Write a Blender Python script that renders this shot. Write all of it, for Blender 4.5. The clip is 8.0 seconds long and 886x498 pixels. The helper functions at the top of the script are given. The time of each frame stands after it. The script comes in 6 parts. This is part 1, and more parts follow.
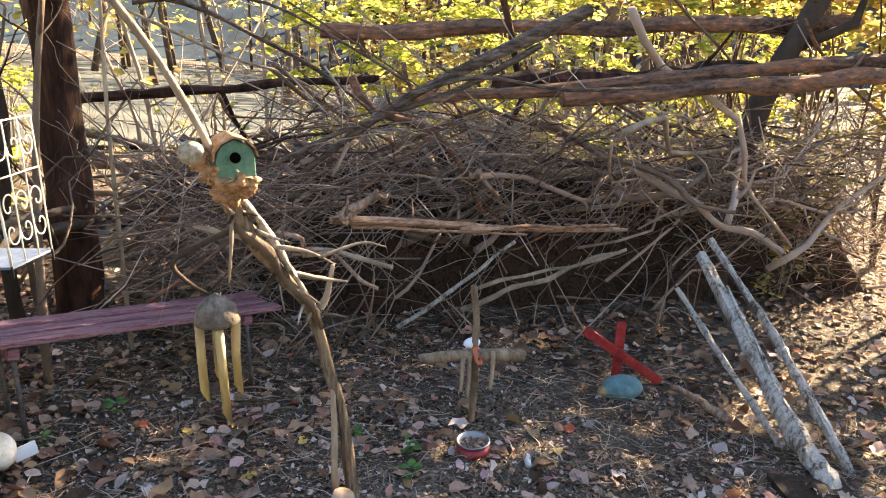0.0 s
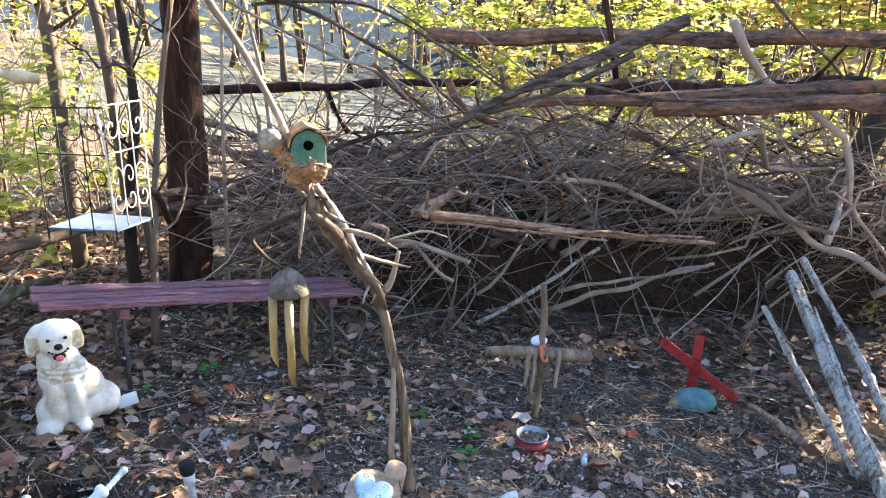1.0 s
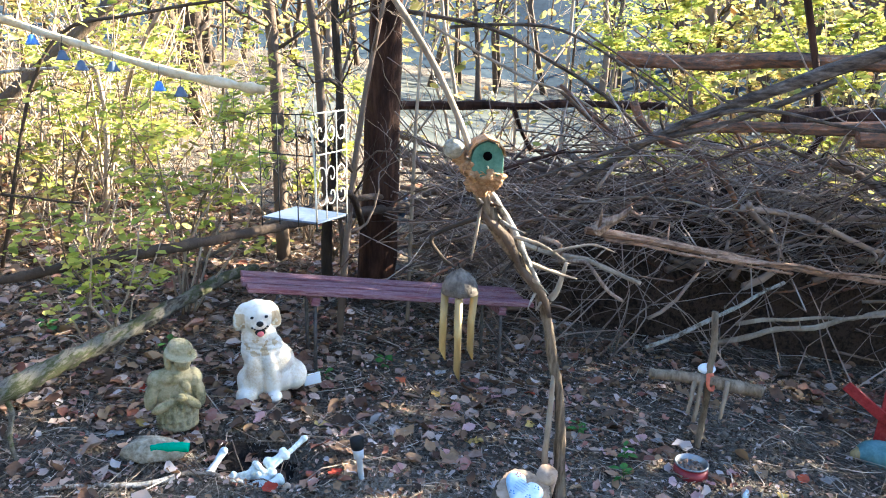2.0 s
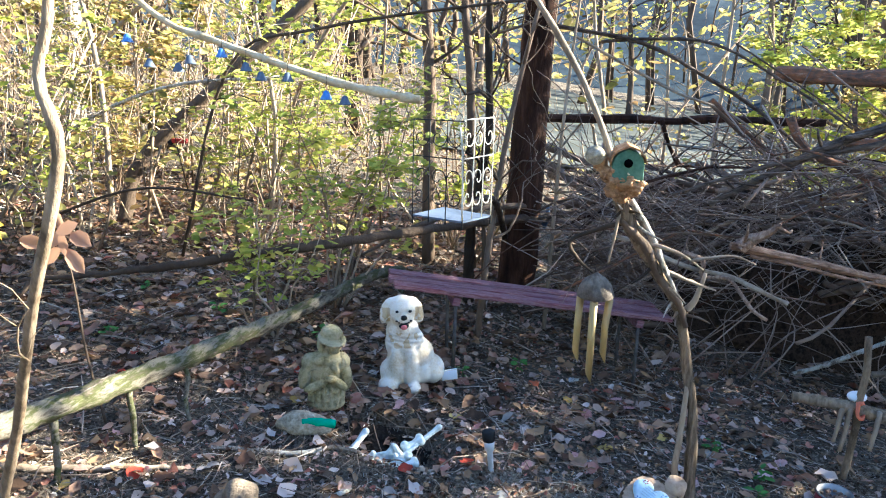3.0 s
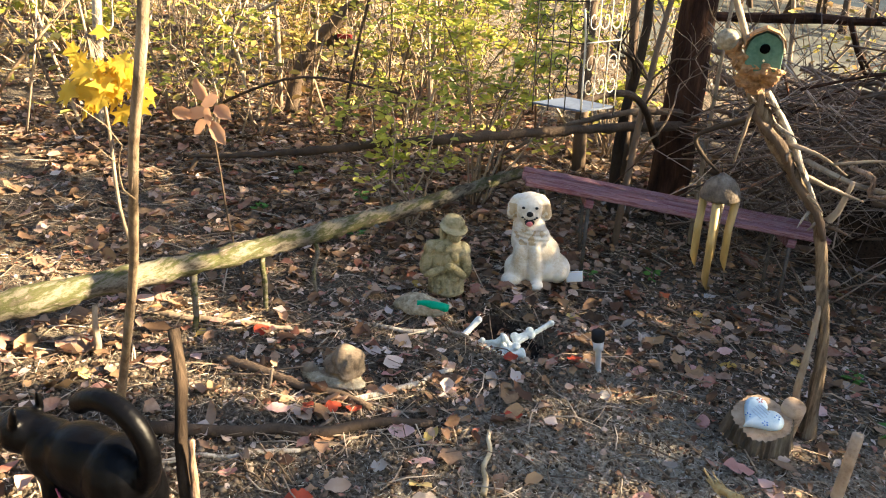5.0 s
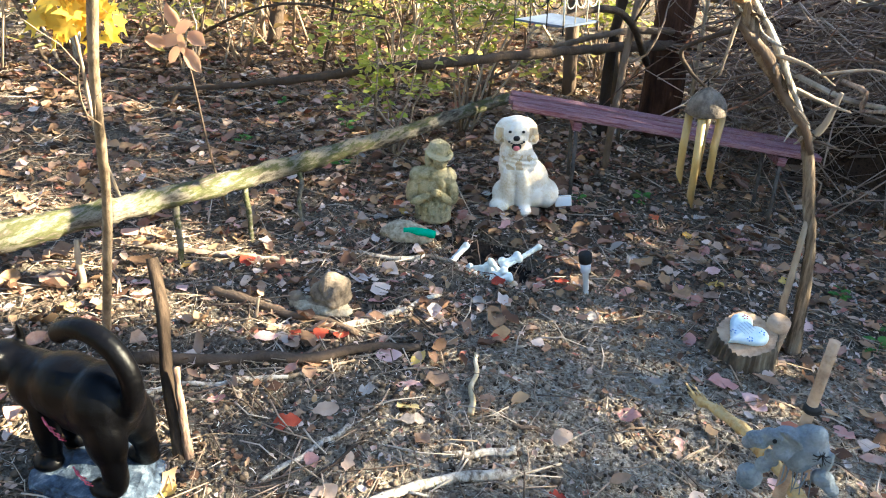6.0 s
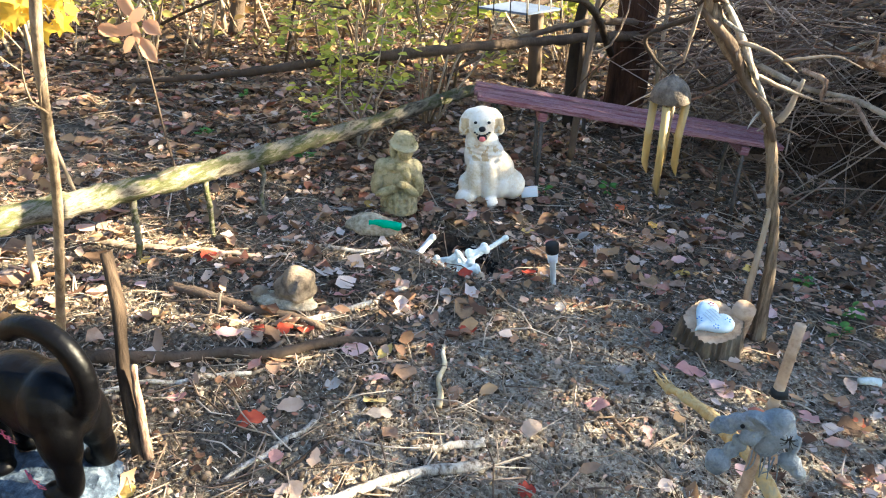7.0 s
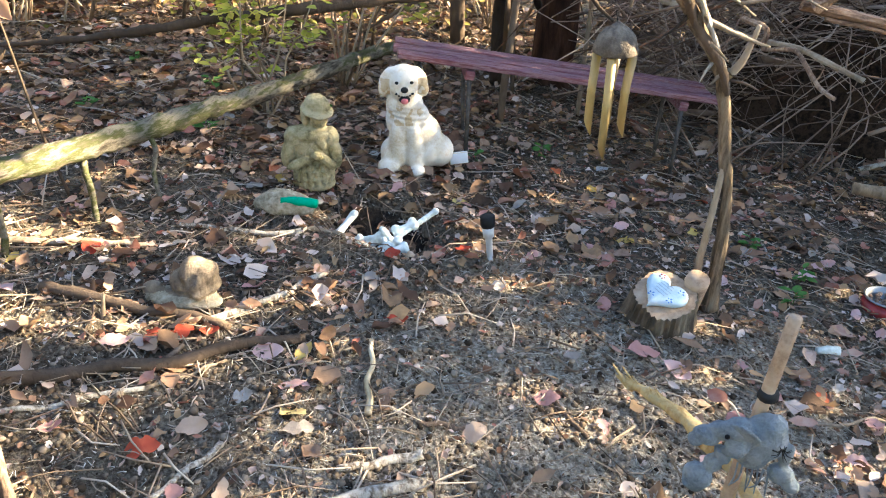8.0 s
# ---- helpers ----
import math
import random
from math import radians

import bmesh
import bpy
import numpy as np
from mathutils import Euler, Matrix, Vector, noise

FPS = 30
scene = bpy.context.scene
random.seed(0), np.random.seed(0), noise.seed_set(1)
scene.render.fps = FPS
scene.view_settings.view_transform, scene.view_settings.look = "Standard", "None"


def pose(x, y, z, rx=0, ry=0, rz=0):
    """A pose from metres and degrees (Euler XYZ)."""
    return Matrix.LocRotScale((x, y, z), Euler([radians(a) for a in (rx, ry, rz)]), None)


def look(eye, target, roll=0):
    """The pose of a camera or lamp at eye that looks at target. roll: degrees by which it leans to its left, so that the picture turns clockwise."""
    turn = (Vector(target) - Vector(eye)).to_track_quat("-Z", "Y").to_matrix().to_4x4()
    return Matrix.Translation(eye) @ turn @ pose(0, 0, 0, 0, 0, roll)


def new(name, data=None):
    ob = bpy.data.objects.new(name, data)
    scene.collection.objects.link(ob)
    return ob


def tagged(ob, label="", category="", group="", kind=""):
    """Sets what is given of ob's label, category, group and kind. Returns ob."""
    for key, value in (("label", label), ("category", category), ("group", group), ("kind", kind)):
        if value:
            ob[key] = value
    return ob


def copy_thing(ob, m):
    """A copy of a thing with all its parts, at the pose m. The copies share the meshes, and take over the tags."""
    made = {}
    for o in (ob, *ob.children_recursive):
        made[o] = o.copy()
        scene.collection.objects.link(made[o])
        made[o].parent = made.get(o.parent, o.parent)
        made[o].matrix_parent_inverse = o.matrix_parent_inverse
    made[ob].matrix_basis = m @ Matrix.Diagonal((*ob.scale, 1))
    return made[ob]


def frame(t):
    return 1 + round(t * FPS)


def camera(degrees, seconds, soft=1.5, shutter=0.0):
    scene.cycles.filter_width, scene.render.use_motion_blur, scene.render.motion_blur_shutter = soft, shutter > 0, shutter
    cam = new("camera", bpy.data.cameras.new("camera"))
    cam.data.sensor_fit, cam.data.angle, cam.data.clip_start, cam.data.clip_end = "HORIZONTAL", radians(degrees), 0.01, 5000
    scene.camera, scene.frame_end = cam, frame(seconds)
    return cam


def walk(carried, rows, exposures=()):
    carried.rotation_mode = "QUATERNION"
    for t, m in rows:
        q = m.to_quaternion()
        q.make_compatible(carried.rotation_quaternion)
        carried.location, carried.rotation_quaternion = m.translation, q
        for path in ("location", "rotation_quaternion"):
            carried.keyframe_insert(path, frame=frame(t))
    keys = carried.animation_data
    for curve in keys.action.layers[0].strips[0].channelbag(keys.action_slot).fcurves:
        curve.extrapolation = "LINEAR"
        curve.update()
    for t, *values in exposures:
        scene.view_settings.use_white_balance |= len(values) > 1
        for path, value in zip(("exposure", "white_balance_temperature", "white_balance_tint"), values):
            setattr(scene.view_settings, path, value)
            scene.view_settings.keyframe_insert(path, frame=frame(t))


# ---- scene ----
cam = camera(61.2, 8.0, soft=1.1)
PATH = [
    (0, (0.197, 0.424, 1.575), (0.896, 2.195, 0.963), -0.0),
    (0.5, (0.234, 0.339, 1.583), (0.822, 2.146, 0.959), 0.3),
    (1, (0.307, 0.241, 1.579), (0.721, 2.103, 0.978), 1.2),
    (1.5, (0.337, 0.161, 1.581), (0.484, 2.073, 1.013), 1.4),
    (1.7, (0.324, 0.144, 1.581), (0.379, 2.064, 1.022), 1.5),
    (2.8, (0.348, -0.023, 1.564), (0.001, 1.868, 1.014), 1.5),
    (3, (0.351, -0.029, 1.564), (-0.085, 1.851, 1.037), 1.5),
    (3.5, (0.376, -0.014, 1.554), (-0.253, 1.821, 1.067), 1.7),
    (4, (0.445, -0.012, 1.531), (-0.293, 1.773, 1.016), 2.2),
    (4.5, (0.51, -0.01, 1.507), (-0.3, 1.714, 0.899), 2.0),
    (5, (0.551, 0.026, 1.475), (-0.287, 1.681, 0.726), 1.3),
    (5.2, (0.563, 0.039, 1.464), (-0.27, 1.673, 0.667), 0.8),
    (6.3, (0.593, 0.055, 1.432), (-0.19, 1.648, 0.51), 0.0),
    (6.5, (0.597, 0.058, 1.428), (-0.176, 1.654, 0.503), 0.1),
    (7, (0.584, 0.076, 1.412), (-0.135, 1.701, 0.493), 0.4),
    (7.5, (0.521, 0.204, 1.361), (-0.099, 1.867, 0.439), 1.0),
    (8, (0.486, 0.338, 1.32), (-0.037, 1.986, 0.315), 0.9),
]
walk(cam, [(t, look(eye, target, roll)) for t, eye, target, roll in PATH],
     exposures=[(0, 3.53, 6138, 13), (1.0, 3.7, 5215, 11), (1.7, 3.7, 4963, 8), (2.8, 3.25, 4734, 6), (3.2, 3.15, 4825, 6), (3.5, 2.92, 5192, 7), (3.9, 2.89, 6597, 12), (4.6, 2.93, 6871, 12), (5.0, 3.03, 6230, 10), (5.3, 3.24, 5405, 8), (6.3, 3.51, 5359, 4), (8, 3.66, 5772, 7)])

# ---- world, sun ----
SUN_AZ, SUN_EL = radians(66), radians(23)   # from +y towards +x, and above the horizon
world = bpy.data.worlds.new("sky")
scene.world = world
world.use_nodes = True
wn = world.node_tree.nodes
sky = wn.new("ShaderNodeTexSky")
sky.sky_type = 'NISHITA'
sky.sun_disc = False
sky.sun_elevation = SUN_EL
sky.sun_rotation = SUN_AZ
world.node_tree.links.new(sky.outputs[0], wn["Background"].inputs[0])
wn["Background"].inputs[1].default_value = 0.05
sun = new("sun", bpy.data.lights.new("sun", "SUN"))
sun.data.energy = 5.0
sun.data.angle = radians(0.6)
sun.data.color = (1.0, 0.77, 0.47)
sd = Vector((math.sin(SUN_AZ) * math.cos(SUN_EL), math.cos(SUN_AZ) * math.cos(SUN_EL), math.sin(SUN_EL)))
sun.matrix_world = look(sd * 40, (0, 0, 0))

# ---- materials ----
def material(name, stops, scale=8.0, rough=0.8, bump=0.4, bump_scale=60.0, stretch=(1, 1, 1), metal=0.0, island=0.0,
             per_object=0.0, translucent=0.0, coat=0.0, spec=None, grain=0.5):
    """A surface of several tones: large stains and fine grain mixed through a ramp, with fine relief."""
    m = bpy.data.materials.new(name)
    m.use_nodes = True
    nt = m.node_tree
    n, ln = nt.nodes, nt.links
    b = n["Principled BSDF"]
    tc = n.new("ShaderNodeTexCoord")
    mp = n.new("ShaderNodeMapping")
    mp.inputs["Scale"].default_value = stretch
    ln.new(tc.outputs["Object"], mp.inputs[0])
    big = n.new("ShaderNodeTexNoise")
    big.inputs["Scale"].default_value = scale
    big.inputs["Detail"].default_value = 6
    big.inputs["Roughness"].default_value = 0.65
    ln.new(mp.outputs[0], big.inputs["Vector"])
    fine = n.new("ShaderNodeTexNoise")
    fine.inputs["Scale"].default_value = bump_scale
    fine.inputs["Detail"].default_value = 5
    fine.inputs["Roughness"].default_value = 0.7
    ln.new(mp.outputs[0], fine.inputs["Vector"])
    mixv = n.new("ShaderNodeMix")
    mixv.inputs[0].default_value = grain * 0.6
    ln.new(big.outputs[0], mixv.inputs[2])
    ln.new(fine.outputs[0], mixv.inputs[3])
    fac = mixv.outputs[0]
    if island or per_object:
        if island:
            src = n.new("ShaderNodeNewGeometry").outputs["Random Per Island"]
        else:
            src = n.new("ShaderNodeObjectInfo").outputs["Random"]
        mx = n.new("ShaderNodeMix")
        mx.inputs[0].default_value = island or per_object
        ln.new(fac, mx.inputs[2])
        ln.new(src, mx.inputs[3])
        fac = mx.outputs[0]
        lo, hi = 0.2, 0.8
    else:
        lo, hi = 0.36, 0.64
    r = n.new("ShaderNodeValToRGB")
    els = r.color_ramp.elements
    k = len(stops)
    for i, c in enumerate(stops):
        p = lo + (hi - lo) * i / max(1, k - 1)
        e = els[i] if i < 2 else els.new(p)
        e.position = p
        e.color = (*c, 1)
    ln.new(fac, r.inputs[0])
    ln.new(r.outputs[0], b.inputs["Base Color"])
    b.inputs["Roughness"].default_value = rough
    b.inputs["Metallic"].default_value = metal
    b.inputs["Coat Weight"].default_value = coat
    b.inputs["Specular IOR Level"].default_value = spec if spec is not None else (.5 if rough < .5 else .12)
    if bump:
        bp = n.new("ShaderNodeBump")
        bp.inputs["Strength"].default_value = bump
        bp.inputs["Distance"].default_value = 0.01
        ln.new(fine.outputs[0], bp.inputs["Height"])
        ln.new(bp.outputs[0], b.inputs["Normal"])
    if translucent:
        tr = n.new("ShaderNodeBsdfTranslucent")
        ln.new(r.outputs[0], tr.inputs[0])
        ms = n.new("ShaderNodeMixShader")
        ms.inputs[0].default_value = translucent
        ln.new(b.outputs[0], ms.inputs[1])
        ln.new(tr.outputs[0], ms.inputs[2])
        ln.new(ms.outputs[0], n["Material Output"].inputs[0])
    return m


M = {}
M["soil"] = material("soil", [(.019, .0145, .010), (.068, .053, .038), (.12, .097, .072), (.22, .187, .145), (.09, .08, .05)], 2.6, .95, 1.0, 75, grain=1.15)
M["soil"].node_tree.nodes["Bump"].inputs["Distance"].default_value = 0.035
# trodden path: drier and paler than the soil round it, some skylight painted in
nt = M["soil"].node_tree
bsdf = [n for n in nt.nodes if n.type == 'BSDF_PRINCIPLED'][0]
plain = bsdf.inputs["Base Color"].links[0].from_socket
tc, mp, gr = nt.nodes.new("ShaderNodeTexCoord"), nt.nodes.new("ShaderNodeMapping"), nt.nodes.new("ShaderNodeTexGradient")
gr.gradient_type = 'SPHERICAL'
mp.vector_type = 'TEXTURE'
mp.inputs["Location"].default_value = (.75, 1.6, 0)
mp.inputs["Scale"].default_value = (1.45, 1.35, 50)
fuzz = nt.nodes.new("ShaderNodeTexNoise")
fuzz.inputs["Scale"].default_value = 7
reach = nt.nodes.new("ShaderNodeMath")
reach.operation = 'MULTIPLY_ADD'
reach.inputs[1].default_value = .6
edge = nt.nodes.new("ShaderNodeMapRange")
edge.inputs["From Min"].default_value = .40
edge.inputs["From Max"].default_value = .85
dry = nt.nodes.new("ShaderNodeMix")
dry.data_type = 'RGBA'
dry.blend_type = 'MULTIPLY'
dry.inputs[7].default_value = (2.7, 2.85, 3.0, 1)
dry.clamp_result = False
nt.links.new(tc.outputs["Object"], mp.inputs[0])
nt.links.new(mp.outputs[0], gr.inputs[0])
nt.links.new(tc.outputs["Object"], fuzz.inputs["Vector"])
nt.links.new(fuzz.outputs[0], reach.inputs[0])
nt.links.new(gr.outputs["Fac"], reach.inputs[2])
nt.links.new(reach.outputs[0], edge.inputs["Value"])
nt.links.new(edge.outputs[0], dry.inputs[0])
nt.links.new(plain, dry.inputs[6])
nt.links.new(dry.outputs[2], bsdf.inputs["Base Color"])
M["litter"] = material("dry leaves", [(.12, .065, .04), (.40, .24, .15), (.24, .14, .085), (.58, .43, .32), (.36, .13, .09), (.58, .43, .34), (.19, .115, .07), (.48, .31, .16), (.33, .21, .14), (.6, .49, .42)],
                       14, .7, .3, 50, island=.85, translucent=.2)
M["twigs"] = material("dry twigs", [(.10, .07, .05), (.26, .19, .13), (.42, .33, .24), (.16, .11, .08), (.5, .42, .33)], 10, .8, .4, 90, island=.8)
M["bark"] = material("brown bark", [(.022, .016, .012), (.07, .05, .035), (.14, .10, .07), (.25, .19, .14)], 9, .85, .9, 55, stretch=(1, 1, .35), per_object=.45)
M["bark_ridged"] = material("ridged grey brown bark", [(.035, .026, .018), (.12, .088, .058), (.24, .18, .12), (.33, .27, .19)], 26, .85, 1.0, 60, stretch=(1, 1, .1), grain=.9)
M["bark_red"] = material("reddish dark bark", [(.012, .007, .005), (.04, .02, .013), (.09, .045, .028)], 12, .9, 1.0, 40, stretch=(1, 1, .2))
M["bark_tan"] = material("smooth tan bark", [(.06, .043, .028), (.17, .125, .08), (.28, .21, .14), (.36, .29, .2)], 14, .75, .6, 70, stretch=(1, 1, .3))
M["bark_dark"] = material("dark grooved branch bark", [(.016, .012, .009), (.06, .043, .031), (.12, .088, .065), (.22, .17, .13)], 16, .85, 1.0, 55, stretch=(.25, 1, 1), grain=.9)
M["bark_pale"] = material("pale smooth bark", [(.16, .12, .08), (.3, .23, .16), (.44, .36, .26)], 8, .7, .5, 70, stretch=(1, 1, .3))
M["bleached"] = material("bleached lichened wood", [(.035, .027, .02), (.17, .135, .10), (.38, .34, .285), (.52, .48, .42), (.26, .235, .15)], 11, .85, 1.0, 60, stretch=(1, 1, .3), grain=.9)
M["mossy"] = material("mossy log bark", [(.012, .010, .008), (.06, .05, .036), (.17, .15, .115), (.055, .06, .02), (.09, .075, .055), (.27, .24, .195)], 11, .95, 1.0, 45, stretch=(1, .22, 1), grain=.55)
M["rotten"] = material("split orange wood", [(.09, .055, .037), (.2, .13, .09), (.36, .24, .16), (.5, .38, .28)], 12, .85, .9, 70, stretch=(1, 1, .25), grain=.9)
M["split_wood"] = material("long-grained split wood", [(.06, .036, .024), (.2, .12, .075), (.38, .23, .14), (.52, .38, .26)], 14, .85, .9, 70, stretch=(.1, 1, 1), grain=.9)
M["maroon"] = material("worn maroon paint", [(.04, .014, .016), (.15, .055, .066), (.18, .074, .086), (.28, .17, .18), (.13, .046, .054), (.2, .085, .098)], 42, .6, .6, 120, stretch=(.07, 1, 1), grain=.9)
M["leg_metal"] = material("dull metal", [(.05, .042, .036), (.13, .115, .1)], 20, .7, .2, 80)
M["leaf_green"] = material("yellow green leaves", [(.26, .3, .045), (.46, .48, .08), (.6, .6, .13), (.36, .42, .07), (.7, .62, .14)], 6, .5, .1, 30, island=.85, translucent=.5)
M["leaf_yellow"] = material("yellow maple leaves", [(.6, .42, .03), (.75, .58, .05), (.8, .66, .12), (.65, .45, .05)], 6, .55, .1, 30, island=.7, translucent=.45)
M["leaf_pink"] = material("faded pink leaves", [(.3, .17, .15), (.42, .25, .2), (.55, .33, .2), (.5, .3, .27)], 6, .6, .1, 30, island=.8, translucent=.4)
M["far_leaf"] = material("autumn woodland leaves", [(.2, .19, .05), (.42, .34, .1), (.55, .42, .15), (.4, .24, .1), (.3, .32, .08), (.62, .52, .16)], 5, .7, .1, 20, island=.9, translucent=.4)
M["stems"] = material("bare brown stems", [(.12, .085, .055), (.28, .2, .13), (.45, .36, .26), (.2, .14, .09)], 9, .85, .3, 60, island=.7)
M["dead"] = material("dead grey brown branches", [(.06, .044, .034), (.20, .14, .105), (.38, .29, .225), (.11, .075, .055), (.5, .41, .34)], 9, .85, .5, 70, island=.6)
M["bark_dead"] = material("dead branch bark", [(.06, .042, .032), (.18, .125, .09), (.36, .26, .19), (.48, .38, .3)], 9, .85, .9, 55, stretch=(1, 1, .35), per_object=.55)
M["log_bark"] = material("patchy log bark", [(.022, .015, .011), (.085, .05, .034), (.15, .095, .065), (.27, .115, .055), (.33, .25, .18)], 5, .9, 1.0, 45, stretch=(.3, 1, 1), grain=.9)
# grey tone of the far sheet that imitates haze
M["meadow"] = material("pale haze tone", [(.04, .045, .04), (.075, .078, .068), (.11, .112, .10)], .6, .95, .3, 30)
M["hill"] = material("distant hillside", [(.015, .024, .034), (.03, .045, .06), (.06, .08, .095)], .25, 1, .0, 2)

# ---- mesh helpers ----
def part(name, bm, mat, parent=None, label="", smooth=True):
    me = bpy.data.meshes.new(name)
    bmesh.ops.recalc_face_normals(bm, faces=bm.faces)
    bm.to_mesh(me)
    bm.free()
    for mt in (mat if isinstance(mat, (list, tuple)) else [mat]):
        me.materials.append(mt)
    if smooth:
        me.shade_smooth()
    ob = new(name, me)
    if parent:
        ob.parent = parent
    if label:
        ob["label"] = label
    return ob


def empty(name, at, label, category, group="", kind="", turn=0.0):
    ob = new(name)
    ob.empty_display_size = 0.05
    ob.matrix_world = pose(*at, 0, 0, turn)
    return tagged(ob, label, category, group, kind)


def smooth_line(pts, steps):
    """A Catmull-Rom line through the points."""
    P = [Vector(p) for p in pts]
    P = [P[0] * 2 - P[1]] + P + [P[-1] * 2 - P[-2]]
    out = []
    for i in range(1, len(P) - 2):
        a, b, c, d = P[i - 1:i + 3]
        for k in range(steps):
            t = k / steps
            out.append(0.5 * (2 * b + (c - a) * t + (2 * a - 5 * b + 4 * c - d) * t * t + (3 * b - a - 3 * c + d) * t ** 3))
    out.append(P[-2])
    return out


def tube(bm, pts, r0, r1, sides=6, knob=0.12, rng=random, mat=0, radii=None):
    """A tapered, slightly knobbly stem along the points, closed at both ends."""
    P = [Vector(p) for p in pts]
    n = len(P)
    side = None
    rings = []
    for i, p in enumerate(P):
        d = (P[min(i + 1, n - 1)] - P[max(i - 1, 0)]).normalized()
        if side is None:
            side = d.orthogonal().normalized()
        side = (side - d * side.dot(d)).normalized()
        up = d.cross(side)
        r = radii[i] if radii else r0 + (r1 - r0) * i / (n - 1)
        rings.append([bm.verts.new(p + (side * math.cos(a) + up * math.sin(a)) * r * (1 + rng.uniform(-knob, knob)))
                      for a in (2 * math.pi * k / sides for k in range(sides))])
    for a, b in zip(rings, rings[1:]):
        for k in range(sides):
            f = bm.faces.new((a[k], a[(k + 1) % sides], b[(k + 1) % sides], b[k]))
            f.material_index = mat
    for ring in (rings[0][::-1], rings[-1]):
        f = bm.faces.new(ring)
        f.material_index = mat
    return rings


def crooked(a, b, rng, bend=0.06, n=5):
    """Points of a crooked branch from a to b."""
    a, b = Vector(a), Vector(b)
    ln = (b - a).length
    out = [a]
    for i in range(1, n):
        out.append(a.lerp(b, i / n) + Vector([rng.uniform(-1, 1) for _ in range(3)]) * ln * bend)
    return out + [b]


def box(bm, size, m=Matrix(), bevel=0.0, mat=0):
    g = bmesh.ops.create_cube(bm, size=1, matrix=m @ Matrix.Diagonal((*size, 1)))
    fs = set(f for v in g["verts"] for f in v.link_faces)
    for f in fs:
        f.material_index = mat
    if bevel:
        es = set(e for v in g["verts"] for e in v.link_edges)
        bmesh.ops.bevel(bm, geom=list(es), offset=bevel, segments=2, affect='EDGES', profile=0.6)


def ball(bm, at, radii, turn=(0, 0, 0), mat=0, seg=16):
    m = pose(*at, *turn) @ Matrix.Diagonal((*radii, 1))
    g = bmesh.ops.create_uvsphere(bm, u_segments=seg, v_segments=max(6, seg * 2 // 3), radius=1, matrix=m)
    for f in set(f for v in g["verts"] for f in v.link_faces):
        f.material_index = mat


def lathe(bm, profile, at=(0, 0, 0), seg=24, mat=0, wobble=0.0, rng=random, base=True):
    """A turned body from (radius, height) pairs."""
    at = Vector(at)
    w = [1 + rng.uniform(-wobble, wobble) for _ in range(seg)]
    rings = [[bm.verts.new(at + Vector((r * w[k] * math.cos(2 * math.pi * k / seg), r * w[k] * math.sin(2 * math.pi * k / seg), z)))
              for k in range(seg)] for r, z in profile]
    for a, b in zip(rings, rings[1:]):
        for k in range(seg):
            bm.faces.new((a[k], a[(k + 1) % seg], b[(k + 1) % seg], b[k])).material_index = mat
    if base:
        bm.faces.new(rings[0][::-1]).material_index = mat
    bm.faces.new(rings[-1]).material_index = mat


def melt(shapes, voxel=0.006, smooth=2):
    """One closed skin over overlapping rounded shapes (each: place, radii, turn); a new bmesh."""
    bm = bmesh.new()
    for s in shapes:
        ball(bm, *s)
    me = bpy.data.meshes.new("melt")
    bm.to_mesh(me)
    bm.free()
    ob = new("melt", me)
    md = ob.modifiers.new("skin", 'REMESH')
    md.mode = 'VOXEL'
    md.voxel_size = voxel
    sm = ob.modifiers.new("soft", 'SMOOTH')
    sm.iterations = smooth
    sm.factor = 0.5
    dg = bpy.context.evaluated_depsgraph_get()
    res = bpy.data.meshes.new_from_object(ob.evaluated_get(dg))
    out = bmesh.new()
    out.from_mesh(res)
    bpy.data.objects.remove(ob)
    bpy.data.meshes.remove(me)
    bpy.data.meshes.remove(res)
    return out


def from_lists(name, verts, faces, mat, label, category, kind="stuff", parent=None):
    me = bpy.data.meshes.new(name)
    me.from_pydata(verts, [], faces)
    me.materials.append(mat)
    me.shade_smooth()
    ob = new(name, me)
    if parent:
        ob.parent = parent
    return tagged(ob, label, category, "", kind)


# ---- ground ----
HOLE = (-0.42, 2.49)


def gz(x, y):
    """Height of the ground: a slope that falls to +x, a dug hollow, soft unevenness."""
    z = -0.12 * 9 * math.tanh(x / 9) - 0.04 * 12 * math.tanh((y - 2.55) / 12)
    d2 = ((x - HOLE[0]) / .22) ** 2 + ((y - HOLE[1]) / .13) ** 2
    z -= 0.10 * math.exp(-d2 ** 2)
    z += 0.03 * math.exp(-((math.sqrt(d2) - 1.7) / .45) ** 2)
    z += 0.025 * noise.noise((x * .9, y * .9, 3.1))
    near = min(1, max(0, 4 - max(abs(x - .5), abs(y - 2.3) * 1.1)))
    if near > 0:
        z += near * (0.014 * noise.noise((x * 5, y * 5, 1.7)) + 0.009 * noise.noise((x * 14, y * 14, 4.2)) + 0.006 * noise.noise((x * 33, y * 33, 9.2)))
    return z


def graded(lo, hi, fine, far):
    """Coordinates that are fine between lo and hi and grow coarser out to far."""
    out = list(np.arange(lo, hi, fine))
    step = fine
    a, b = lo, hi
    left, right = [], []
    while a > -far:
        step *= 1.25
        a -= step
        left.append(a)
    step = fine
    while b < far:
        right.append(b)
        step *= 1.25
        b += step
    return left[::-1] + out + right


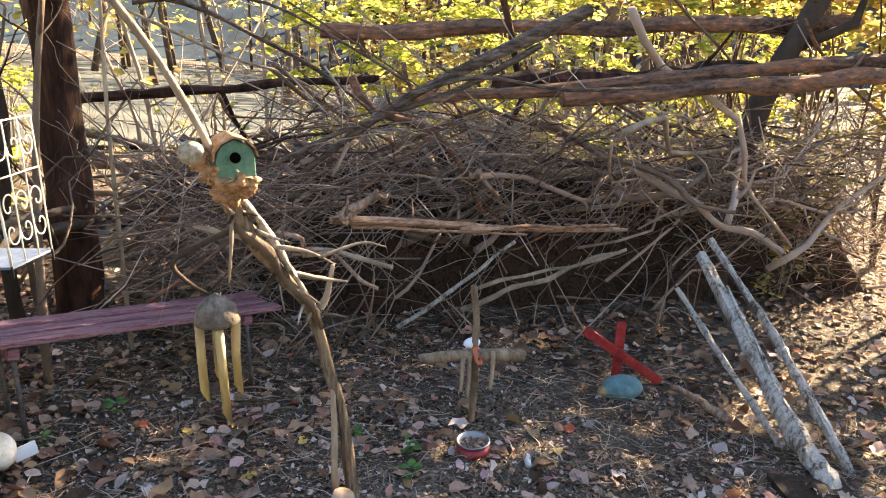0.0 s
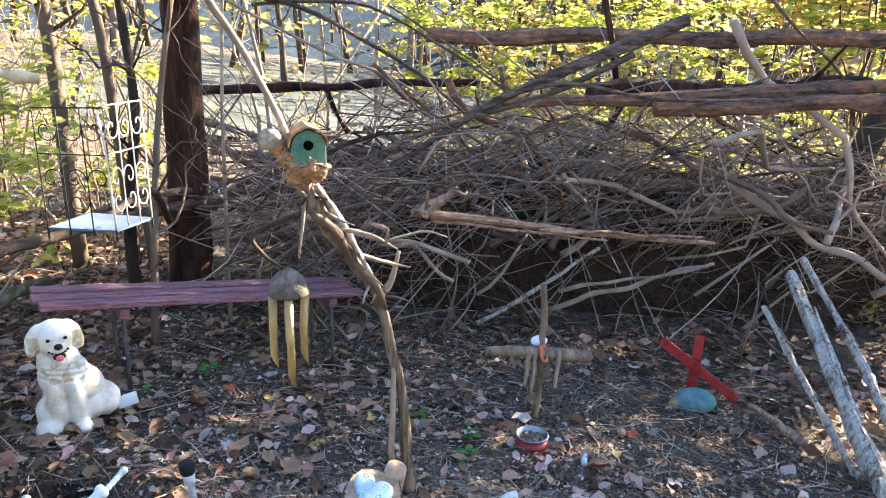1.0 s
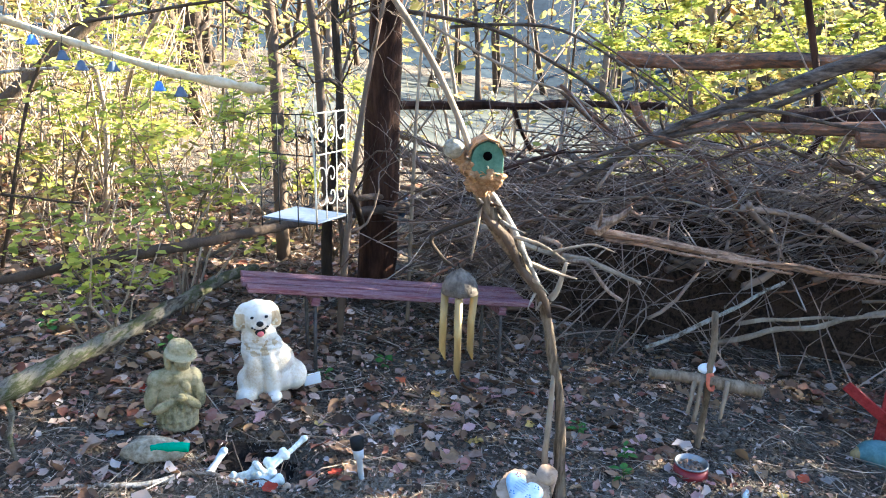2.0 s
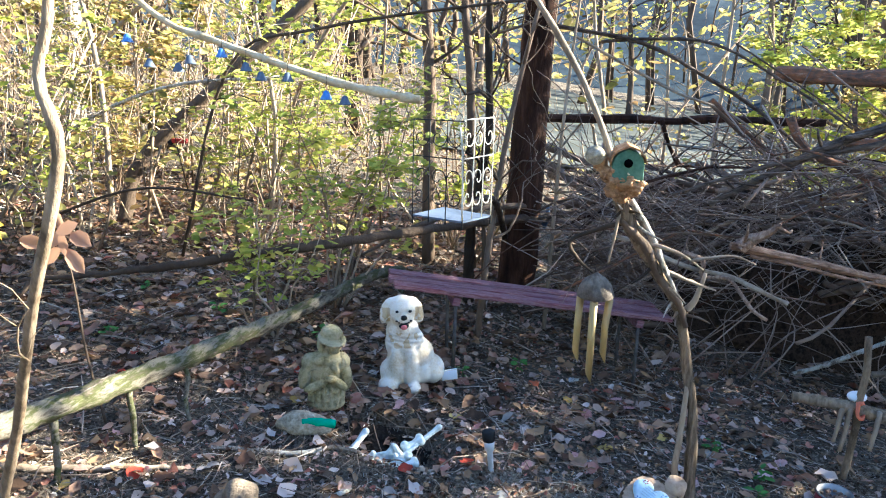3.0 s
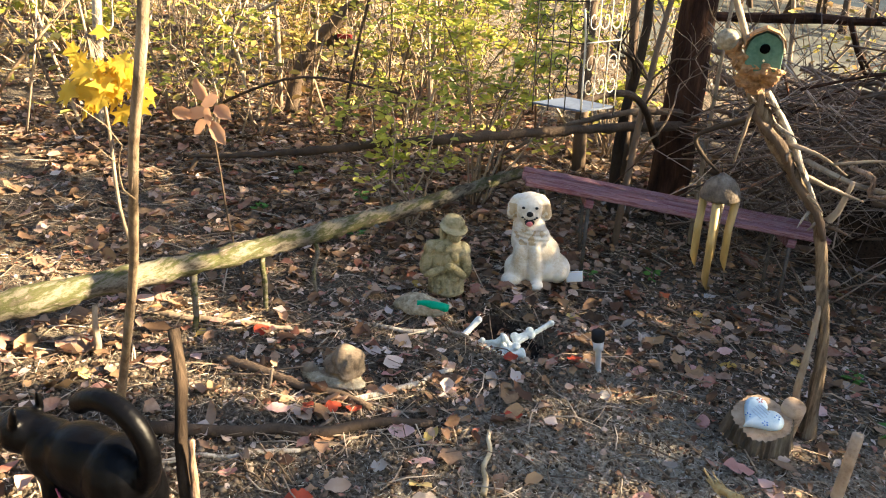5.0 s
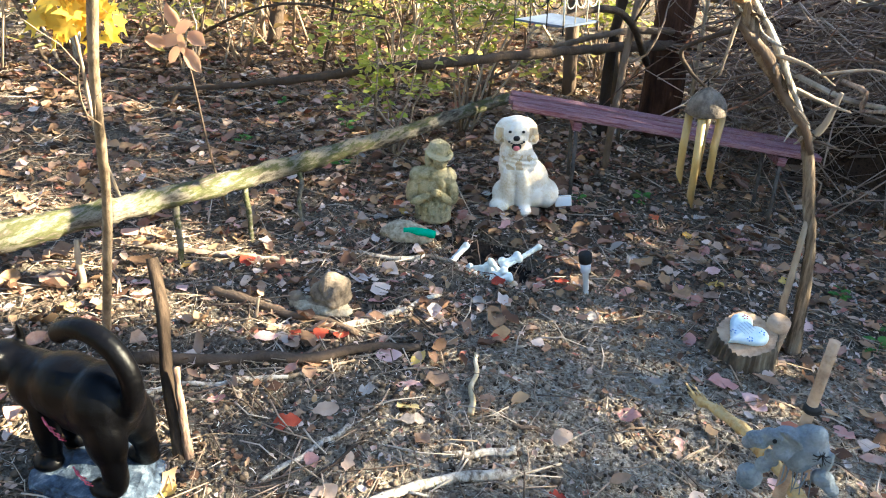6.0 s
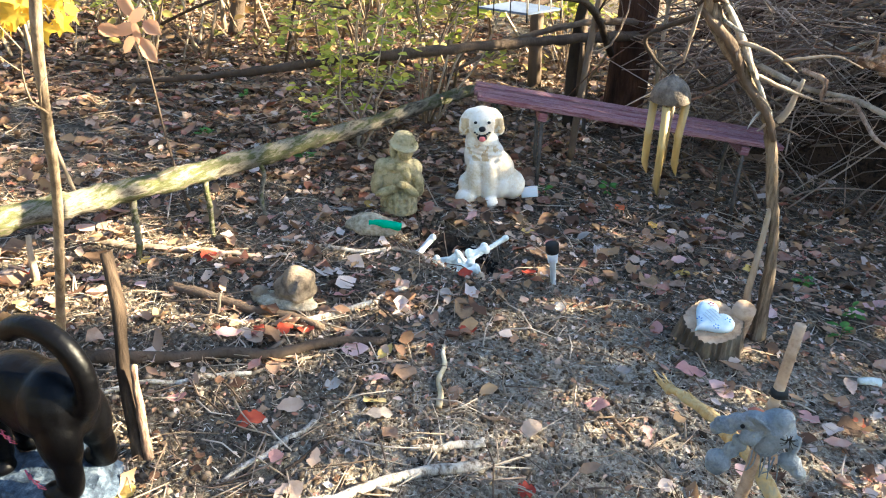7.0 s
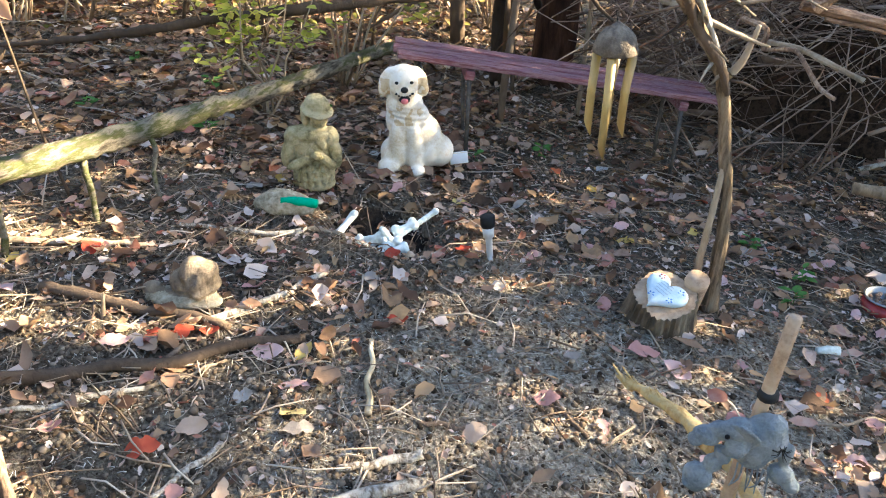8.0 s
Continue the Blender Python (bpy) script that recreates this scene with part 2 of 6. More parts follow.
gx, gy = graded(-2.4, 3.4, .024, 300), graded(0.3, 4.6, .024, 300)
gv = [(x, y, gz(x, y)) for y in gy for x in gx]
nx = len(gx)
gf = [(j * nx + i, j * nx + i + 1, (j + 1) * nx + i + 1, (j + 1) * nx + i) for j in range(len(gy) - 1) for i in range(nx - 1)]
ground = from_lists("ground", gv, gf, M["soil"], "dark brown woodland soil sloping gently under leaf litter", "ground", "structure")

# ---- bench ----
def bench():
    """Three long planks on two trestles, running back to the right."""
    top = empty("bench", (-0.738, 3.43, 0.472), "low maroon painted plank bench with worn paint, standing on leaf litter", "bench", turn=25)
    top.matrix_world = pose(-0.738, 3.43, 0.474, 0, 9.0, 23)
    ln, w = 1.44, 0.099
    for i in range(3):
        bm = bmesh.new()
        box(bm, (ln, w - .03, .024), pose(ln / 2 + (.006, -.004, .01)[i], -w * (i + .5), (-.010, -.013, -.009)[i]), .004)
        part("plank", bm, M["maroon"], top)
    for x in (.32, ln - .16):
        bm = bmesh.new()
        box(bm, (.04, .27, .04), pose(x, -.145, -.05), .004)
        part("bearer", bm, M["maroon"], top)
        for y, k in ((-.03, 1), (-.26, -1)):
            bm = bmesh.new()
            wx, wy, wz = top.matrix_world @ Vector((x, y, -.06))
            foot = top.matrix_world.inverted() @ Vector((wx, wy + .02 * k, gz(wx, wy) - .02))
            tube(bm, [(x, y, -.05), foot], .009, .009, 8, 0)
            part("leg", bm, M["leg_metal"], top, "dull dark grey metal leg")
    return top


bench()

# ---- brush pile ----
rng = random.Random(5)
pile = empty("brush_pile", (2.2, 4.4, gz(2.2, 4.4)), "long heap of dead grey-brown branches and logs lying crosswise", "brush pile")
pile_inv = pile.matrix_world.inverted()


def pile_log(a, b, r0, r1, mat, bend=.02, n=6, mid=None, sides=8, seed=1, label=""):
    g = random.Random(seed)
    bm = bmesh.new()
    pts = smooth_line([a, *(mid or []), b], 4) if mid else smooth_line(crooked(a, b, g, bend, n), 3)
    rough = [(r0 + (r1 - r0) * i / (len(pts) - 1)) * g.uniform(.84, 1.16) for i in range(len(pts))]
    tube(bm, [pile_inv @ Vector(p) for p in pts], r0, r1, sides, .15, g, radii=rough)
    log = part("log", bm, mat, pile, label, smooth=False)
    for k in range(3):
        i = g.randrange(1, len(pts) - 1)
        p = Vector(pts[i])
        d = Vector((g.uniform(-1, 1), g.uniform(-1, .3), g.uniform(-.3, 1))).normalized()
        bm = bmesh.new()
        tube(bm, [pile_inv @ p, pile_inv @ (p + d * r0 * 2.2), pile_inv @ (p + d * r0 * g.uniform(2.6, 5) + Vector((0, 0, .02)))], r0 * .3, r0 * .12, 5, .2, g)
        part("stub", bm, mat, log)
    return log


pile_log((1.30, 5.36, 1.44), (5.2, 4.7, 1.47), .05, .058, M["log_bark"], .006, 8, seed=2)
pile_log((1.46, 4.16, 1.13), (4.6, 3.95, 1.25), .03, .05, M["log_bark"], .007, 8, seed=3)
pile_log((2.30, 4.0, 1.11), (4.9, 3.75, 1.19), .045, .05, M["log_bark"], .006, 8, seed=4)
pile_log((2.33, 3.82, 1.57), (.80, 3.78, .84), .034, .014, M["bark_dark"], seed=5, mid=[(1.73, 3.82, 1.33), (1.28, 3.82, 1.13)], sides=9)
pile_log((2.05, 3.80, 1.40), (.62, 3.76, .88), .018, .008, M["bark_dark"], seed=51, mid=[(1.6, 3.80, 1.20), (1.1, 3.80, 1.06)], sides=7)
pile_log((1.35, 3.78, 1.19), (2.75, 3.80, 1.17), .012, .008, M["bark_dark"], seed=52, mid=[(1.7, 3.78, 1.26), (2.2, 3.78, 1.18)], sides=7)
pile_log((2.05, 4.3, 1.15), (3.9, 4.3, 1.2), .06, .05, M["bark_red"], seed=25)
pile_log((-.15, 4.76, 1.13), (1.5, 4.76, 1.18), .028, .022, M["bark_red"], .015, seed=6)
pile_log((.86, 3.36, .745), (2.66, 3.83, .38), .02, .012, M["split_wood"], .006, 6, seed=7, label="pale broken log with torn ends")
pile_log((1.5, 3.50, .60), (2.55, 3.78, .435), .010, .006, M["split_wood"], .006, 5, seed=71)
pile_log((.95, 3.37, .70), (1.9, 3.6, .50), .009, .005, M["split_wood"], .008, 5, seed=72)
pile_log((.90, 3.33, .755), (1.03, 3.25, .88), .035, .008, M["rotten"], .05, 3, seed=8)
pile_log((1.40, 4.2, -.17), (2.12, 4.15, .28), .014, .010, M["bleached"], .02, seed=9)
pile_log((1.80, 4.2, -.12), (2.72, 3.9, .235), .018, .010, M["bark_pale"], .02, seed=10)
pile_log((1.9, 4.2, .0), (2.74, 3.98, .19), .012, .010, M["bark_pale"], .02, seed=11)
pile_log((2.3, 4.3, .95), (3.3, 3.7, .45), .02, .014, M["bark_dead"], .04, seed=12)
pile_log((2.7, 4.1, .75), (3.6, 3.6, .2), .018, .022, M["bark_dead"], .04, seed=13)
pile_log((.35, 3.9, .62), (1.15, 3.45, .47), .015, .010, M["bark_pale"], .04, seed=14)
pile_log((.70, 3.75, .60), (1.05, 3.35, .42), .012, .007, M["rotten"], .06, seed=15)

# arching dead boughs over the pile's near end
pile_log((-.05, 4.45, 1.68), (1.35, 4.2, 1.02), .013, .009, M["bark_dark"], seed=41, mid=[(.42, 4.3, 1.6), (.77, 4.3, 1.43), (1.06, 4.3, 1.26)], sides=6)
pile_log((.2, 4.4, 1.60), (1.5, 4.2, 1.2), .010, .007, M["bark_dark"], seed=42, mid=[(.45, 4.3, 1.62), (.8, 4.3, 1.6), (1.21, 4.3, 1.39)], sides=6)
pile_log((.05, 4.4, 1.63), (1.2, 4.2, 1.05), .009, .007, M["bark_pale"], seed=43, mid=[(.59, 4.3, 1.36), (.9, 4.3, 1.25)], sides=6)
for i in range(290):
    h = rng.random() * .9
    cx = rng.uniform(.35, 5.6)
    deep = rng.random()
    cy = 4.55 - .72 * h + deep * 1.1 - (.25 if cx < 1.3 else 0)
    z = gz(cx, cy) + .06 + h * (1.42 if cx > 1 else 1.15)
    if h < .42 and deep < .6 and cx < 3.7 and rng.random() < .9:
        continue
    ang = rng.gauss(0, .75)
    ln = rng.uniform(.35, 1.2)
    r = rng.choice((.005, .007, .009, .011, .014, .019, .026)) * (.6 if cx < 1.4 else 1)
    slope = rng.gauss(0, .4)
    d = Vector((math.cos(ang), math.sin(ang) * .6, slope)) * ln
    c = Vector((cx, cy, max(z, gz(cx, cy) + .05 + abs(slope) * ln)))
    bm = bmesh.new()
    pts = smooth_line([pile_inv @ p for p in crooked(c - d, c + d, rng, .075, 5)], 2)
    tube(bm, pts, r, r * .4, 6, .16, rng)
    for j in range(rng.randrange(0, 4)):
        q = pts[rng.randrange(2, len(pts) - 1)]
        e = q + Vector((rng.uniform(-1, 1), rng.uniform(-1, .4), rng.uniform(-.8, 1))).normalized() * rng.uniform(.06, .4)
        tube(bm, crooked(q, e, rng, .1, 3), r * .5, r * .15, 4, .15, rng)
    part("branch", bm, M[rng.choice(("bark_dead", "bark_dead", "bark_dead", "bark_dead", "log_bark", "bark_red", "bark_pale"))], pile)

bm = bmesh.new()
for i in range(3600):
    h = rng.random() * .86
    cx = rng.uniform(.1, 5.8)
    cy = 4.5 - .75 * h + rng.random() * 1.3 - (.25 if cx < 1.3 else 0)
    z = gz(cx, cy) + .05 + h * (1.45 if cx > 1 else 1.12)
    if h < .42 and cy < 5 and .8 < cx < 3.7 and rng.random() < .88:
        continue
    ang = rng.gauss(0, .9)
    ln = rng.uniform(.1, .5)
    d = Vector((math.cos(ang), math.sin(ang), rng.gauss(0, .55))) * ln
    c = Vector((cx, cy, z))
    tube(bm, [pile_inv @ p for p in crooked(c - d, c + d, rng, .07, 3)], rng.uniform(.002, .006), .0012, 3, .1, rng)
ob = part("twig_tangle", bm, M["dead"], pile, "tangle of thin dead twigs")
ob["kind"] = "stuff"

bm = bmesh.new()
for i in range(420):
    h = rng.random() * .62
    cx = rng.uniform(.4, 4.5)
    cy = rng.uniform(4.75, 5.7)
    ln = rng.uniform(.3, .9)
    ang = rng.gauss(0, .5)
    d = Vector((math.cos(ang), math.sin(ang) * .5, rng.gauss(0, .25))) * ln
    c = Vector((cx, cy, gz(cx, cy) + .05 + h * 1.4))
    tube(bm, [pile_inv @ p for p in crooked(c - d, c + d, rng, .06, 3)], rng.uniform(.01, .03), .006, 5, .12, rng)
ob = part("inner_branch_tangle", bm, M["bark_dead"], pile, "dense dark branches deep in the pile")
ob["kind"] = "stuff"

# dark lumpy core added in the pile's heart, coloured to stand for deep shade
M["core_shade"] = material("near-black pile shade", [(.008, .006, .005), (.025, .017, .012), (.06, .038, .025), (.012, .009, .007)], 9, 1.0, 1.0, 40, grain=1.0, spec=.1)
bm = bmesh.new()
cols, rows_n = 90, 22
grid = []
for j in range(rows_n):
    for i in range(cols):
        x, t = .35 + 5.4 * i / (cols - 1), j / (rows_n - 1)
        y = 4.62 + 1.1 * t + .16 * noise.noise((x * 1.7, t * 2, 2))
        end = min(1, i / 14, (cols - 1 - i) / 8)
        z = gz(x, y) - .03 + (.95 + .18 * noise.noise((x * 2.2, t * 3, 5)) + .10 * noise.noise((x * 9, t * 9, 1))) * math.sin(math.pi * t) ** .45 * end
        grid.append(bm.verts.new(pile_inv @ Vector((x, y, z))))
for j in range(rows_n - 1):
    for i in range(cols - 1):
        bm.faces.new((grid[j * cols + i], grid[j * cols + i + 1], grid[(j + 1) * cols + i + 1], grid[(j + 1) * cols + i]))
part("leaf_mould", bm, M["core_shade"], pile, "dark lumpy core standing in for shade inside the pile")

# thin stems that arch out of the pile to the soil
bm = bmesh.new()
for i in range(46):
    x = rng.uniform(.6, 3.6)
    y = rng.uniform(3.95, 4.5)
    a = Vector((x, y, gz(x, y) - .01))
    top = a + Vector((rng.uniform(-.7, .7), rng.uniform(-.2, .35), rng.uniform(.15, .7)))
    mid = a.lerp(top, .5) + Vector((rng.uniform(-.12, .12), rng.uniform(-.15, .1), .08))
    tube(bm, [pile_inv @ p for p in smooth_line([a, mid, top], 3)], rng.uniform(.003, .007), .002, 4, .1, rng)
ob = part("thin_stem_tangle", bm, M["dead"], pile, "thin dead stems arching to the soil")
ob["kind"] = "stuff"

# bleached poles leaning on the pile's end
def leaning_pole(pts, r0, r1, seed, label):
    g = random.Random(seed)
    bm = bmesh.new()
    line = smooth_line(pts, 7)
    rr = [(r0 + (r1 - r0) * i / (len(line) - 1)) * g.uniform(.8, 1.15) for i in range(len(line))]
    tube(bm, line, r0, r1, 9, .25, g, radii=rr)
    ob = part("leaning_pole", bm, M["bleached"], smooth=False)
    for k in range(4):
        i = g.randrange(2, len(line) - 2)
        p, q = Vector(line[i]), Vector(line[i - 2])
        s = Vector((g.uniform(-1, 1), g.uniform(-1, 0), g.uniform(0, 1))).normalized() * rr[i]
        bm = bmesh.new()
        tube(bm, [q + s * .9, p + s * 1.15, p + (p - q) * .8 + s * 1.5], r0 * .3, r0 * .08, 4, .3, g)
        part("bark_strip", bm, M["bleached"], ob, smooth=False)
    return tagged(ob, label, "pole", "bleached poles leaning on the brush pile")


leaning_pole([(2.70, 2.55, -.36), (2.708, 2.613, -.318), (2.763, 3.05, -.13), (2.821, 3.55, .10)], .022, .013, 1, "thin bleached pole leaning on the brush pile")
leaning_pole([(2.58, 2.12, -.42), (2.623, 2.25, -.30), (2.677, 2.5, -.21), (2.741, 2.85, -.01), (2.918, 3.5, .30)], .06, .03, 2, "thick bleached lichened pole leaning on the brush pile")
leaning_pole([(2.80, 2.2, -.44), (2.86, 2.45, -.27), (2.93, 2.8, -.07), (2.98, 3.05, .07), (3.06, 3.6, .34)], .027, .018, 3, "bleached crooked pole leaning on the brush pile")

# ---- fallen logs ----
def fallen_log(name, pts, radii, mat, label, stubs=()):
    g = random.Random(len(pts) + int(pts[0][1] * 7))
    top = empty(name, pts[0], label, "log")
    inv = top.matrix_world.inverted()
    line = smooth_line(pts, 9)
    rr = [np.interp(i / (len(line) - 1), np.linspace(0, 1, len(radii)), radii) * g.uniform(.9, 1.1) for i in range(len(line))]
    bm = bmesh.new()
    tube(bm, [inv @ p for p in smooth_line(line, 3)], 0, 0, 22, .02, g, radii=[r for r in rr for _ in range(3)][:3 * (len(line) - 1) + 1])
    for v in bm.verts:
        v.co += noise.noise_vector(v.co * 9) * .008 + noise.noise_vector(v.co * 40) * .005
    part("trunk", bm, mat, top)
    for a, b, r in stubs:
        bm = bmesh.new()
        tube(bm, [inv @ Vector(p) for p in smooth_line(crooked(a, b, g, .05, 4), 2)], r, r * .75, 7, .2, g)
        part("stub", bm, mat, top, "broken side branch propping the log")
    return top


def foot(x, y):
    return (x, y, gz(x, y) - .015)


fallen_log("fallen_log", [(-2.0, -.25, .62), (-1.66, .6, .535), (-1.535, 1.0, .489), (-1.417, 1.4, .456), (-1.312, 1.8, .424), (-1.218, 2.2, .393), (-1.135, 2.6, .366), (-1.065, 3.0, .34), (-1.006, 3.4, .318), (-.96, 3.8, .29), (-.92, 4.3, .2)],
           [.05, .048, .045, .043, .041, .038, .036, .034, .032, .030, .026], M["mossy"], "fallen mossy grey log propped on broken side branches",
           [((-1.25, 2.06, .38), foot(-1.215, 2.02), .012), ((-1.19, 2.30, .37), foot(-1.13, 2.24), .010), 
            ((-1.32, 1.78, .40), foot(-1.30, 1.73), .013), ((-1.62, .75, .5), foot(-1.58, .8), .016), ((-.93, 4.2, .22), foot(-.90, 4.25), .02)])
fallen_log("fallen_log", [(-2.5, 2.95, .38), (-1.9, 3.0, .47), (-1.375, 3.057, .57), (-.85, 3.5, .60), (-.35, 4.3, .55), (-.05, 4.75, .5)],
           [.012, .017, .022, .024, .027, .03], M["bark"], "thin dark fallen stem lying across brush",
           [((-.4, 4.25, .55), foot(-.38, 4.3), .015), ((-2.45, 2.95, .38), foot(-2.5, 2.9), .012)])
fallen_log("fallen_log", [(-1.1, 3.9, .35), (-.8, 4.05, .52), (-.45, 4.3, .62), (-.15, 4.6, .6)], [.008, .014, .018, .02], M["bark"],
           "crooked grey dead branch behind the bench", [((-.16, 4.6, .6), foot(-.16, 4.65), .014), ((-1.08, 3.9, .35), foot(-1.12, 3.85), .008)])

# ---- trees ----
def tree(name, pts, radii, mat, label, seed, limbs=5, limb_from=.45, limb_len=.8, twig=True, sides=10, flare=0.0, group=""):
    g = random.Random(seed)
    base = pts[0]
    top = empty(name, base, label, "tree", group)
    inv = top.matrix_world.inverted()
    line = smooth_line(pts, 4)
    rr = [np.interp(i / (len(line) - 1), np.linspace(0, 1, len(radii)), radii) for i in range(len(line))]
    rr[0] *= 1 + flare
    if len(rr) > 3:
        rr[1] *= 1 + flare * .4
    bm = bmesh.new()
    tube(bm, [inv @ p for p in line], 0, 0, sides, .09, g, radii=rr)
    part("trunk", bm, mat, top)
    for k in range(limbs):
        i = int(len(line) * g.uniform(limb_from, .97))
        i = min(max(i, 1), len(line) - 1)
        a = line[i]
        az = g.uniform(0, 2 * math.pi)
        d = Vector((math.cos(az), math.sin(az), g.uniform(.3, 1.0))).normalized()
        ln = limb_len * g.uniform(.5, 1.2)
        r = rr[i] * g.uniform(.3, .55)
        bm = bmesh.new()
        pts2 = smooth_line(crooked(a, a + d * ln, g, .08, 4), 2)
        tube(bm, [inv @ p for p in pts2], r, r * .25, 5, .1, g)
        if twig:
            for j in range(4):
                b = pts2[g.randrange(2, len(pts2))]
                e = b + (d + Vector((g.uniform(-1, 1), g.uniform(-1, 1), g.uniform(-.3, .8)))).normalized() * ln * g.uniform(.2, .5)
                tube(bm, [inv @ p for p in crooked(b, e, g, .08, 3)], r * .4, r * .12, 4, .1, g)
        part("limb", bm, mat, top)
    return top


tree("dark_tree", [(-.26, 4.72, gz(-.26, 4.72) - .05), (-.235, 4.68, .2), (-.186, 4.60, 1.284), (-.153, 4.5, 1.916), (-.1, 4.45, 3.4), (-.15, 4.4, 5.2)],
     [.135, .12, .10, .088, .07, .04], M["bark_red"], "dark reddish-brown tree trunk with rough bark behind the bench", 3, 7, .55, 1.2, flare=.5)
tree("sapling", [(-.34, 3.85, gz(-.34, 3.85) - .02), (-.30, 3.83, .42), (-.231, 3.82, 1.03), (-.121, 3.82, 1.62), (.05, 3.85, 2.3)], [.02, .018, .015, .012, .006], M["bark"],
     "slender grey sapling with bare crooked limbs", 4, 15, .3, .6, group="saplings round the dark tree")
tree("sapling", [(-.50, 4.38, gz(-.5, 4.38) - .02), (-.50, 4.39, .5), (-.40, 4.3, 1.1), (-.42, 4.3, 1.8), (-.3, 4.3, 2.6)], [.036, .03, .024, .018, .008], M["bark"],
     "brown sapling trunk with bare limbs beside the dark tree", 5, 14, .3, .7, group="saplings round the dark tree")
tree("sapling", [(-.95, 5.1, gz(-.95, 5.1) - .02), (-.96, 5.1, .9), (-.959, 5.1, 1.293), (-1.004, 5.1, 1.962), (-1.05, 5.1, 3.2)], [.05, .045, .042, .036, .02], M["bark"],
     "straight brown young tree at the clearing's edge", 6, 5, .5, .8, group="saplings round the dark tree")
tree("sapling", [(-.62, 5.1, gz(-.62, 5.1) - .02), (-.673, 5.1, 1.268), (-.735, 5.1, 1.962), (-.7, 5.1, 3.2)], [.034, .03, .025, .015], M["bark"],
     "straight grey young tree at the clearing's edge", 7, 6, .4, .7, group="saplings round the dark tree")
tree("sapling", [(.0, 4.2, gz(0, 4.2) - .02), (.02, 4.15, .6), (.05, 4.1, 1.3), (.12, 4.1, 2.2)], [.013, .011, .009, .005], M["bark_pale"],
     "thin bare sapling beside the dark trunk", 8, 14, .3, .5, group="saplings round the dark tree")
tree("leaning_tree", [(4.15, 4.75, gz(4.15, 4.75) - .05), (4.181, 4.675, .312), (4.39, 4.675, 1.03), (4.75, 4.675, 1.6), (5.4, 4.8, 2.6), (6.1, 5, 4.2)], [.11, .1, .085, .075, .06, .03],
     M["bark"], "leaning grey-brown tree trunk behind the brush pile", 9, 8, .5, 1.3, flare=.3)
# curved sapling close to the path
tree("curved_sapling", [(-1.16, 1.27, gz(-1.16, 1.27) - .02), (-1.074, 1.232, .273), (-.83, 1.13, .72), (-.72, 1.07, .93), (-.63, 1.02, 1.11), (-.505, .972, 1.377), (-.53, .977, 1.502), (-.494, .977, 1.632), (-.5, .99, 2.0)],
     [.015, .013, .011, .0105, .0098, .0105, .009, .008, .006], M["bark_tan"], "thin curved grey-brown sapling with a kink", 11, 2, .3, .25, sides=10)

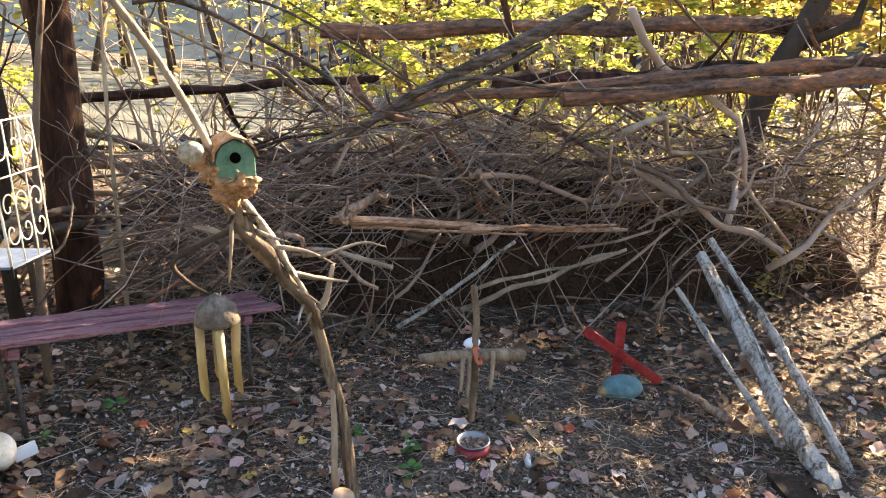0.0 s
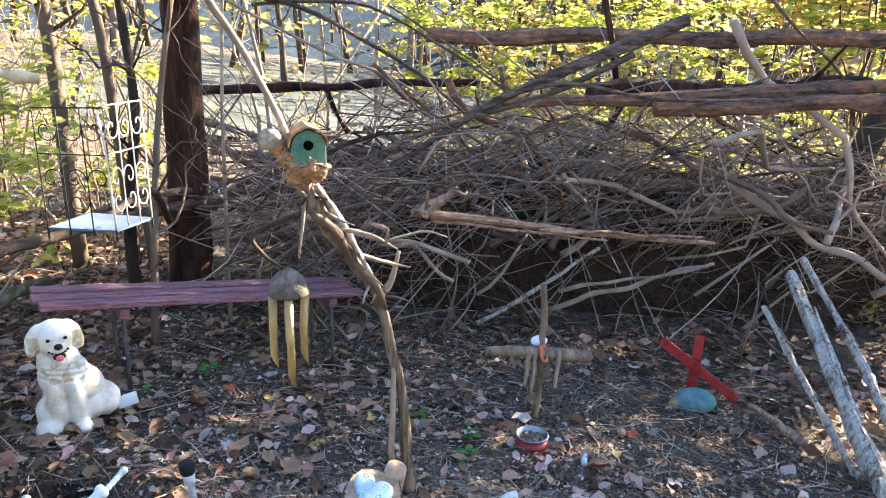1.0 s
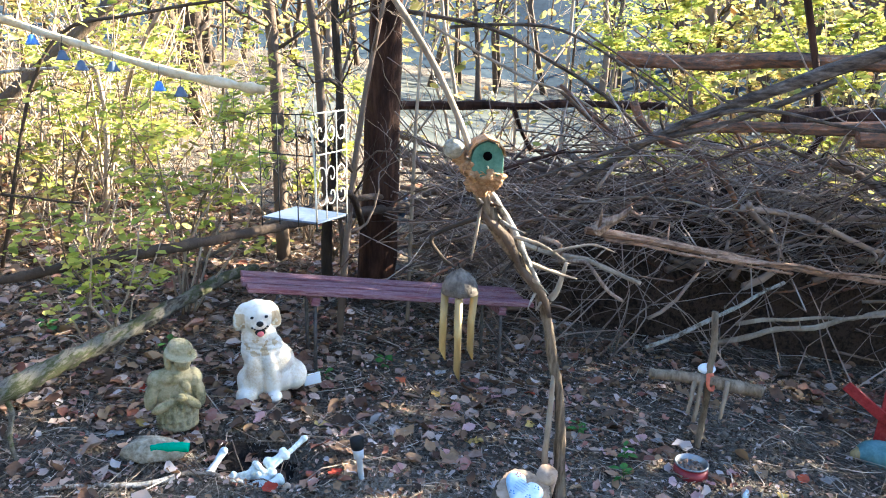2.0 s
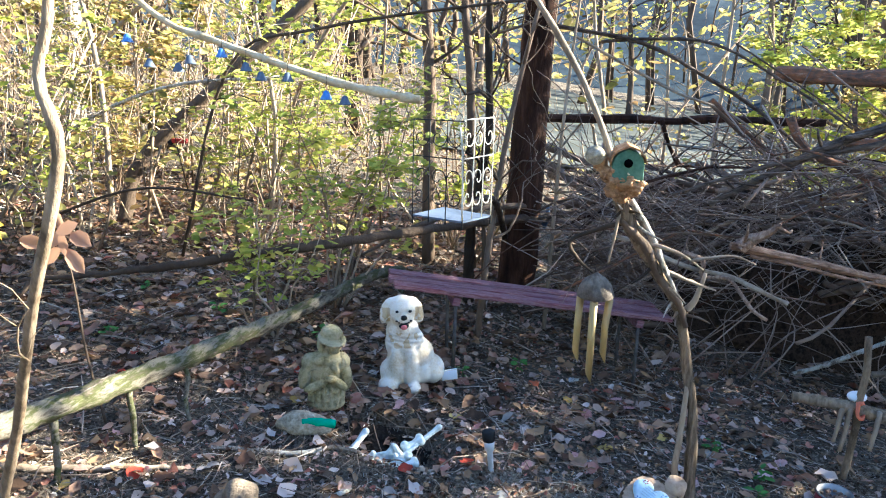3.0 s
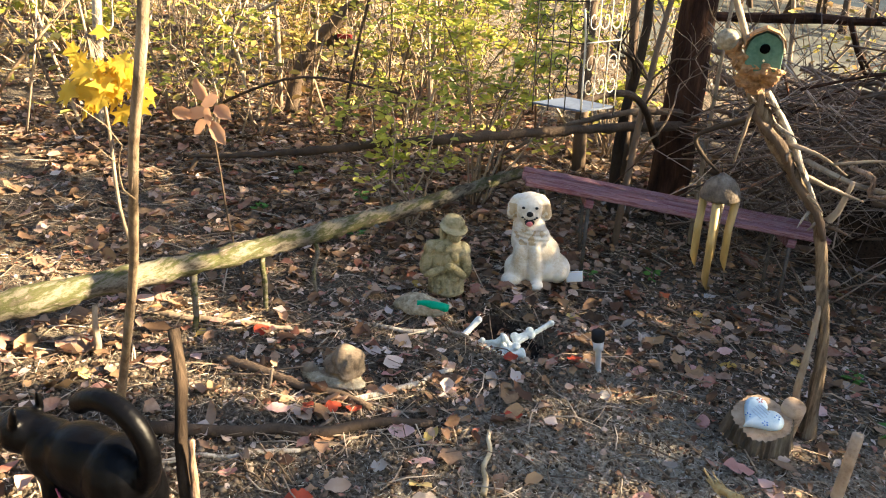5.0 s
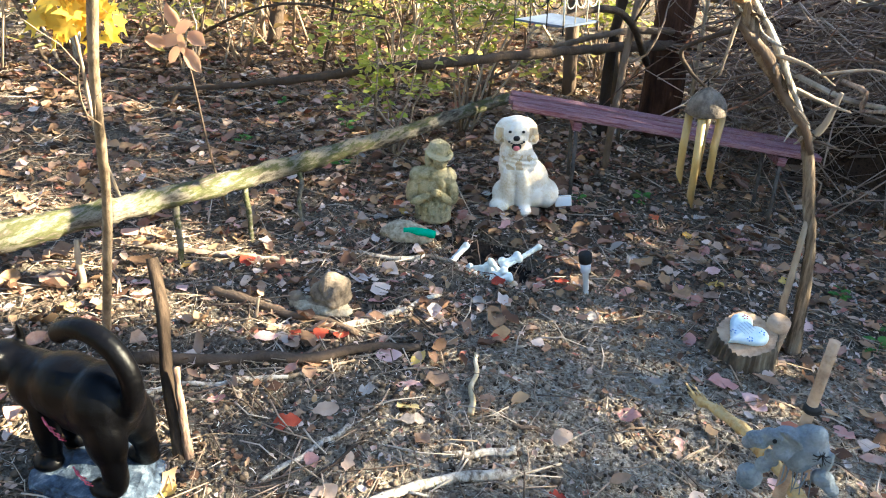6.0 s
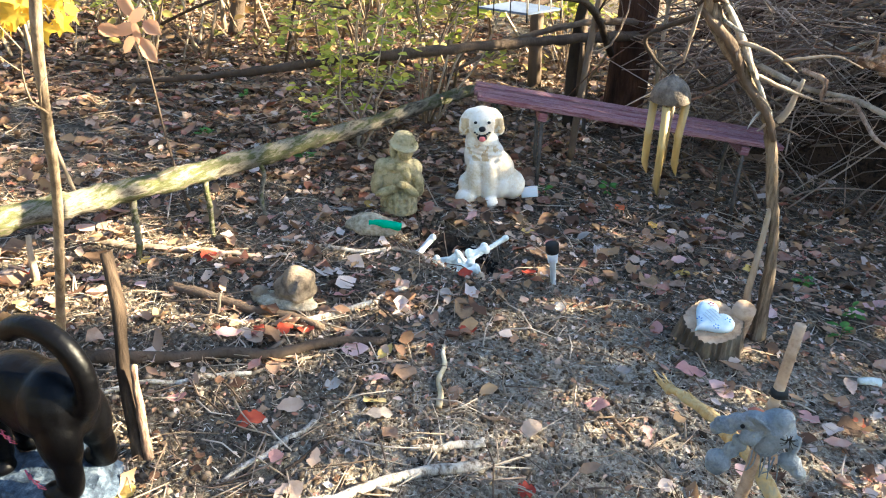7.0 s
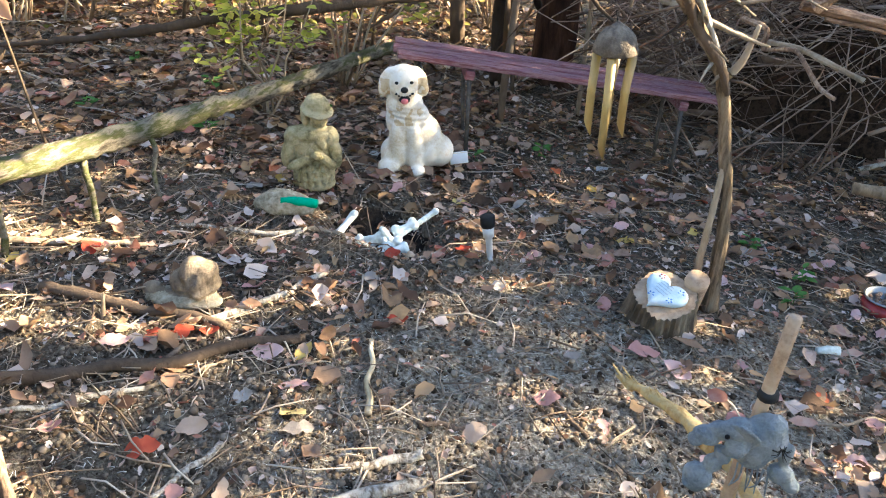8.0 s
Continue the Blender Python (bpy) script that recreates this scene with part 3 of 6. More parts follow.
# ---- ornament sapling with birdhouse and chime ----
def ornament_sapling():
    g = random.Random(21)
    top = empty("crooked_sapling", (.70, 2.53, gz(.70, 2.53)), "crooked weathered sapling with peeling grey-brown bark beside the stump", "tree")
    inv = top.matrix_world.inverted()
    def add(name, pts, radii, mat, steps=5, sides=10, knob=.1):
        bm = bmesh.new()
        line = smooth_line(pts, steps)
        rr = [np.interp(i / (len(line) - 1), np.linspace(0, 1, len(radii)), radii) for i in range(len(line))]
        tube(bm, [inv @ p for p in line], 0, 0, sides, knob, g, radii=rr)
        return part(name, bm, mat, top)
    add("trunk", [(.705, 2.54, gz(.705, 2.54) - .04), (.70, 2.55, .1), (.683, 2.55, .324), (.650, 2.545, .47), (.598, 2.51, .70), (.53, 2.46, .82), (.45, 2.38, .95), (.385, 2.31, 1.07), (.36, 2.28, 1.14)],
        [.028, .020, .017, .017, .018, .019, .022, .024, .02], M["bark_ridged"], sides=14, knob=.2)
    add("second_stem", [(.67, 2.55, gz(.67, 2.55) - .03), (.645, 2.53, .08), (.65, 2.53, .25), (.655, 2.54, .42)], [.012, .012, .011, .008], M["bark_pale"])
    add("fork", [(.60, 2.51, .69), (.64, 2.50, .75), (.665, 2.50, .85)], [.014, .011, .006], M["bark_pale"])
    add("split_wood", [(.60, 2.47, .74), (.53, 2.42, .87), (.47, 2.36, 1.0), (.40, 2.28, 1.12)], [.004, .008, .011, .008], M["bleached"], knob=.35)
    add("broken_limb", [(.46, 2.37, .97), (.56, 2.35, .95), (.64, 2.36, .90)], [.007, .005, .002], M["bark_pale"], knob=.3)
    add("broken_limb", [(.50, 2.42, .88), (.62, 2.45, .83), (.70, 2.48, .80)], [.007, .006, .003], M["bark_pale"], knob=.3)
    add("upper_pole", [(.36, 2.26, 1.12), (.345, 2.24, 1.20), (.318, 2.22, 1.29), (.26, 2.2, 1.42), (.196, 2.193, 1.536), (.085, 2.167, 1.70), (-.03, 2.14, 1.85), (-.12, 2.1, 2.05)],
        [.012, .011, .0095, .009, .009, .0088, .008, .007], M["bark_pale"])
    add("side_branch", [(.40, 2.31, 1.05), (.30, 2.33, 1.01), (.22, 2.35, .96), (.25, 2.36, .90), (.30, 2.357, .86)], [.009, .007, .007, .006, .004], M["bark"])
    add("twig", [(.37, 2.29, 1.1), (.36, 2.27, 1.02), (.345, 2.26, .92)], [.006, .005, .003], M["bark_pale"])
    for k in range(14):
        t = g.random()
        c = Vector((.60, 2.51, .70)).lerp(Vector((.37, 2.28, 1.12)), t)
        d = Vector((g.uniform(-.6, 1), g.uniform(-1, .3), g.uniform(-.7, .8))).normalized() * g.uniform(.04, .11)
        add("splinter", [c + d * .15, c + d * .6 + Vector((0, 0, g.uniform(-.01, .01))), c + d], [.006, .004, .0015], M[g.choice(("bark_pale", "bleached", "bark"))], 2, 5, .3)
    add("strand", [(.62, 2.49, .66), (.58, 2.45, .76), (.50, 2.42, .86), (.46, 2.34, .96), (.37, 2.29, 1.06)], [.009, .013, .012, .014, .01], M["bark"], knob=.25)
    add("twig", [(.60, 2.35, .93), (.72, 2.37, .95), (.80, 2.4, .92)], [.005, .004, .002], M["bark_pale"])
    return top


ornament_sapling()

# ---- materials of the ornaments ----
M["cream"] = material("cream fur finish", [(.52, .4, .25), (.68, .58, .43), (.78, .72, .62), (.72, .64, .5)], 9, .75, .3, 120)
M["black"] = material("black gloss", [(.0008, .0008, .001), (.002, .002, .0026)], 14, .34, .2, 70, spec=.12)
M["dull_black"] = material("dull black", [(.01, .01, .01), (.03, .03, .03)], 14, .6, .1, 70)
M["void"] = material("unlit hollow", [(.002, .002, .002), (.004, .004, .004)], 14, 1.0, 0, 70, spec=0.0)
M["ink"] = material("faded print", [(.3, .37, .45), (.4, .47, .54)], 14, .5, 0, 70)
M["pink"] = material("pink tongue", [(.55, .12, .13), (.7, .25, .24)], 14, .5, .1, 70)
M["plain_white"] = material("white plastic", [(.72, .74, .78), (.84, .85, .88)], 8, .5, .1, 70)
M["stone"] = material("weathered olive stone", [(.11, .095, .045), (.27, .23, .12), (.40, .34, .20), (.22, .20, .12)], 11, .9, .6, 70)
M["slab"] = material("pale flat stone", [(.15, .125, .08), (.34, .29, .2), (.5, .45, .35)], 14, .9, .9, 60, grain=.9)
M["green"] = material("bright green plastic", [(.0, .26, .13), (.01, .42, .24)], 20, .5, .1, 70)
M["bone"] = material("bone white plastic", [(.42, .46, .4), (.66, .7, .66), (.8, .82, .8)], 14, .55, .3, 70)
M["bone_tan"] = material("tan bone", [(.4, .29, .18), (.62, .5, .38)], 14, .6, .3, 70)
M["cut_wood"] = material("cut wood face", [(.24, .16, .1), (.42, .3, .2), (.5, .38, .27)], 14, .8, .4, 60)
M["stump_bark"] = material("furrowed grey bark", [(.05, .042, .032), (.14, .11, .08), (.26, .22, .16)], 18, .95, 1.0, 50, stretch=(1, 1, .18))
M["pale_wood"] = material("pale barkless wood", [(.38, .28, .15), (.58, .46, .28), (.66, .58, .42)], 9, .75, .4, 60)
M["heart"] = material("pale blue glaze", [(.3, .44, .56), (.46, .58, .66), (.58, .66, .70)], 12, .4, .1, 60)
M["blue"] = material("blue glaze", [(.05, .14, .4), (.12, .26, .6)], 14, .3, .05, 60)
M["red"] = material("faded red paint", [(.16, .014, .012), (.32, .035, .03), (.42, .075, .06)], 9, .6, .3, 70)
M["house_green"] = material("sage green paint", [(.06, .13, .085), (.11, .2, .13), (.15, .25, .17)], 9, .65, .3, 70)
M["gnarl"] = material("orange gnarled wood", [(.16, .08, .035), (.4, .22, .1), (.56, .36, .19)], 22, .8, .9, 70)
M["bamboo"] = material("yellow bamboo", [(.15, .105, .04), (.34, .235, .085), (.5, .36, .13)], 8, .45, .2, 60, stretch=(1, 1, .2))
M["coconut"] = material("brown coconut shell", [(.05, .04, .032), (.15, .125, .10), (.26, .22, .18)], 16, .75, .7, 70)
M["teal"] = material("teal glaze", [(.07, .13, .13), (.13, .22, .22), (.2, .3, .3)], 9, .5, .2, 60)
M["grey_plush"] = material("blue grey plush", [(.13, .15, .17), (.24, .27, .29), (.32, .35, .37)], 16, .95, .8, 160, spec=.2)
M["blue_rock"] = material("painted blue grey rock", [(.008, .012, .02), (.04, .055, .08), (.09, .12, .16), (.24, .28, .33)], 16, .55, .9, 40, grain=.9)
M["white_wire"] = material("white painted wire, lit side", [(.5, .46, .36), (.72, .68, .58)], 16, .5, .1, 70)
M["tray"] = material("pale blue metal tray", [(.07, .09, .13), (.14, .17, .23)], 7, .55, .05, 60)
M["tan_fur"] = material("golden tan fur finish", [(.4, .27, .14), (.56, .42, .25), (.66, .55, .38)], 9, .75, .3, 120)
M["bowl_red"] = material("red enamel", [(.18, .012, .015), (.3, .03, .03)], 9, .4, .1, 60)
M["steel"] = material("dull steel", [(.2, .2, .2), (.36, .36, .36)], 9, .35, .1, 60, metal=.8)
M["grey_plastic"] = material("clear grey plastic", [(.42, .44, .46), (.6, .62, .64)], 9, .35, .1, 60)
M["dark_wood"] = material("dark damp wood", [(.010, .007, .005), (.035, .024, .016), (.08, .055, .036)], 14, .8, .7, 60, stretch=(1, 1, .2))


def solo(name, bm, mat, label, category, group="", m=None, smooth=True):
    ob = part(name, bm, mat, smooth=smooth)
    if m is not None:
        ob.matrix_world = m
    return tagged(ob, label, category, group)


def on_ground(x, y, lift=0.0, turn=(0, 0, 0)):
    return pose(x, y, gz(x, y) + lift, *turn)


def add_blob(bm, at, radii, mat, turn=(0, 0, 0), seg=10):
    ball(bm, at, radii, turn, mat, seg)


# ---- puppy statue ----
bm = melt([((.0, 0, .358), (.066, .066, .062)), ((.0, -.02, .335), (.054, .05, .046)), ((.003, -.052, .330), (.036, .03, .026)), ((.0, 0, .392), (.052, .052, .028)),
           ((-.073, .004, .346), (.023, .030, .052), (0, 10, 0)), ((.073, .004, .346), (.023, .030, .052), (0, -10, 0)), ((-.052, .004, .392), (.030, .026, .018), (0, -28, 0)), ((.052, .004, .392), (.030, .026, .018), (0, 28, 0)),
           ((.003, .0, .262), (.074, .064, .075)), ((.012, .01, .20), (.088, .075, .09)), ((.04, .02, .13), (.108, .088, .10)), ((.06, .03, .075), (.122, .10, .08)), ((.135, .03, .06), (.06, .085, .062)),
           ((-.03, -.05, .10), (.036, .034, .11)), ((.035, -.055, .10), (.034, .034, .11)), ((-.065, -.07, .036), (.046, .05, .038)), ((.045, -.08, .022), (.032, .042, .024)),
           ((-.06, -.01, .07), (.04, .07, .06))], .006, 3)
for v in bm.verts:
    fold = math.exp(-((v.co.z - .235) / .035) ** 2) if v.co.y < 0 else 0
    v.co += v.normal * (.003 * fold * math.sin(v.co.z * 300 + v.co.x * 60) + .0025 * noise.noise(v.co * 26))
for f in bm.faces:
    c = f.calc_center_median()
    f.material_index = 4 if (abs(c.x) > .052 and .31 < c.z < .375 and c.y < .02 and noise.noise(c * 40) > -.3) or (c.y < -.03 and .2 < c.z < .27 and noise.noise(c * 30) > .2) else 0
add_blob(bm, (.003, -.081, .348), (.015, .010, .012), 1)
add_blob(bm, (-.025, -.062, .370), (.0075, .006, .006), 1)
add_blob(bm, (.031, -.062, .370), (.0075, .006, .006), 1)
for k in range(7):
    x = -.03 + .01 * k
    add_blob(bm, (x + .003, -.078 + 9 * x * x, .321 + 10 * x * x), (.006, .006, .004), 1)
add_blob(bm, (.003, -.072, .309), (.022, .012, .016), 1)
add_blob(bm, (.003, -.081, .305), (.015, .008, .012), 2)
box(bm, (.075, .012, .05), pose(.215, .02, .028, 0, -6, 0), .003, 3)
solo("puppy_statue", bm, [M["cream"], M["dull_black"], M["pink"], M["plain_white"], M["tan_fur"]], "cream-white sitting puppy statue with pink tongue on leaf litter", "statue",
     m=pose(-.532, 3.02, gz(-.532, 3.02) - .002, 0, -1, 21) @ Matrix.Scale(1.03, 4))

# ---- garden statue with hat ----
bm = melt([((.022, -.006, .318), (.066, .066, .012), (14, 9, 0)), ((.022, .008, .336), (.050, .052, .036), (6, 12, 0)), ((.030, -.020, .292), (.033, .037, .038), (0, 14, 0)), ((.034, -.034, .274), (.022, .018, .016)),
           ((.036, -.058, .290), (.005, .006, .011)), ((-.024, .004, .285), (.017, .026, .044), (0, -6, 0)), ((.046, .004, .285), (.017, .026, .044), (0, 6, 0)), ((.004, .01, .25), (.042, .03, .03)),
           ((.0, .0, .222), (.088, .055, .035)), ((-.07, .0, .205), (.036, .045, .045)), ((.07, .0, .205), (.036, .045, .045)), ((0, .005, .16), (.078, .058, .09)), ((-.090, -.012, .15), (.026, .036, .066), (0, 9, 0)), ((.090, -.012, .15), (.026, .036, .066), (0, -9, 0)),
           ((-.045, -.062, .122), (.056, .018, .020), (0, -16, 14)), ((.058, -.058, .128), (.046, .018, .019), (0, 34, -12)), ((.018, -.074, .158), (.022, .016, .018)), ((.035, -.048, .20), (.016, .010, .035), (0, -28, 0)),
           ((.008, .0, .06), (.080, .062, .085)), ((.008, .0, .015), (.086, .066, .03))]
          + [((.008 + .074 * math.sin(a), -.060 * math.cos(a), .06), (.011, .011, .062), (0, 0, 0)) for a in np.linspace(-1.3, 1.3, 8)]
          + [((.008, -.008, z), (.083, .064, .006), (0, -6, 0)) for z in (.05, .085)], .0042, 1)
for v in bm.verts:
    v.co += v.normal * (.002 * noise.noise(v.co * 40) + .0012 * noise.noise(v.co * 120))
solo("garden_statue", bm, M["stone"], "weathered olive stone figure with hat and folded arms on soil", "statue", m=pose(-.745, 2.60, gz(-.745, 2.60) - .005, 0, 3, 26) @ Matrix.Scale(.93, 4))

# ---- flat stone and green grip ----
def rock(size, at, mat, label, name="rock", seed=1, turn=0, category="rock", detail=2):
    g = random.Random(seed)
    bm = bmesh.new()
    bmesh.ops.create_icosphere(bm, subdivisions=detail + 1, radius=1)
    for v in bm.verts:
        k = 1 + .22 * noise.noise(v.co * 1.4 + Vector((seed, 0, 0))) + .08 * noise.noise(v.co * 4 + Vector((0, seed, 0)))
        v.co = Vector((v.co.x * size[0], v.co.y * size[1], max(v.co.z, -.35) * size[2])) * k
    return solo(name, bm, mat, label, category, m=pose(at[0], at[1], gz(at[0], at[1]) + size[2] * .3 + (at[2] if len(at) > 2 else 0), 0, 0, turn))


rock((.105, .055, .048), (-.728, 2.36, .008), M["slab"], "pale flat stone half sunk in the soil", "flat_stone", 4, 5)
bm = bmesh.new()
tube(bm, smooth_line([(-.05, 0, 0), (-.02, .002, .004), (.02, 0, .006), (.055, 0, .002)], 3), .011, .013, 8, .18, random.Random(2))
solo("green_grip", bm, M["green"], "bright green plastic grip lying on a stone", "tool grip", m=pose(-.66, 2.335, .182, 0, 0, 8) @ Matrix.Scale(1.2, 4))
# ---- bones in the hollow ----
DIG = pose(-.39, 2.36, .05) @ Matrix.Scale(1.16, 4) @ pose(.39, -2.41, -.055)
def bone(a, b, r, knob, mat, label, seed):
    a, b = DIG @ Vector(a), DIG @ Vector(b)
    g = random.Random(seed)
    d = (b - a).normalized()
    s = d.orthogonal().normalized()
    shapes = [(a + s * knob * .6, (knob,) * 3), (a - s * knob * .6, (knob,) * 3), (b + s * knob * .5, (knob * .9,) * 3), (b - s * knob * .5, (knob * .9,) * 3)]
    n = 16
    for i in range(n + 1):
        shapes.append((a.lerp(b, i / n), (r * (1 + .25 * abs(i / n * 2 - 1)),) * 3))
    bm = melt([(tuple(p), q) for p, q in shapes], .004, 2)
    return solo("toy_bone", bm, mat, label, "bone", "bones in the hollow")


bone((-.39, 2.38, .045), (-.262, 2.56, .12), .0095, .014, M["bone"], "long white toy bone sticking out of a dug hollow", 1)
bone((-.33, 2.34, .045), (-.22, 2.42, .055), .006, .009, M["bone_tan"], "small tan toy bone lying in a dug hollow", 2)
bone((-.53, 2.44, .055), (-.50, 2.50, .10), .012, .015, M["bone"], "short white toy bone upright in a dug hollow", 3)
bone((-.30, 2.33, .03), (-.27, 2.37, .075), .009, .011, M["bone_tan"], "short tan toy bone upright in a dug hollow", 4)
def bone_shard(at, turn, shapes, label, seed):
    """An irregular broken piece: fused lobes with a gnawed, pitted surface."""
    bm = melt(shapes, .0032, 1)
    for v in bm.verts:
        v.co += v.normal * (.006 * noise.noise(v.co * 45 + Vector((seed, 0, 0))) + .003 * noise.noise(v.co * 120))
    return solo("bone_shard", bm, M["bone"], label, "bone", "bones in the hollow", m=DIG @ pose(*at, *turn))


bone_shard((-.41, 2.42, .066), (14, -10, 20), [((0, 0, 0), (.042, .014, .022)), ((-.034, .0, .012), (.014, .012, .022)), ((.03, .004, .01), (.016, .014, .016)), ((.05, .0, -.004), (.014, .01, .02))], "broken white jaw-like toy bone in a dug hollow", 1)
bone_shard((-.44, 2.385, .058), (0, 8, -14), [((0, 0, 0), (.034, .010, .012)), ((.026, .0, .010), (.010, .010, .018)), ((-.026, 0, .004), (.012, .011, .013))], "small white broken toy bone in a dug hollow", 2)
bone_shard((-.355, 2.40, .064), (0, -24, 30), [((0, 0, 0), (.038, .012, .012)), ((.036, 0, .004), (.014, .015, .013)), ((-.032, 0, -.002), (.015, .013, .017)), ((.0, .012, .012), (.012, .010, .016))], "white forked toy bone in a dug hollow", 3)
bone_shard((-.38, 2.45, .08), (30, 14, -40), [((0, 0, 0), (.022, .014, .026)), ((.014, 0, .024), (.012, .010, .014)), ((-.016, 0, -.012), (.014, .014, .012))], "white knuckle-like toy bone in a dug hollow", 4)
bone_shard((-.385, 2.355, .048), (0, 4, 8), [((0, 0, 0), (.04, .009, .008)), ((.04, 0, .003), (.010, .010, .009)), ((.012, -.008, .006), (.010, .012, .008))], "flat greenish white toy bone in a dug hollow", 5)
bone((-.36, 2.36, .06), (-.30, 2.40, .075), .012, .016, M["bone"], "knobbly white toy bone piece in a dug hollow", 7)
bone((-.47, 2.36, .07), (-.38, 2.34, .065), .007, .010, M["bone"], "thin white toy bone lying at the hollow's edge", 8)
bone((-.35, 2.47, .08), (-.31, 2.50, .10), .013, .018, M["bone"], "blunt white toy bone piece in a dug hollow", 9)

# ---- dug damp soil round the hollow ----
M["dug"] = material("black damp dug soil", [(.006, .005, .004), (.018, .014, .011), (.035, .028, .022)], 30, .95, 1.0, 60, grain=1.0)
bm = bmesh.new()
g = random.Random(91)
rings = []
for j in range(9):
    t = j / 8
    rings.append([])
    for i in range(36):
        a = 2 * math.pi * i / 36
        x, y = -.46 + .21 * t * math.cos(a) * (1 + .2 * noise.noise((math.cos(a) * 2, math.sin(a) * 2, 3))), 2.555 + .085 * t * math.sin(a)
        rings[-1].append(bm.verts.new((x, y, gz(x, y) - .012 * t ** 4 + .022 * (1 - t * t) + .012 * noise.noise((x * 40, y * 40, 0)) * (1 - t ** 3))))
for p, q in zip(rings, rings[1:]):
    for i in range(36):
        bm.faces.new((p[i], p[(i + 1) % 36], q[(i + 1) % 36], q[i]))
bmesh.ops.remove_doubles(bm, verts=bm.verts, dist=.0005)
solo("soil_mound", bm, M["dug"], "low mound of black damp soil dug from a hollow", "soil mound")

# ---- solar stake light ----
top = empty("solar_stake_light", (-.015, 2.44, gz(-.015, 2.44)), "small grey stake light with black cap pushed into soil", "garden light")
bm = bmesh.new()
lathe(bm, [(.003, -.03), (.008, .0), (.009, .06), (.014, .065), (.016, .095)], seg=14)
stake_part = part("stake", bm, M["grey_plastic"], top)
bm = bmesh.new()
lathe(bm, [(.017, .093), (.019, .1), (.019, .122), (.012, .126)], seg=14)
part("cap", bm, M["dull_black"], stake_part, "black cap")
top.matrix_world = top.matrix_world @ pose(0, 0, 0, 0, -6, 0) @ Matrix.Scale(1.3, 4)

# ---- stump with heart stone ----
STUMP = pose(.548, 2.385, gz(.548, 2.385) + .018, 21, 4, 0)
stump = empty("tree_stump", (.545, 2.37, 0), "low sawn tree stump with furrowed grey bark", "stump")
stump.matrix_world = STUMP
g = random.Random(8)
bm = bmesh.new()
seg = 64
w = [1 + .05 * math.sin(k * .42) + (.04 if k % 2 else -.04) * g.uniform(-.2, 1.5) for k in range(seg)]
rings = []
for r, z in ((.122, -.1), (.110, .0), (.099, .05), (.094, .098), (.091, .112)):
    rings.append([bm.verts.new((r * w[k] * math.cos(2 * math.pi * k / seg), r * w[k] * math.sin(2 * math.pi * k / seg), z + (g.uniform(-.004, .004) if z > .1 else 0))) for k in range(seg)])
for a, b in zip(rings, rings[1:]):
    for k in range(seg):
        bm.faces.new((a[k], a[(k + 1) % seg], b[(k + 1) % seg], b[k]))
part("bark", bm, M["stump_bark"], stump, smooth=False)
bm = bmesh.new()
ring = [bm.verts.new((.0895 * w[k] * math.cos(2 * math.pi * k / seg), .0895 * w[k] * math.sin(2 * math.pi * k / seg), .108)) for k in range(seg)]
mid = bm.verts.new((0, 0, .110))
for k in range(seg):
    bm.faces.new((ring[k], ring[(k + 1) % seg], mid))
part("cut_face", bm, M["cut_wood"], stump, "pale sawn top face")
bm = bmesh.new()
tube(bm, [(.07, .06, -.06), (.08, .07, .06), (.085, .075, .125)], .044, .036, 14, .07, g)
part("side_stem", bm, M["cut_wood"], stump, "cut barkless side stem")


def heart_outline(s, n=44):
    out = []
    for k in range(n):
        t = 2 * math.pi * k / n
        out.append((s * 16 * math.sin(t) ** 3 / 16, s * (13 * math.cos(t) - 5 * math.cos(2 * t) - 2 * math.cos(3 * t) - math.cos(4 * t)) / 16))
    return out


heart = empty("heart_stone", (0, 0, 0), "pale blue heart-shaped stone plaque lying on a stump", "plaque")
heart.matrix_world = STUMP @ pose(-.006, -.002, .110, 0, 0, -34) @ Matrix.Scale(.86, 4)
bm = bmesh.new()
layers = [(.076, 0), (.081, .006), (.081, .016), (.076, .023), (.06, .027)]
rings = [[bm.verts.new((x, y, z)) for x, y in heart_outline(s)] for s, z in layers]
for a, b in zip(rings, rings[1:]):
    for k in range(len(a)):
        bm.faces.new((a[k], a[(k + 1) % len(a)], b[(k + 1) % len(a)], b[k]))
bm.faces.new(rings[0][::-1])
c = bm.verts.new((0, 0, .029))
for k in range(len(rings[-1])):
    bm.faces.new((rings[-1][k], rings[-1][(k + 1) % len(rings[-1])], c))
heart_body = part("body", bm, M["heart"], heart)
for i, (x, y, n) in enumerate(((-.045, .04, 5), (.04, -.02, 7), (.045, .035, 4), (-.02, -.045, 4))):
    bm = bmesh.new()
    for k in range(n):
        ball(bm, (x + .009 * math.cos(k * 1.3), y + .009 * math.sin(k * 1.3), .0265), (.0042, .003, .002), (0, 0, k * 70), 0, 8)
    part("flower", bm, M["red"] if i == 0 else M["blue"], heart_body, "painted flower")
for i in range(5):
    bm = bmesh.new()
    box(bm, (.06 - .008 * abs(i - 2), .0025, .001), pose(-.005, .028 - i * .012, .0287), 0)
    part("writing_bar", bm, M["ink"], heart_body, smooth=False)

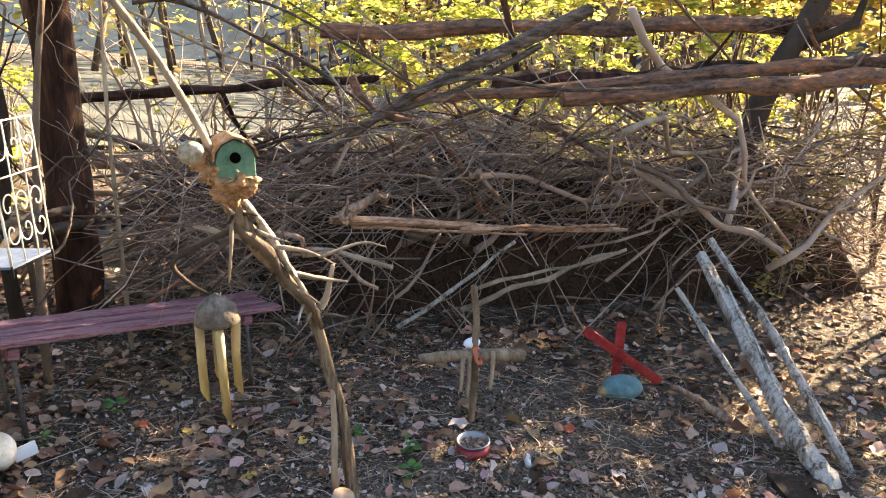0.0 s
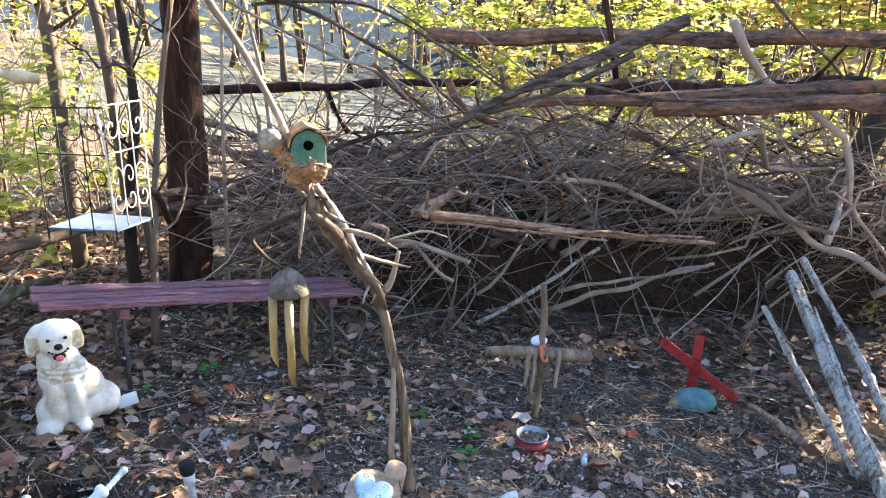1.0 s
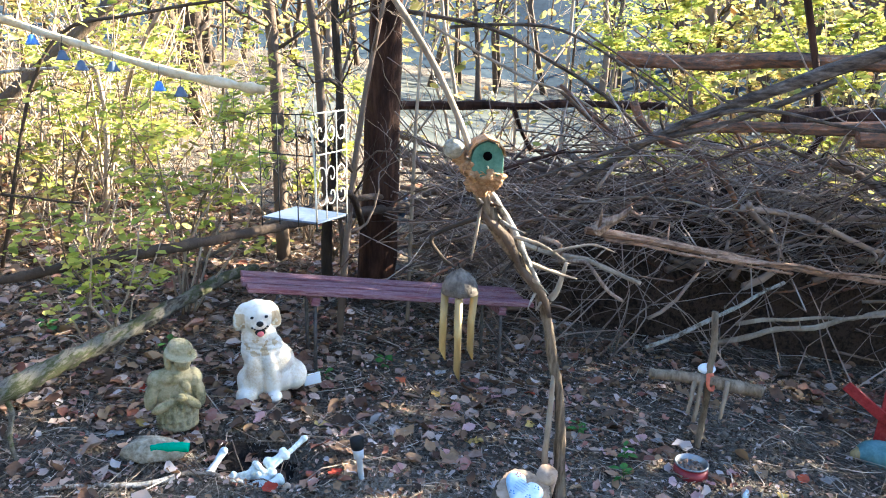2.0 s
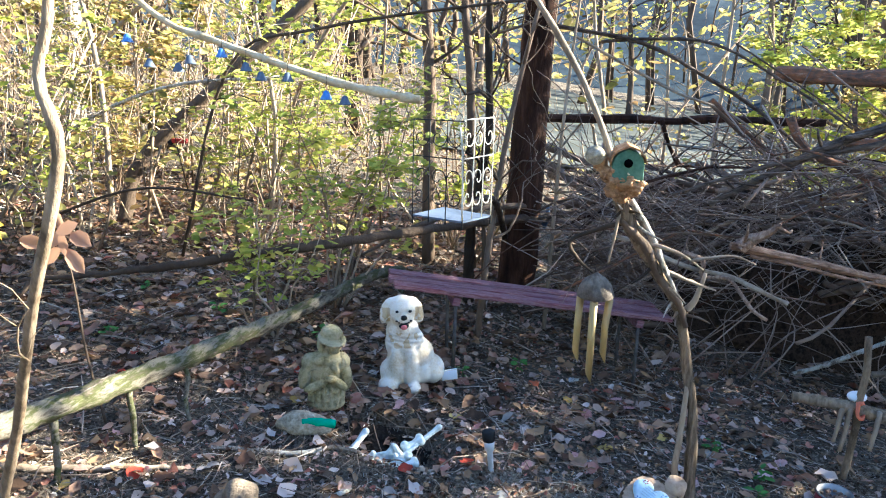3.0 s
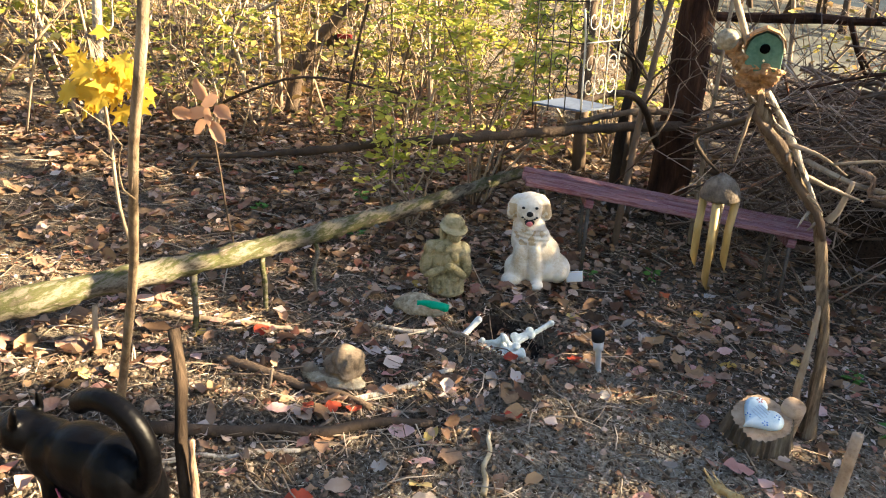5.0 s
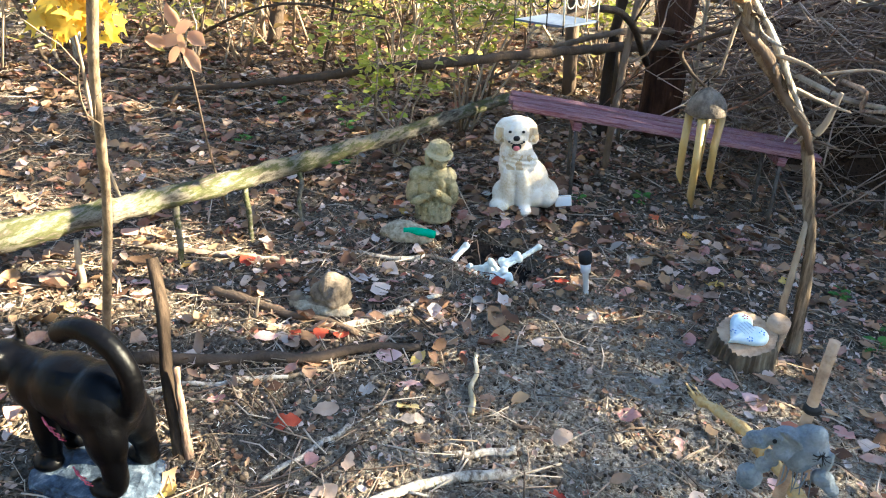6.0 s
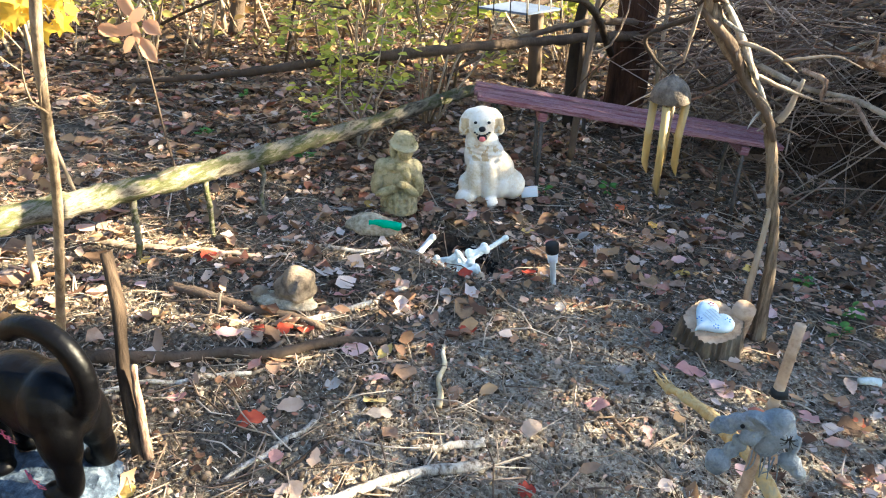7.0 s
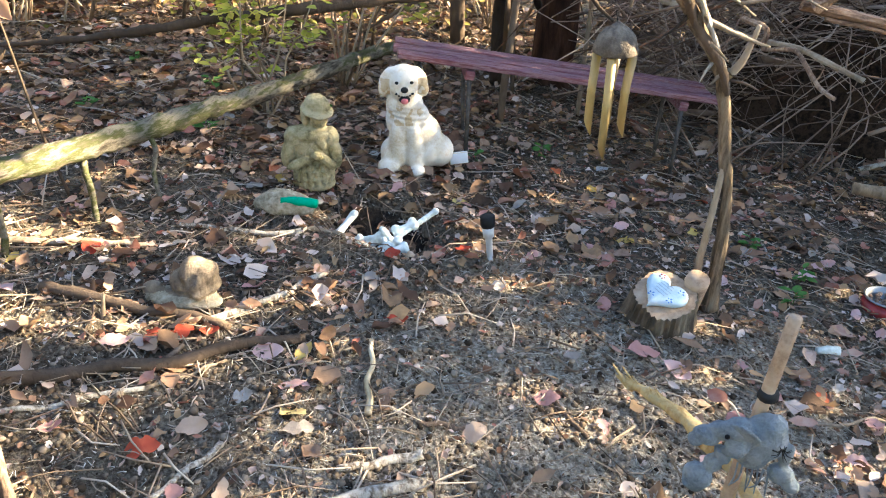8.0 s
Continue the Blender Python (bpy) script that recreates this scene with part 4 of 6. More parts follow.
# ---- birdhouse on gnarled bracket ----
HOUSE = pose(.378, 2.235, 1.185, 0, -2, 6) @ Matrix.Scale(.88, 4)
house = empty("birdhouse", (0, 0, 0), "small sage green birdhouse with rounded bark roof on a weathered sapling", "birdhouse")
house.matrix_world = HOUSE
bm = bmesh.new()
prof = [(-.05, 0), (.05, 0), (.052, .062), (.046, .085), (.03, .103), (0, .115), (-.03, .103), (-.046, .085), (-.052, .062)]
fr = [bm.verts.new((x, -.04, z)) for x, z in prof]
bk = [bm.verts.new((x, .05, z)) for x, z in prof]
bm.faces.new(fr)
bm.faces.new(bk[::-1])
for k in range(len(prof)):
    bm.faces.new((fr[k], bk[k], bk[(k + 1) % len(prof)], fr[(k + 1) % len(prof)]))
bmesh.ops.bevel(bm, geom=[e for e in bm.edges], offset=.0015, segments=1, affect='EDGES')
house_body = part("body", bm, M["house_green"], house, smooth=False)
bm = bmesh.new()
arch = [(x * 1.1, z * 1.05) for x, z in prof[2:]]
outer = [(x * 1.17, z * 1.16 - .006) for x, z in prof[2:]]
vs = [[bm.verts.new((x, y, z)) for x, z in pr] for pr, y in ((arch, -.05), (outer, -.05), (outer, .06), (arch, .06))]
for a, b in zip(vs, vs[1:] + vs[:1]):
    for k in range(len(a) - 1):
        bm.faces.new((a[k], a[k + 1], b[k + 1], b[k]))
for k in (0, -1):
    bm.faces.new([v[k] for v in vs])
part("roof", bm, M["gnarl"], house, "curved orange-brown bark roof", smooth=False)
bm = bmesh.new()
lathe(bm, [(.0145, 0), (.0145, .012)], seg=20)
ob = part("entry_hole", bm, M["void"], house_body, "round black entry hole")
ob.matrix_local = pose(0, -.033, .068, 90, 0, 0)
bm = bmesh.new()
tube(bm, [(0, -.03, .035), (0, -.056, .034)], .003, .003, 8, 0)
part("perch_peg", bm, M["pale_wood"], house_body)

bm = melt([((0, 0, 0), (.045, .035, .028)), ((.03, -.02, .012), (.02, .02, .026)), ((-.05, -.005, .035), (.022, .022, .04), (0, -20, 0)), ((.045, -.01, -.02), (.018, .018, .04), (0, 14, 0)),
           ((-.07, .0, .09), (.026, .026, .04)), ((-.03, -.02, -.03), (.022, .02, .03)), ((.0, .01, -.05), (.03, .03, .035)), ((-.02, -.03, .008), (.016, .014, .03)), ((.06, -.01, .01), (.022, .016, .014)), ((-.035, -.02, .045), (.014, .014, .03))], .0042, 1)
g = random.Random(3)
for v in bm.verts:
    v.co += v.normal * (.011 * noise.noise(v.co * 38) + .006 * noise.noise(v.co * 95))
bracket = solo("gnarled_bracket", bm, M["gnarl"], "gnarled orange-brown wood bracket holding a birdhouse", "bracket", m=pose(.364, 2.222, 1.180) @ Matrix.Diagonal((.9, .9, .68, 1)))
for k in range(22):
    c = Vector((g.uniform(-.07, .06), -.026 + g.uniform(-.012, .02), g.uniform(-.06, .05)))
    d = Vector((g.uniform(-1, 1), g.uniform(-1, -.1), g.uniform(-1, .6))).normalized() * g.uniform(.015, .04)
    bm = bmesh.new()
    tube(bm, [c, c + d * .6, c + d + Vector((0, 0, -.006))], .004, .0008, 4, .3, g)
    part("splinter", bm, M["gnarl"], bracket)
bm = melt([((0, 0, 0), (.03, .029, .029)), ((.014, -.02, .008), (.014, .014, .012))], .004, 1)
solo("gourd_knob", bm, M["slab"], "round pale gourd knob beside a birdhouse", "ornament", m=pose(.283, 2.205, 1.262))

# ---- bamboo wind chime ----
chime = empty("wind_chime", (.314, 2.36, .84), "bamboo wind chime hanging under a brown coconut shell", "wind chime")
bm = bmesh.new()
lathe(bm, [(.054, -.062), (.061, -.058), (.0575, -.038), (.048, -.014), (.032, .002), (.014, .013), (.004, .02)], seg=28, wobble=.015, rng=random.Random(4))
part("shell", bm, M["coconut"], chime, "brown coconut half shell")
bm = bmesh.new()
tube(bm, [(0, 0, .005), (-.01, 0, .045)], .0012, .0012, 5, 0)
part("cord", bm, M["dull_black"], chime)
g = random.Random(6)
for k in range(4):
    a = -1.62 + k * 2 * math.pi / 4
    x, y = .047 * math.cos(a), .047 * math.sin(a)
    ln = (.255, .195, .18, .20)[k]
    bm = bmesh.new()
    lx, ly = x + g.uniform(-.008, .004), y + g.uniform(-.006, .006)
    z0 = -.066
    rings = tube(bm, [(x, y, z0), (lx, ly, z0 - ln * .48), (lx, ly, z0 - ln * .5), (lx, ly, z0 - ln * .52), (lx, ly, z0 - ln)], .0105, .010, 14, .02, g, radii=[.0125, .0118, .0132, .0118, .0115])
    for v in rings[-1]:
        v.co.z -= (v.co.x - lx) * 1.9 + .01
    tube_part = part("bamboo_tube", bm, M["bamboo"], chime)
    bm = bmesh.new()
    tube(bm, [(x, y, z0 - .004), (x * .9, y * .9, -.045)], .001, .001, 4, 0)
    part("thread", bm, M["dull_black"], tube_part)

# ---- wrought iron stand with tray ----
stand = empty("wire_plant_stand", (-.15, 2.38, 1.02), "scrolled wire stand, white for its lit panel, black for its shaded panel, with a pale blue tray", "plant stand")
inv_stand = stand.matrix_world.inverted()
A, B_, C = Vector((-.126, 2.29, 1.013)), Vector((-.052, 2.40, 1.015)), Vector((-.315, 2.37, 1.005))   # feet of the front, right and left posts
bm = bmesh.new()
back = B_ + C - A + Vector((0, .03, .0))
corners = [inv_stand @ p for p in (A + Vector((0, 0, -.002)), B_, back, C)]
lo = [bm.verts.new(c + Vector((0, 0, -.006))) for c in corners]
hi = [bm.verts.new(c) for c in corners]
bm.faces.new(lo[::-1])
bm.faces.new(hi)
for k in range(4):
    bm.faces.new((lo[k], lo[(k + 1) % 4], hi[(k + 1) % 4], hi[k]))
part("tray", bm, M["tray"], stand, "pale blue tray", smooth=False)


def wire(pts, r, name, mat, steps=5):
    bm = bmesh.new()
    tube(bm, [inv_stand @ Vector(p) for p in smooth_line(pts, steps)], r, r, 6, 0)
    return part(name, bm, M[mat], stand)


def panel(P, Q, mat, height, low=0.0):
    """A panel of the stand from post P to post Q: bars, a rail, an arch and paired scrolls."""
    w = Q - P
    at = lambda u, z: P + w * u + Vector((0, 0, z))
    for u in (0.0, .33, .67, 1.0):
        top_z = height * .97
        wire([at(u, low), at(u, height * .5), at(u, top_z)], .002, "bar", mat, 2)
    wire([at(0, height * .60), at(.5, height * .605), at(1, height * .61)], .002, "rail", mat, 2)
    wire([at(u, height * .97) for u in (0, .5, 1)], .002, "rail", mat, 2)
    for u0, sg in ((.33, -1), (.33, 1), (.67, 1)):
        for z0, fl in ((height * .22, -1), (height * .40, 1), (height * .80, -1)):
            pts = []
            for k in range(11):
                a = k * .62
                r = .30 * (1 - k / 12)
                pts.append(at(u0 + sg * (.17 - r * .55 * math.cos(a)), z0 + fl * height * .22 * r * math.sin(a) * 1.6))
            wire(pts, .0018, "scroll", mat, 2)


# light put into colour: white for the lit panel, black for the shaded one
panel(A, B_, "white_wire", .335)
panel(A, C, "dull_black", .33, -.02)
wire([A, A + Vector((-.004, 0, .2)), A + Vector((-.015, 0, .30))], .0035, "front_post", "white_wire", 3)
for p in (A, B_, C, back):
    foot_p = Vector((p.x, p.y, p.z - .03))
    wire([p, p.lerp(foot_p, .5), foot_p], .003, "foot", "dull_black", 2)
# the stump of a broken sapling carries the stand
bm = bmesh.new()
cx, cy = (B_.x + C.x) / 2 - .0, (B_.y + back.y) / 2 + .03
tube(bm, smooth_line([(-.28, 4.35, .45), (-.22, 3.6, .80), (-.16, 2.9, .97), (cx, cy, 1.0)], 4), .02, .010, 7, .12, random.Random(3))
solo("bearing_limb", bm, M["bark"], "dark crooked limb that carries the wire stand", "branch")

# ---- snail statue ----
bm = melt([((.03, 0, .07), (.06, .055, .066)), ((-.005, .0, .055), (.05, .05, .048)), ((-.015, -.03, .016), (.125, .052, .02)), ((-.105, -.03, .03), (.03, .026, .026)), ((.045, -.045, .06), (.03, .02, .034)),
           ((.05, -.055, .055), (.016, .016, .02))], .005, 1)
for v in bm.verts:
    if v.co.z > .045:
        v.co += Vector((v.co.x - .03, v.co.y, v.co.z - .06)).normalized() * .004 * math.sin(math.atan2(v.co.z - .06, v.co.x - .03) * 5 + 60 * (v.co - Vector((.03, 0, .06))).length)
for f in bm.faces:
    f.material_index = 1 if f.calc_center_median().z < .034 else 0
M["snail"] = material("brown speckled stone", [(.09, .07, .05), (.2, .155, .11), (.32, .25, .17)], 16, .8, .7, 70)
solo("snail_statue", bm, [M["snail"], M["slab"]], "brown stone snail with pale foot sitting on soil", "statue", m=pose(-.74, 1.83, gz(-.74, 1.83) - .004, 0, 0, 6))

# ---- black cat statue on rock base ----
CAT = pose(-.742, .89, gz(-.742, .89), 0, 0, 6)
bm = melt([((-.02, 0, .265), (.10, .075, .085)), ((.0, 0, .262), (.165, .072, .082)), ((.03, 0, .23), (.12, .07, .07)), ((.075, 0, .25), (.085, .085, .095)), ((-.11, 0, .26), (.07, .065, .075)), ((-.185, -.01, .30), (.06, .055, .052)), ((-.235, -.015, .285), (.028, .03, .024)),
           ((-.17, .03, .355), (.012, .008, .032), (10, 10, 0)), ((-.165, -.045, .355), (.012, .008, .032), (-10, 10, 0)), ((-.14, 0, .28), (.06, .05, .06)),
           ((-.09, -.035, .16), (.03, .03, .11)), ((-.10, .035, .16), (.03, .03, .11)), ((-.10, -.045, .062), (.04, .032, .022)), ((-.10, .04, .062), (.038, .03, .022)),
           ((.10, -.045, .19), (.05, .04, .09)), ((.10, .045, .19), (.05, .04, .09)), ((.115, -.055, .11), (.03, .028, .07)), ((.11, .05, .11), (.03, .028, .07)),
           ((.09, -.065, .06), (.045, .03, .022)), ((.09, .055, .06), (.045, .03, .022))]
          + [((.07 + .105 * math.cos(a), -.01, .33 + .115 * math.sin(a)), (.025,) * 3) for a in np.linspace(-.75, 2.2, 22)], .006, 3)
for f in bm.faces:
    f.material_index = 0
for x, z, ln in ((-.03, .212, .030), (-.022, .20, .036), (-.012, .19, .03), (-.002, .181, .02), (.048, .112, .03), (.058, .102, .034), (.066, .092, .022)):
    y = -.071 - (.02 if x > .02 else 0)
    tube(bm, [(x - ln * .5, y + .004, z + ln * .42), (x, y - .004, z), (x + ln * .5, y + .004, z - ln * .42)], .0022, .0012, 5, .2, random.Random(7), mat=1)
add_blob(bm, (-.225, -.045, .31), (.008, .006, .008), 2)
M["magenta"] = material("magenta gloss streaks", [(.3, .015, .05), (.55, .12, .17)], 60, .3, .2, 90)
M["eye_green"] = material("green eye", [(.02, .5, .2), (.05, .7, .3)], 20, .2, 0, 60)
solo("cat_statue", bm, [M["black"], M["magenta"], M["eye_green"]], "glossy black arched cat statue with pink marks on painted rock", "statue", m=CAT)
g = random.Random(12)
bm = bmesh.new()
bmesh.ops.create_icosphere(bm, subdivisions=4, radius=1)
for v in bm.verts:
    k = 1 + .10 * noise.noise(v.co * 1.6) + .09 * noise.cell(v.co * 2.4)
    v.co = Vector((v.co.x * .15, v.co.y * .125, max(min(v.co.z, .55), -.5) * .075)) * k
solo("painted_rock", bm, M["blue_rock"], "blue-grey painted rock base under the cat statue", "rock", m=CAT @ pose(0, 0, .012), smooth=False)

# ---- dark stake ----
bm = bmesh.new()
a, b = Vector((-.632, 1.035, gz(-.632, 1.035) - .05)), Vector((-.757, 1.166, .60))
tube(bm, smooth_line(crooked(a, b, random.Random(4), .012, 4), 2), .019, .015, 5, .12, random.Random(5))
solo("wooden_stake", bm, M["dark_wood"], "dark weathered wooden stake driven into soil", "stake")
bm = bmesh.new()
a, b = Vector((-.618, 1.05, gz(-.618, 1.05) - .03)), Vector((-.655, 1.09, .36))
tube(bm, smooth_line(crooked(a, b, random.Random(7), .02, 4), 2), .013, .009, 5, .3, random.Random(8))
solo("wooden_splinter", bm, M["rotten"], "pale wooden splinter standing against the stake", "stake")

# ---- post with plush elephant ----
bm = bmesh.new()
a, b = Vector((.665, 1.39, gz(.665, 1.39) - .04)), Vector((.716, 1.394, .665))
tube(bm, smooth_line(crooked(a, b, random.Random(14), .006, 5), 2), .013, .0105, 10, .06, random.Random(15))
solo("wooden_post", bm, M["cut_wood"], "thin brown wooden stick standing upright in soil", "post")
bm = melt([((.014, 0, .0), (.036, .032, .044)), ((.0, -.004, -.03), (.03, .028, .034)), ((.02, -.006, .024), (.024, .024, .024)),
           ((-.026, -.012, .012), (.026, .022, .022)), ((-.05, -.016, .006), (.028, .015, .016), (0, 12, 0)), ((-.078, -.018, -.008), (.024, .015, .017), (0, 22, 0)), ((-.094, -.018, -.022), (.013, .013, .014)),
           ((-.046, -.016, -.045), (.013, .012, .02), (0, -30, 0)), ((-.058, -.018, -.066), (.016, .014, .018), (0, -20, 0)), ((-.076, -.022, -.098), (.026, .022, .026)), ((-.082, -.026, -.112), (.02, .016, .016)),
           ((.052, -.008, -.026), (.010, .010, .03), (0, 8, 0)), ((.05, -.012, -.062), (.022, .018, .02), (0, 20, 0)), ((.066, -.014, -.078), (.018, .016, .012), (0, 30, 0))], .0036, 1)
for v in bm.verts:
    v.co += v.normal * (.003 * noise.noise(v.co * 28) + .0012 * noise.noise(v.co * 110))
n0 = len(bm.verts)
ear = melt([((0, 0, -.008), (.025, .005, .026)), ((-.006, -.002, -.034), (.020, .005, .026), (0, 10, 0)), ((-.014, -.001, -.054), (.012, .005, .014))], .003, 1)
tmp = bpy.data.meshes.new("ear")
for v in ear.verts:
    v.co = pose(-.022, -.036, .026, 6, 6, -22) @ (v.co + Vector((0, .10 * v.co.x ** 2 / .03 - .006 * math.sin(v.co.z * 90), 0)))
ear.to_mesh(tmp)
ear.free()
bm.from_mesh(tmp)
bpy.data.meshes.remove(tmp)
for k in range(16):
    a = random.Random(k).uniform(0, 6.28)
    c = Vector((.036, -.03, .006))
    tube(bm, [c, c + Vector((.008 * math.cos(a), -.012, .008 * math.sin(a))), c + Vector((.017 * math.cos(a), -.012, .017 * math.sin(a)))], .0012, .0005, 3, 0, mat=1)
for k in range(7):
    a = random.Random(k + 50).uniform(-1, 1)
    c = Vector((-.02 + .008 * k, -.022 + .004 * a, -.05))
    tube(bm, smooth_line([c, c + Vector((.004 * a, -.004, -.03)), c + Vector((.012 * a - .004, .0, -.055 - .01 * a))], 3), .0022, .0012, 4, .2, random.Random(k), mat=2)
add_blob(bm, (-.048, -.032, .008), (.0045, .003, .005), 1)
solo("plush_elephant", bm, [M["grey_plush"], M["dull_black"], M["grey_plush"]], "worn blue-grey plush elephant tied to a wooden stick", "plush toy", m=pose(.706, 1.372, .442))
bm = bmesh.new()
tube(bm, [Vector((.709, 1.392, .505)), Vector((.710, 1.392, .520))], .017, .015, 12, .05, random.Random(1))
solo("cord_wrap", bm, M["dull_black"], "dark cord wrapped round a wooden stick", "cord")
bm = bmesh.new()
line = smooth_line([(.488, 1.615, .30), (.55, 1.56, .315), (.63, 1.48, .325), (.76, 1.36, .26), (.93, 1.22, gz(.93, 1.22) - .01)], 5)
tube(bm, line, 0, 0, 7, .22, random.Random(9), radii=[(.009 + .006 * min(1, i / 8)) * (1 + .22 * math.sin(i * 1.9)) for i in range(len(line))])
M["torn_wood"] = material("torn orange wood", [(.22, .11, .04), (.42, .26, .10), (.55, .40, .18), (.40, .34, .22)], 14, .8, .8, 80, stretch=(1, 1, .3), grain=.7)
branch = solo("broken_branch", bm, M["torn_wood"], "broken yellow branch with a torn end leaning by the post", "branch")
g = random.Random(31)
for k in range(16):
    f = g.random() ** 1.6 * .12
    s0 = Vector((.488 + f * .75, 1.615 - f * .65, .30 + f * .18)) + Vector((g.uniform(-.007, .007), g.uniform(-.006, .006), g.uniform(-.006, .009)))
    d = Vector((-.75, .65, -.1 + g.uniform(-.15, .9))).normalized() * g.uniform(.018, .045)
    bm = bmesh.new()
    tube(bm, [s0 - d * .5, s0 + d * .4, s0 + d], .0042, .0008, 4, .3, g)
    part("splinter", bm, M["torn_wood"], branch, smooth=False)

# ---- cross of sticks with plush head ----
cross = empty("stick_cross", (1.385, 3.10, gz(1.385, 3.10)), "upright stick with a short log tied across it in the soil", "stick cross")
inv = cross.matrix_world.inverted()
bm = bmesh.new()
tube(bm, [inv @ p for p in smooth_line([(1.386, 3.11, gz(1.386, 3.11) - .04), (1.392, 3.08, .05), (1.381, 3.06, .187), (1.388, 3.06, .34), (1.373, 3.06, .489)], 3)], .016, .014, 8, .1, random.Random(2))
part("upright", bm, M["bark_tan"], cross)
bm = bmesh.new()
tube(bm, [inv @ p for p in smooth_line([(1.13, 3.05, .205), (1.28, 3.05, .195), (1.45, 3.055, .165), (1.61, 3.06, .135)], 3)], .022, .03, 8, .12, random.Random(3))
part("crossbar", bm, M["bark_tan"], cross)
bm = bmesh.new()
for k in range(4):
    a = k * 2.1
    tube(bm, smooth_line([inv @ Vector((1.385 + .018 * math.cos(t + a), 3.05 + .034 * math.sin(t * 1.3 + a) - .008, .185 + .03 * math.sin(t + a))) for t in np.linspace(0, 6, 9)], 2), .006, .006, 6, .1, random.Random(k))
M["orange"] = material("orange tape", [(.5, .12, .06), (.65, .22, .12)], 9, .5, .1, 60)
part("tie", bm, M["orange"], cross, "orange tie round the crossing")
bm = bmesh.new()
ball(bm, inv @ Vector((1.375, 3.075, .225)), (.038, .024, .024), (0, 0, 0), 0, 14)
part("padding", bm, M["plain_white"], cross, "white padding behind the tie")
for x, l in ((1.315, .15), (1.345, .19), (1.455, .17)):
    bm = bmesh.new()
    tube(bm, [inv @ p for p in smooth_line([(x, 3.03, .19), (x - .008, 3.02, .19 - l * .5), (x - .016, 3.02, .19 - l)], 3)], .011, .008, 6, .2, random.Random(int(x * 100)))
    part("dangling_strip", bm, M["bark_pale"], cross)

# ---- red boards, teal stone, bowl, box ----
bm = bmesh.new()
a, b = Vector((2.199, 3.485, -.02)), Vector((2.56, 3.30, -.30))
d = b - a
m = Matrix.Translation((a + b) / 2) @ d.to_track_quat('X', 'Z').to_matrix().to_4x4()
box(bm, (d.length, .018, .05), m, .003)
solo("red_board", bm, M["red"], "faded red painted board leaning across another", "board", "red boards")
bm = bmesh.new()
box(bm, (.05, .018, .36), pose(2.385, 3.44, -.17, -6, 3, -25), .003)
solo("red_board", bm, M["red"], "faded red painted board standing upright in soil", "board", "red boards")
bm = melt([((0, 0, .055), (.11, .085, .06)), ((-.11, -.02, .05), (.028, .028, .026))], .007, 2)
for f in bm.faces:
    f.material_index = 1 if f.calc_center_median().x < -.1 else 0
solo("turtle_stone", bm, [M["teal"], M["bamboo"]], "rounded teal stone turtle with yellow head on soil", "statue", m=pose(2.285, 3.25, gz(2.285, 3.25) - .01, 0, 0, -10))
bowl = empty("pet_bowl", (1.29, 2.86, gz(1.29, 2.86)), "red enamel pet bowl with steel rim and dry food", "bowl")
bm = bmesh.new()
lathe(bm, [(.068, 0), (.072, .004), (.0645, .05), (.0625, .048), (.046, .02)], seg=30)
bowl_body = part("body", bm, M["bowl_red"], bowl)
bm = bmesh.new()
rr = [(.064, .05), (.069, .053), (.070, .057), (.066, .060), (.061, .056), (.054, .035), (.045, .024)]
lathe(bm, rr, seg=30, base=False)
part("rim", bm, M["steel"], bowl_body, "dull steel bowl insert")
bm = bmesh.new()
g = random.Random(5)
for k in range(45):
    a, r = g.uniform(0, 6.28), .045 * math.sqrt(g.random())
    ball(bm, (r * math.cos(a), r * math.sin(a), .034 + g.uniform(0, .012)), (.008, .007, .005), (0, 0, 0), 0, 6)
ob = part("food", bm, M["rotten"], bowl, "brown dry food")
ob["kind"] = "stuff"
top = empty("wooden_box", (2.50, 2.24, gz(2.50, 2.24) - .09), "low dark wooden box open at the front on soil", "box")
for sz, p in (((.40, .28, .018), (0, 0, .16)), ((.018, .28, .15), (-.19, 0, .075)), ((.018, .28, .15), (.19, 0, .075)), ((.36, .018, .15), (0, .13, .075))):
    bm = bmesh.new()
    box(bm, sz, pose(*p), .002)
    part("panel", bm, M["dark_wood"], top)
top.matrix_world = top.matrix_world @ pose(0, 0, -.03, 0, 7, -18) @ Matrix.Scale(.8, 4)
bm = bmesh.new()
tube(bm, smooth_line(crooked((2.50, 3.12, gz(2.5, 3.12) + .10), (2.66, 2.87, gz(2.66, 2.87) + .015), random.Random(6), .03, 4), 2), .014, .03, 6, .25, random.Random(7))
solo("wood_chunk", bm, M["rotten"], "split orange-brown chunk of wood lying on soil", "wood chunk")
for k, (x, y, t) in enumerate(((1.47, 2.72, 70), (1.06, 2.45, 20))):
    bm = bmesh.new()
    tube(bm, [(-.035, 0, .012), (0, .002, .014), (.035, 0, .012)], .012, .014, 7, .15, random.Random(k))
    solo("chew_bone", bm, M["bone"], "short pale chew bone lying on soil", "bone", "chew bones", m=on_ground(x, y, .0, (0, 0, t)))
bm = bmesh.new()
tube(bm, [(0, 0, .0), (.03, .0, .07), (.02, .01, .15)], .02, .012, 7, .2, random.Random(5))
solo("blue_scrap", bm, M["tray"], "pale blue plastic scrap caught in brush", "scrap", m=pose(-.09, 4.75, .43))

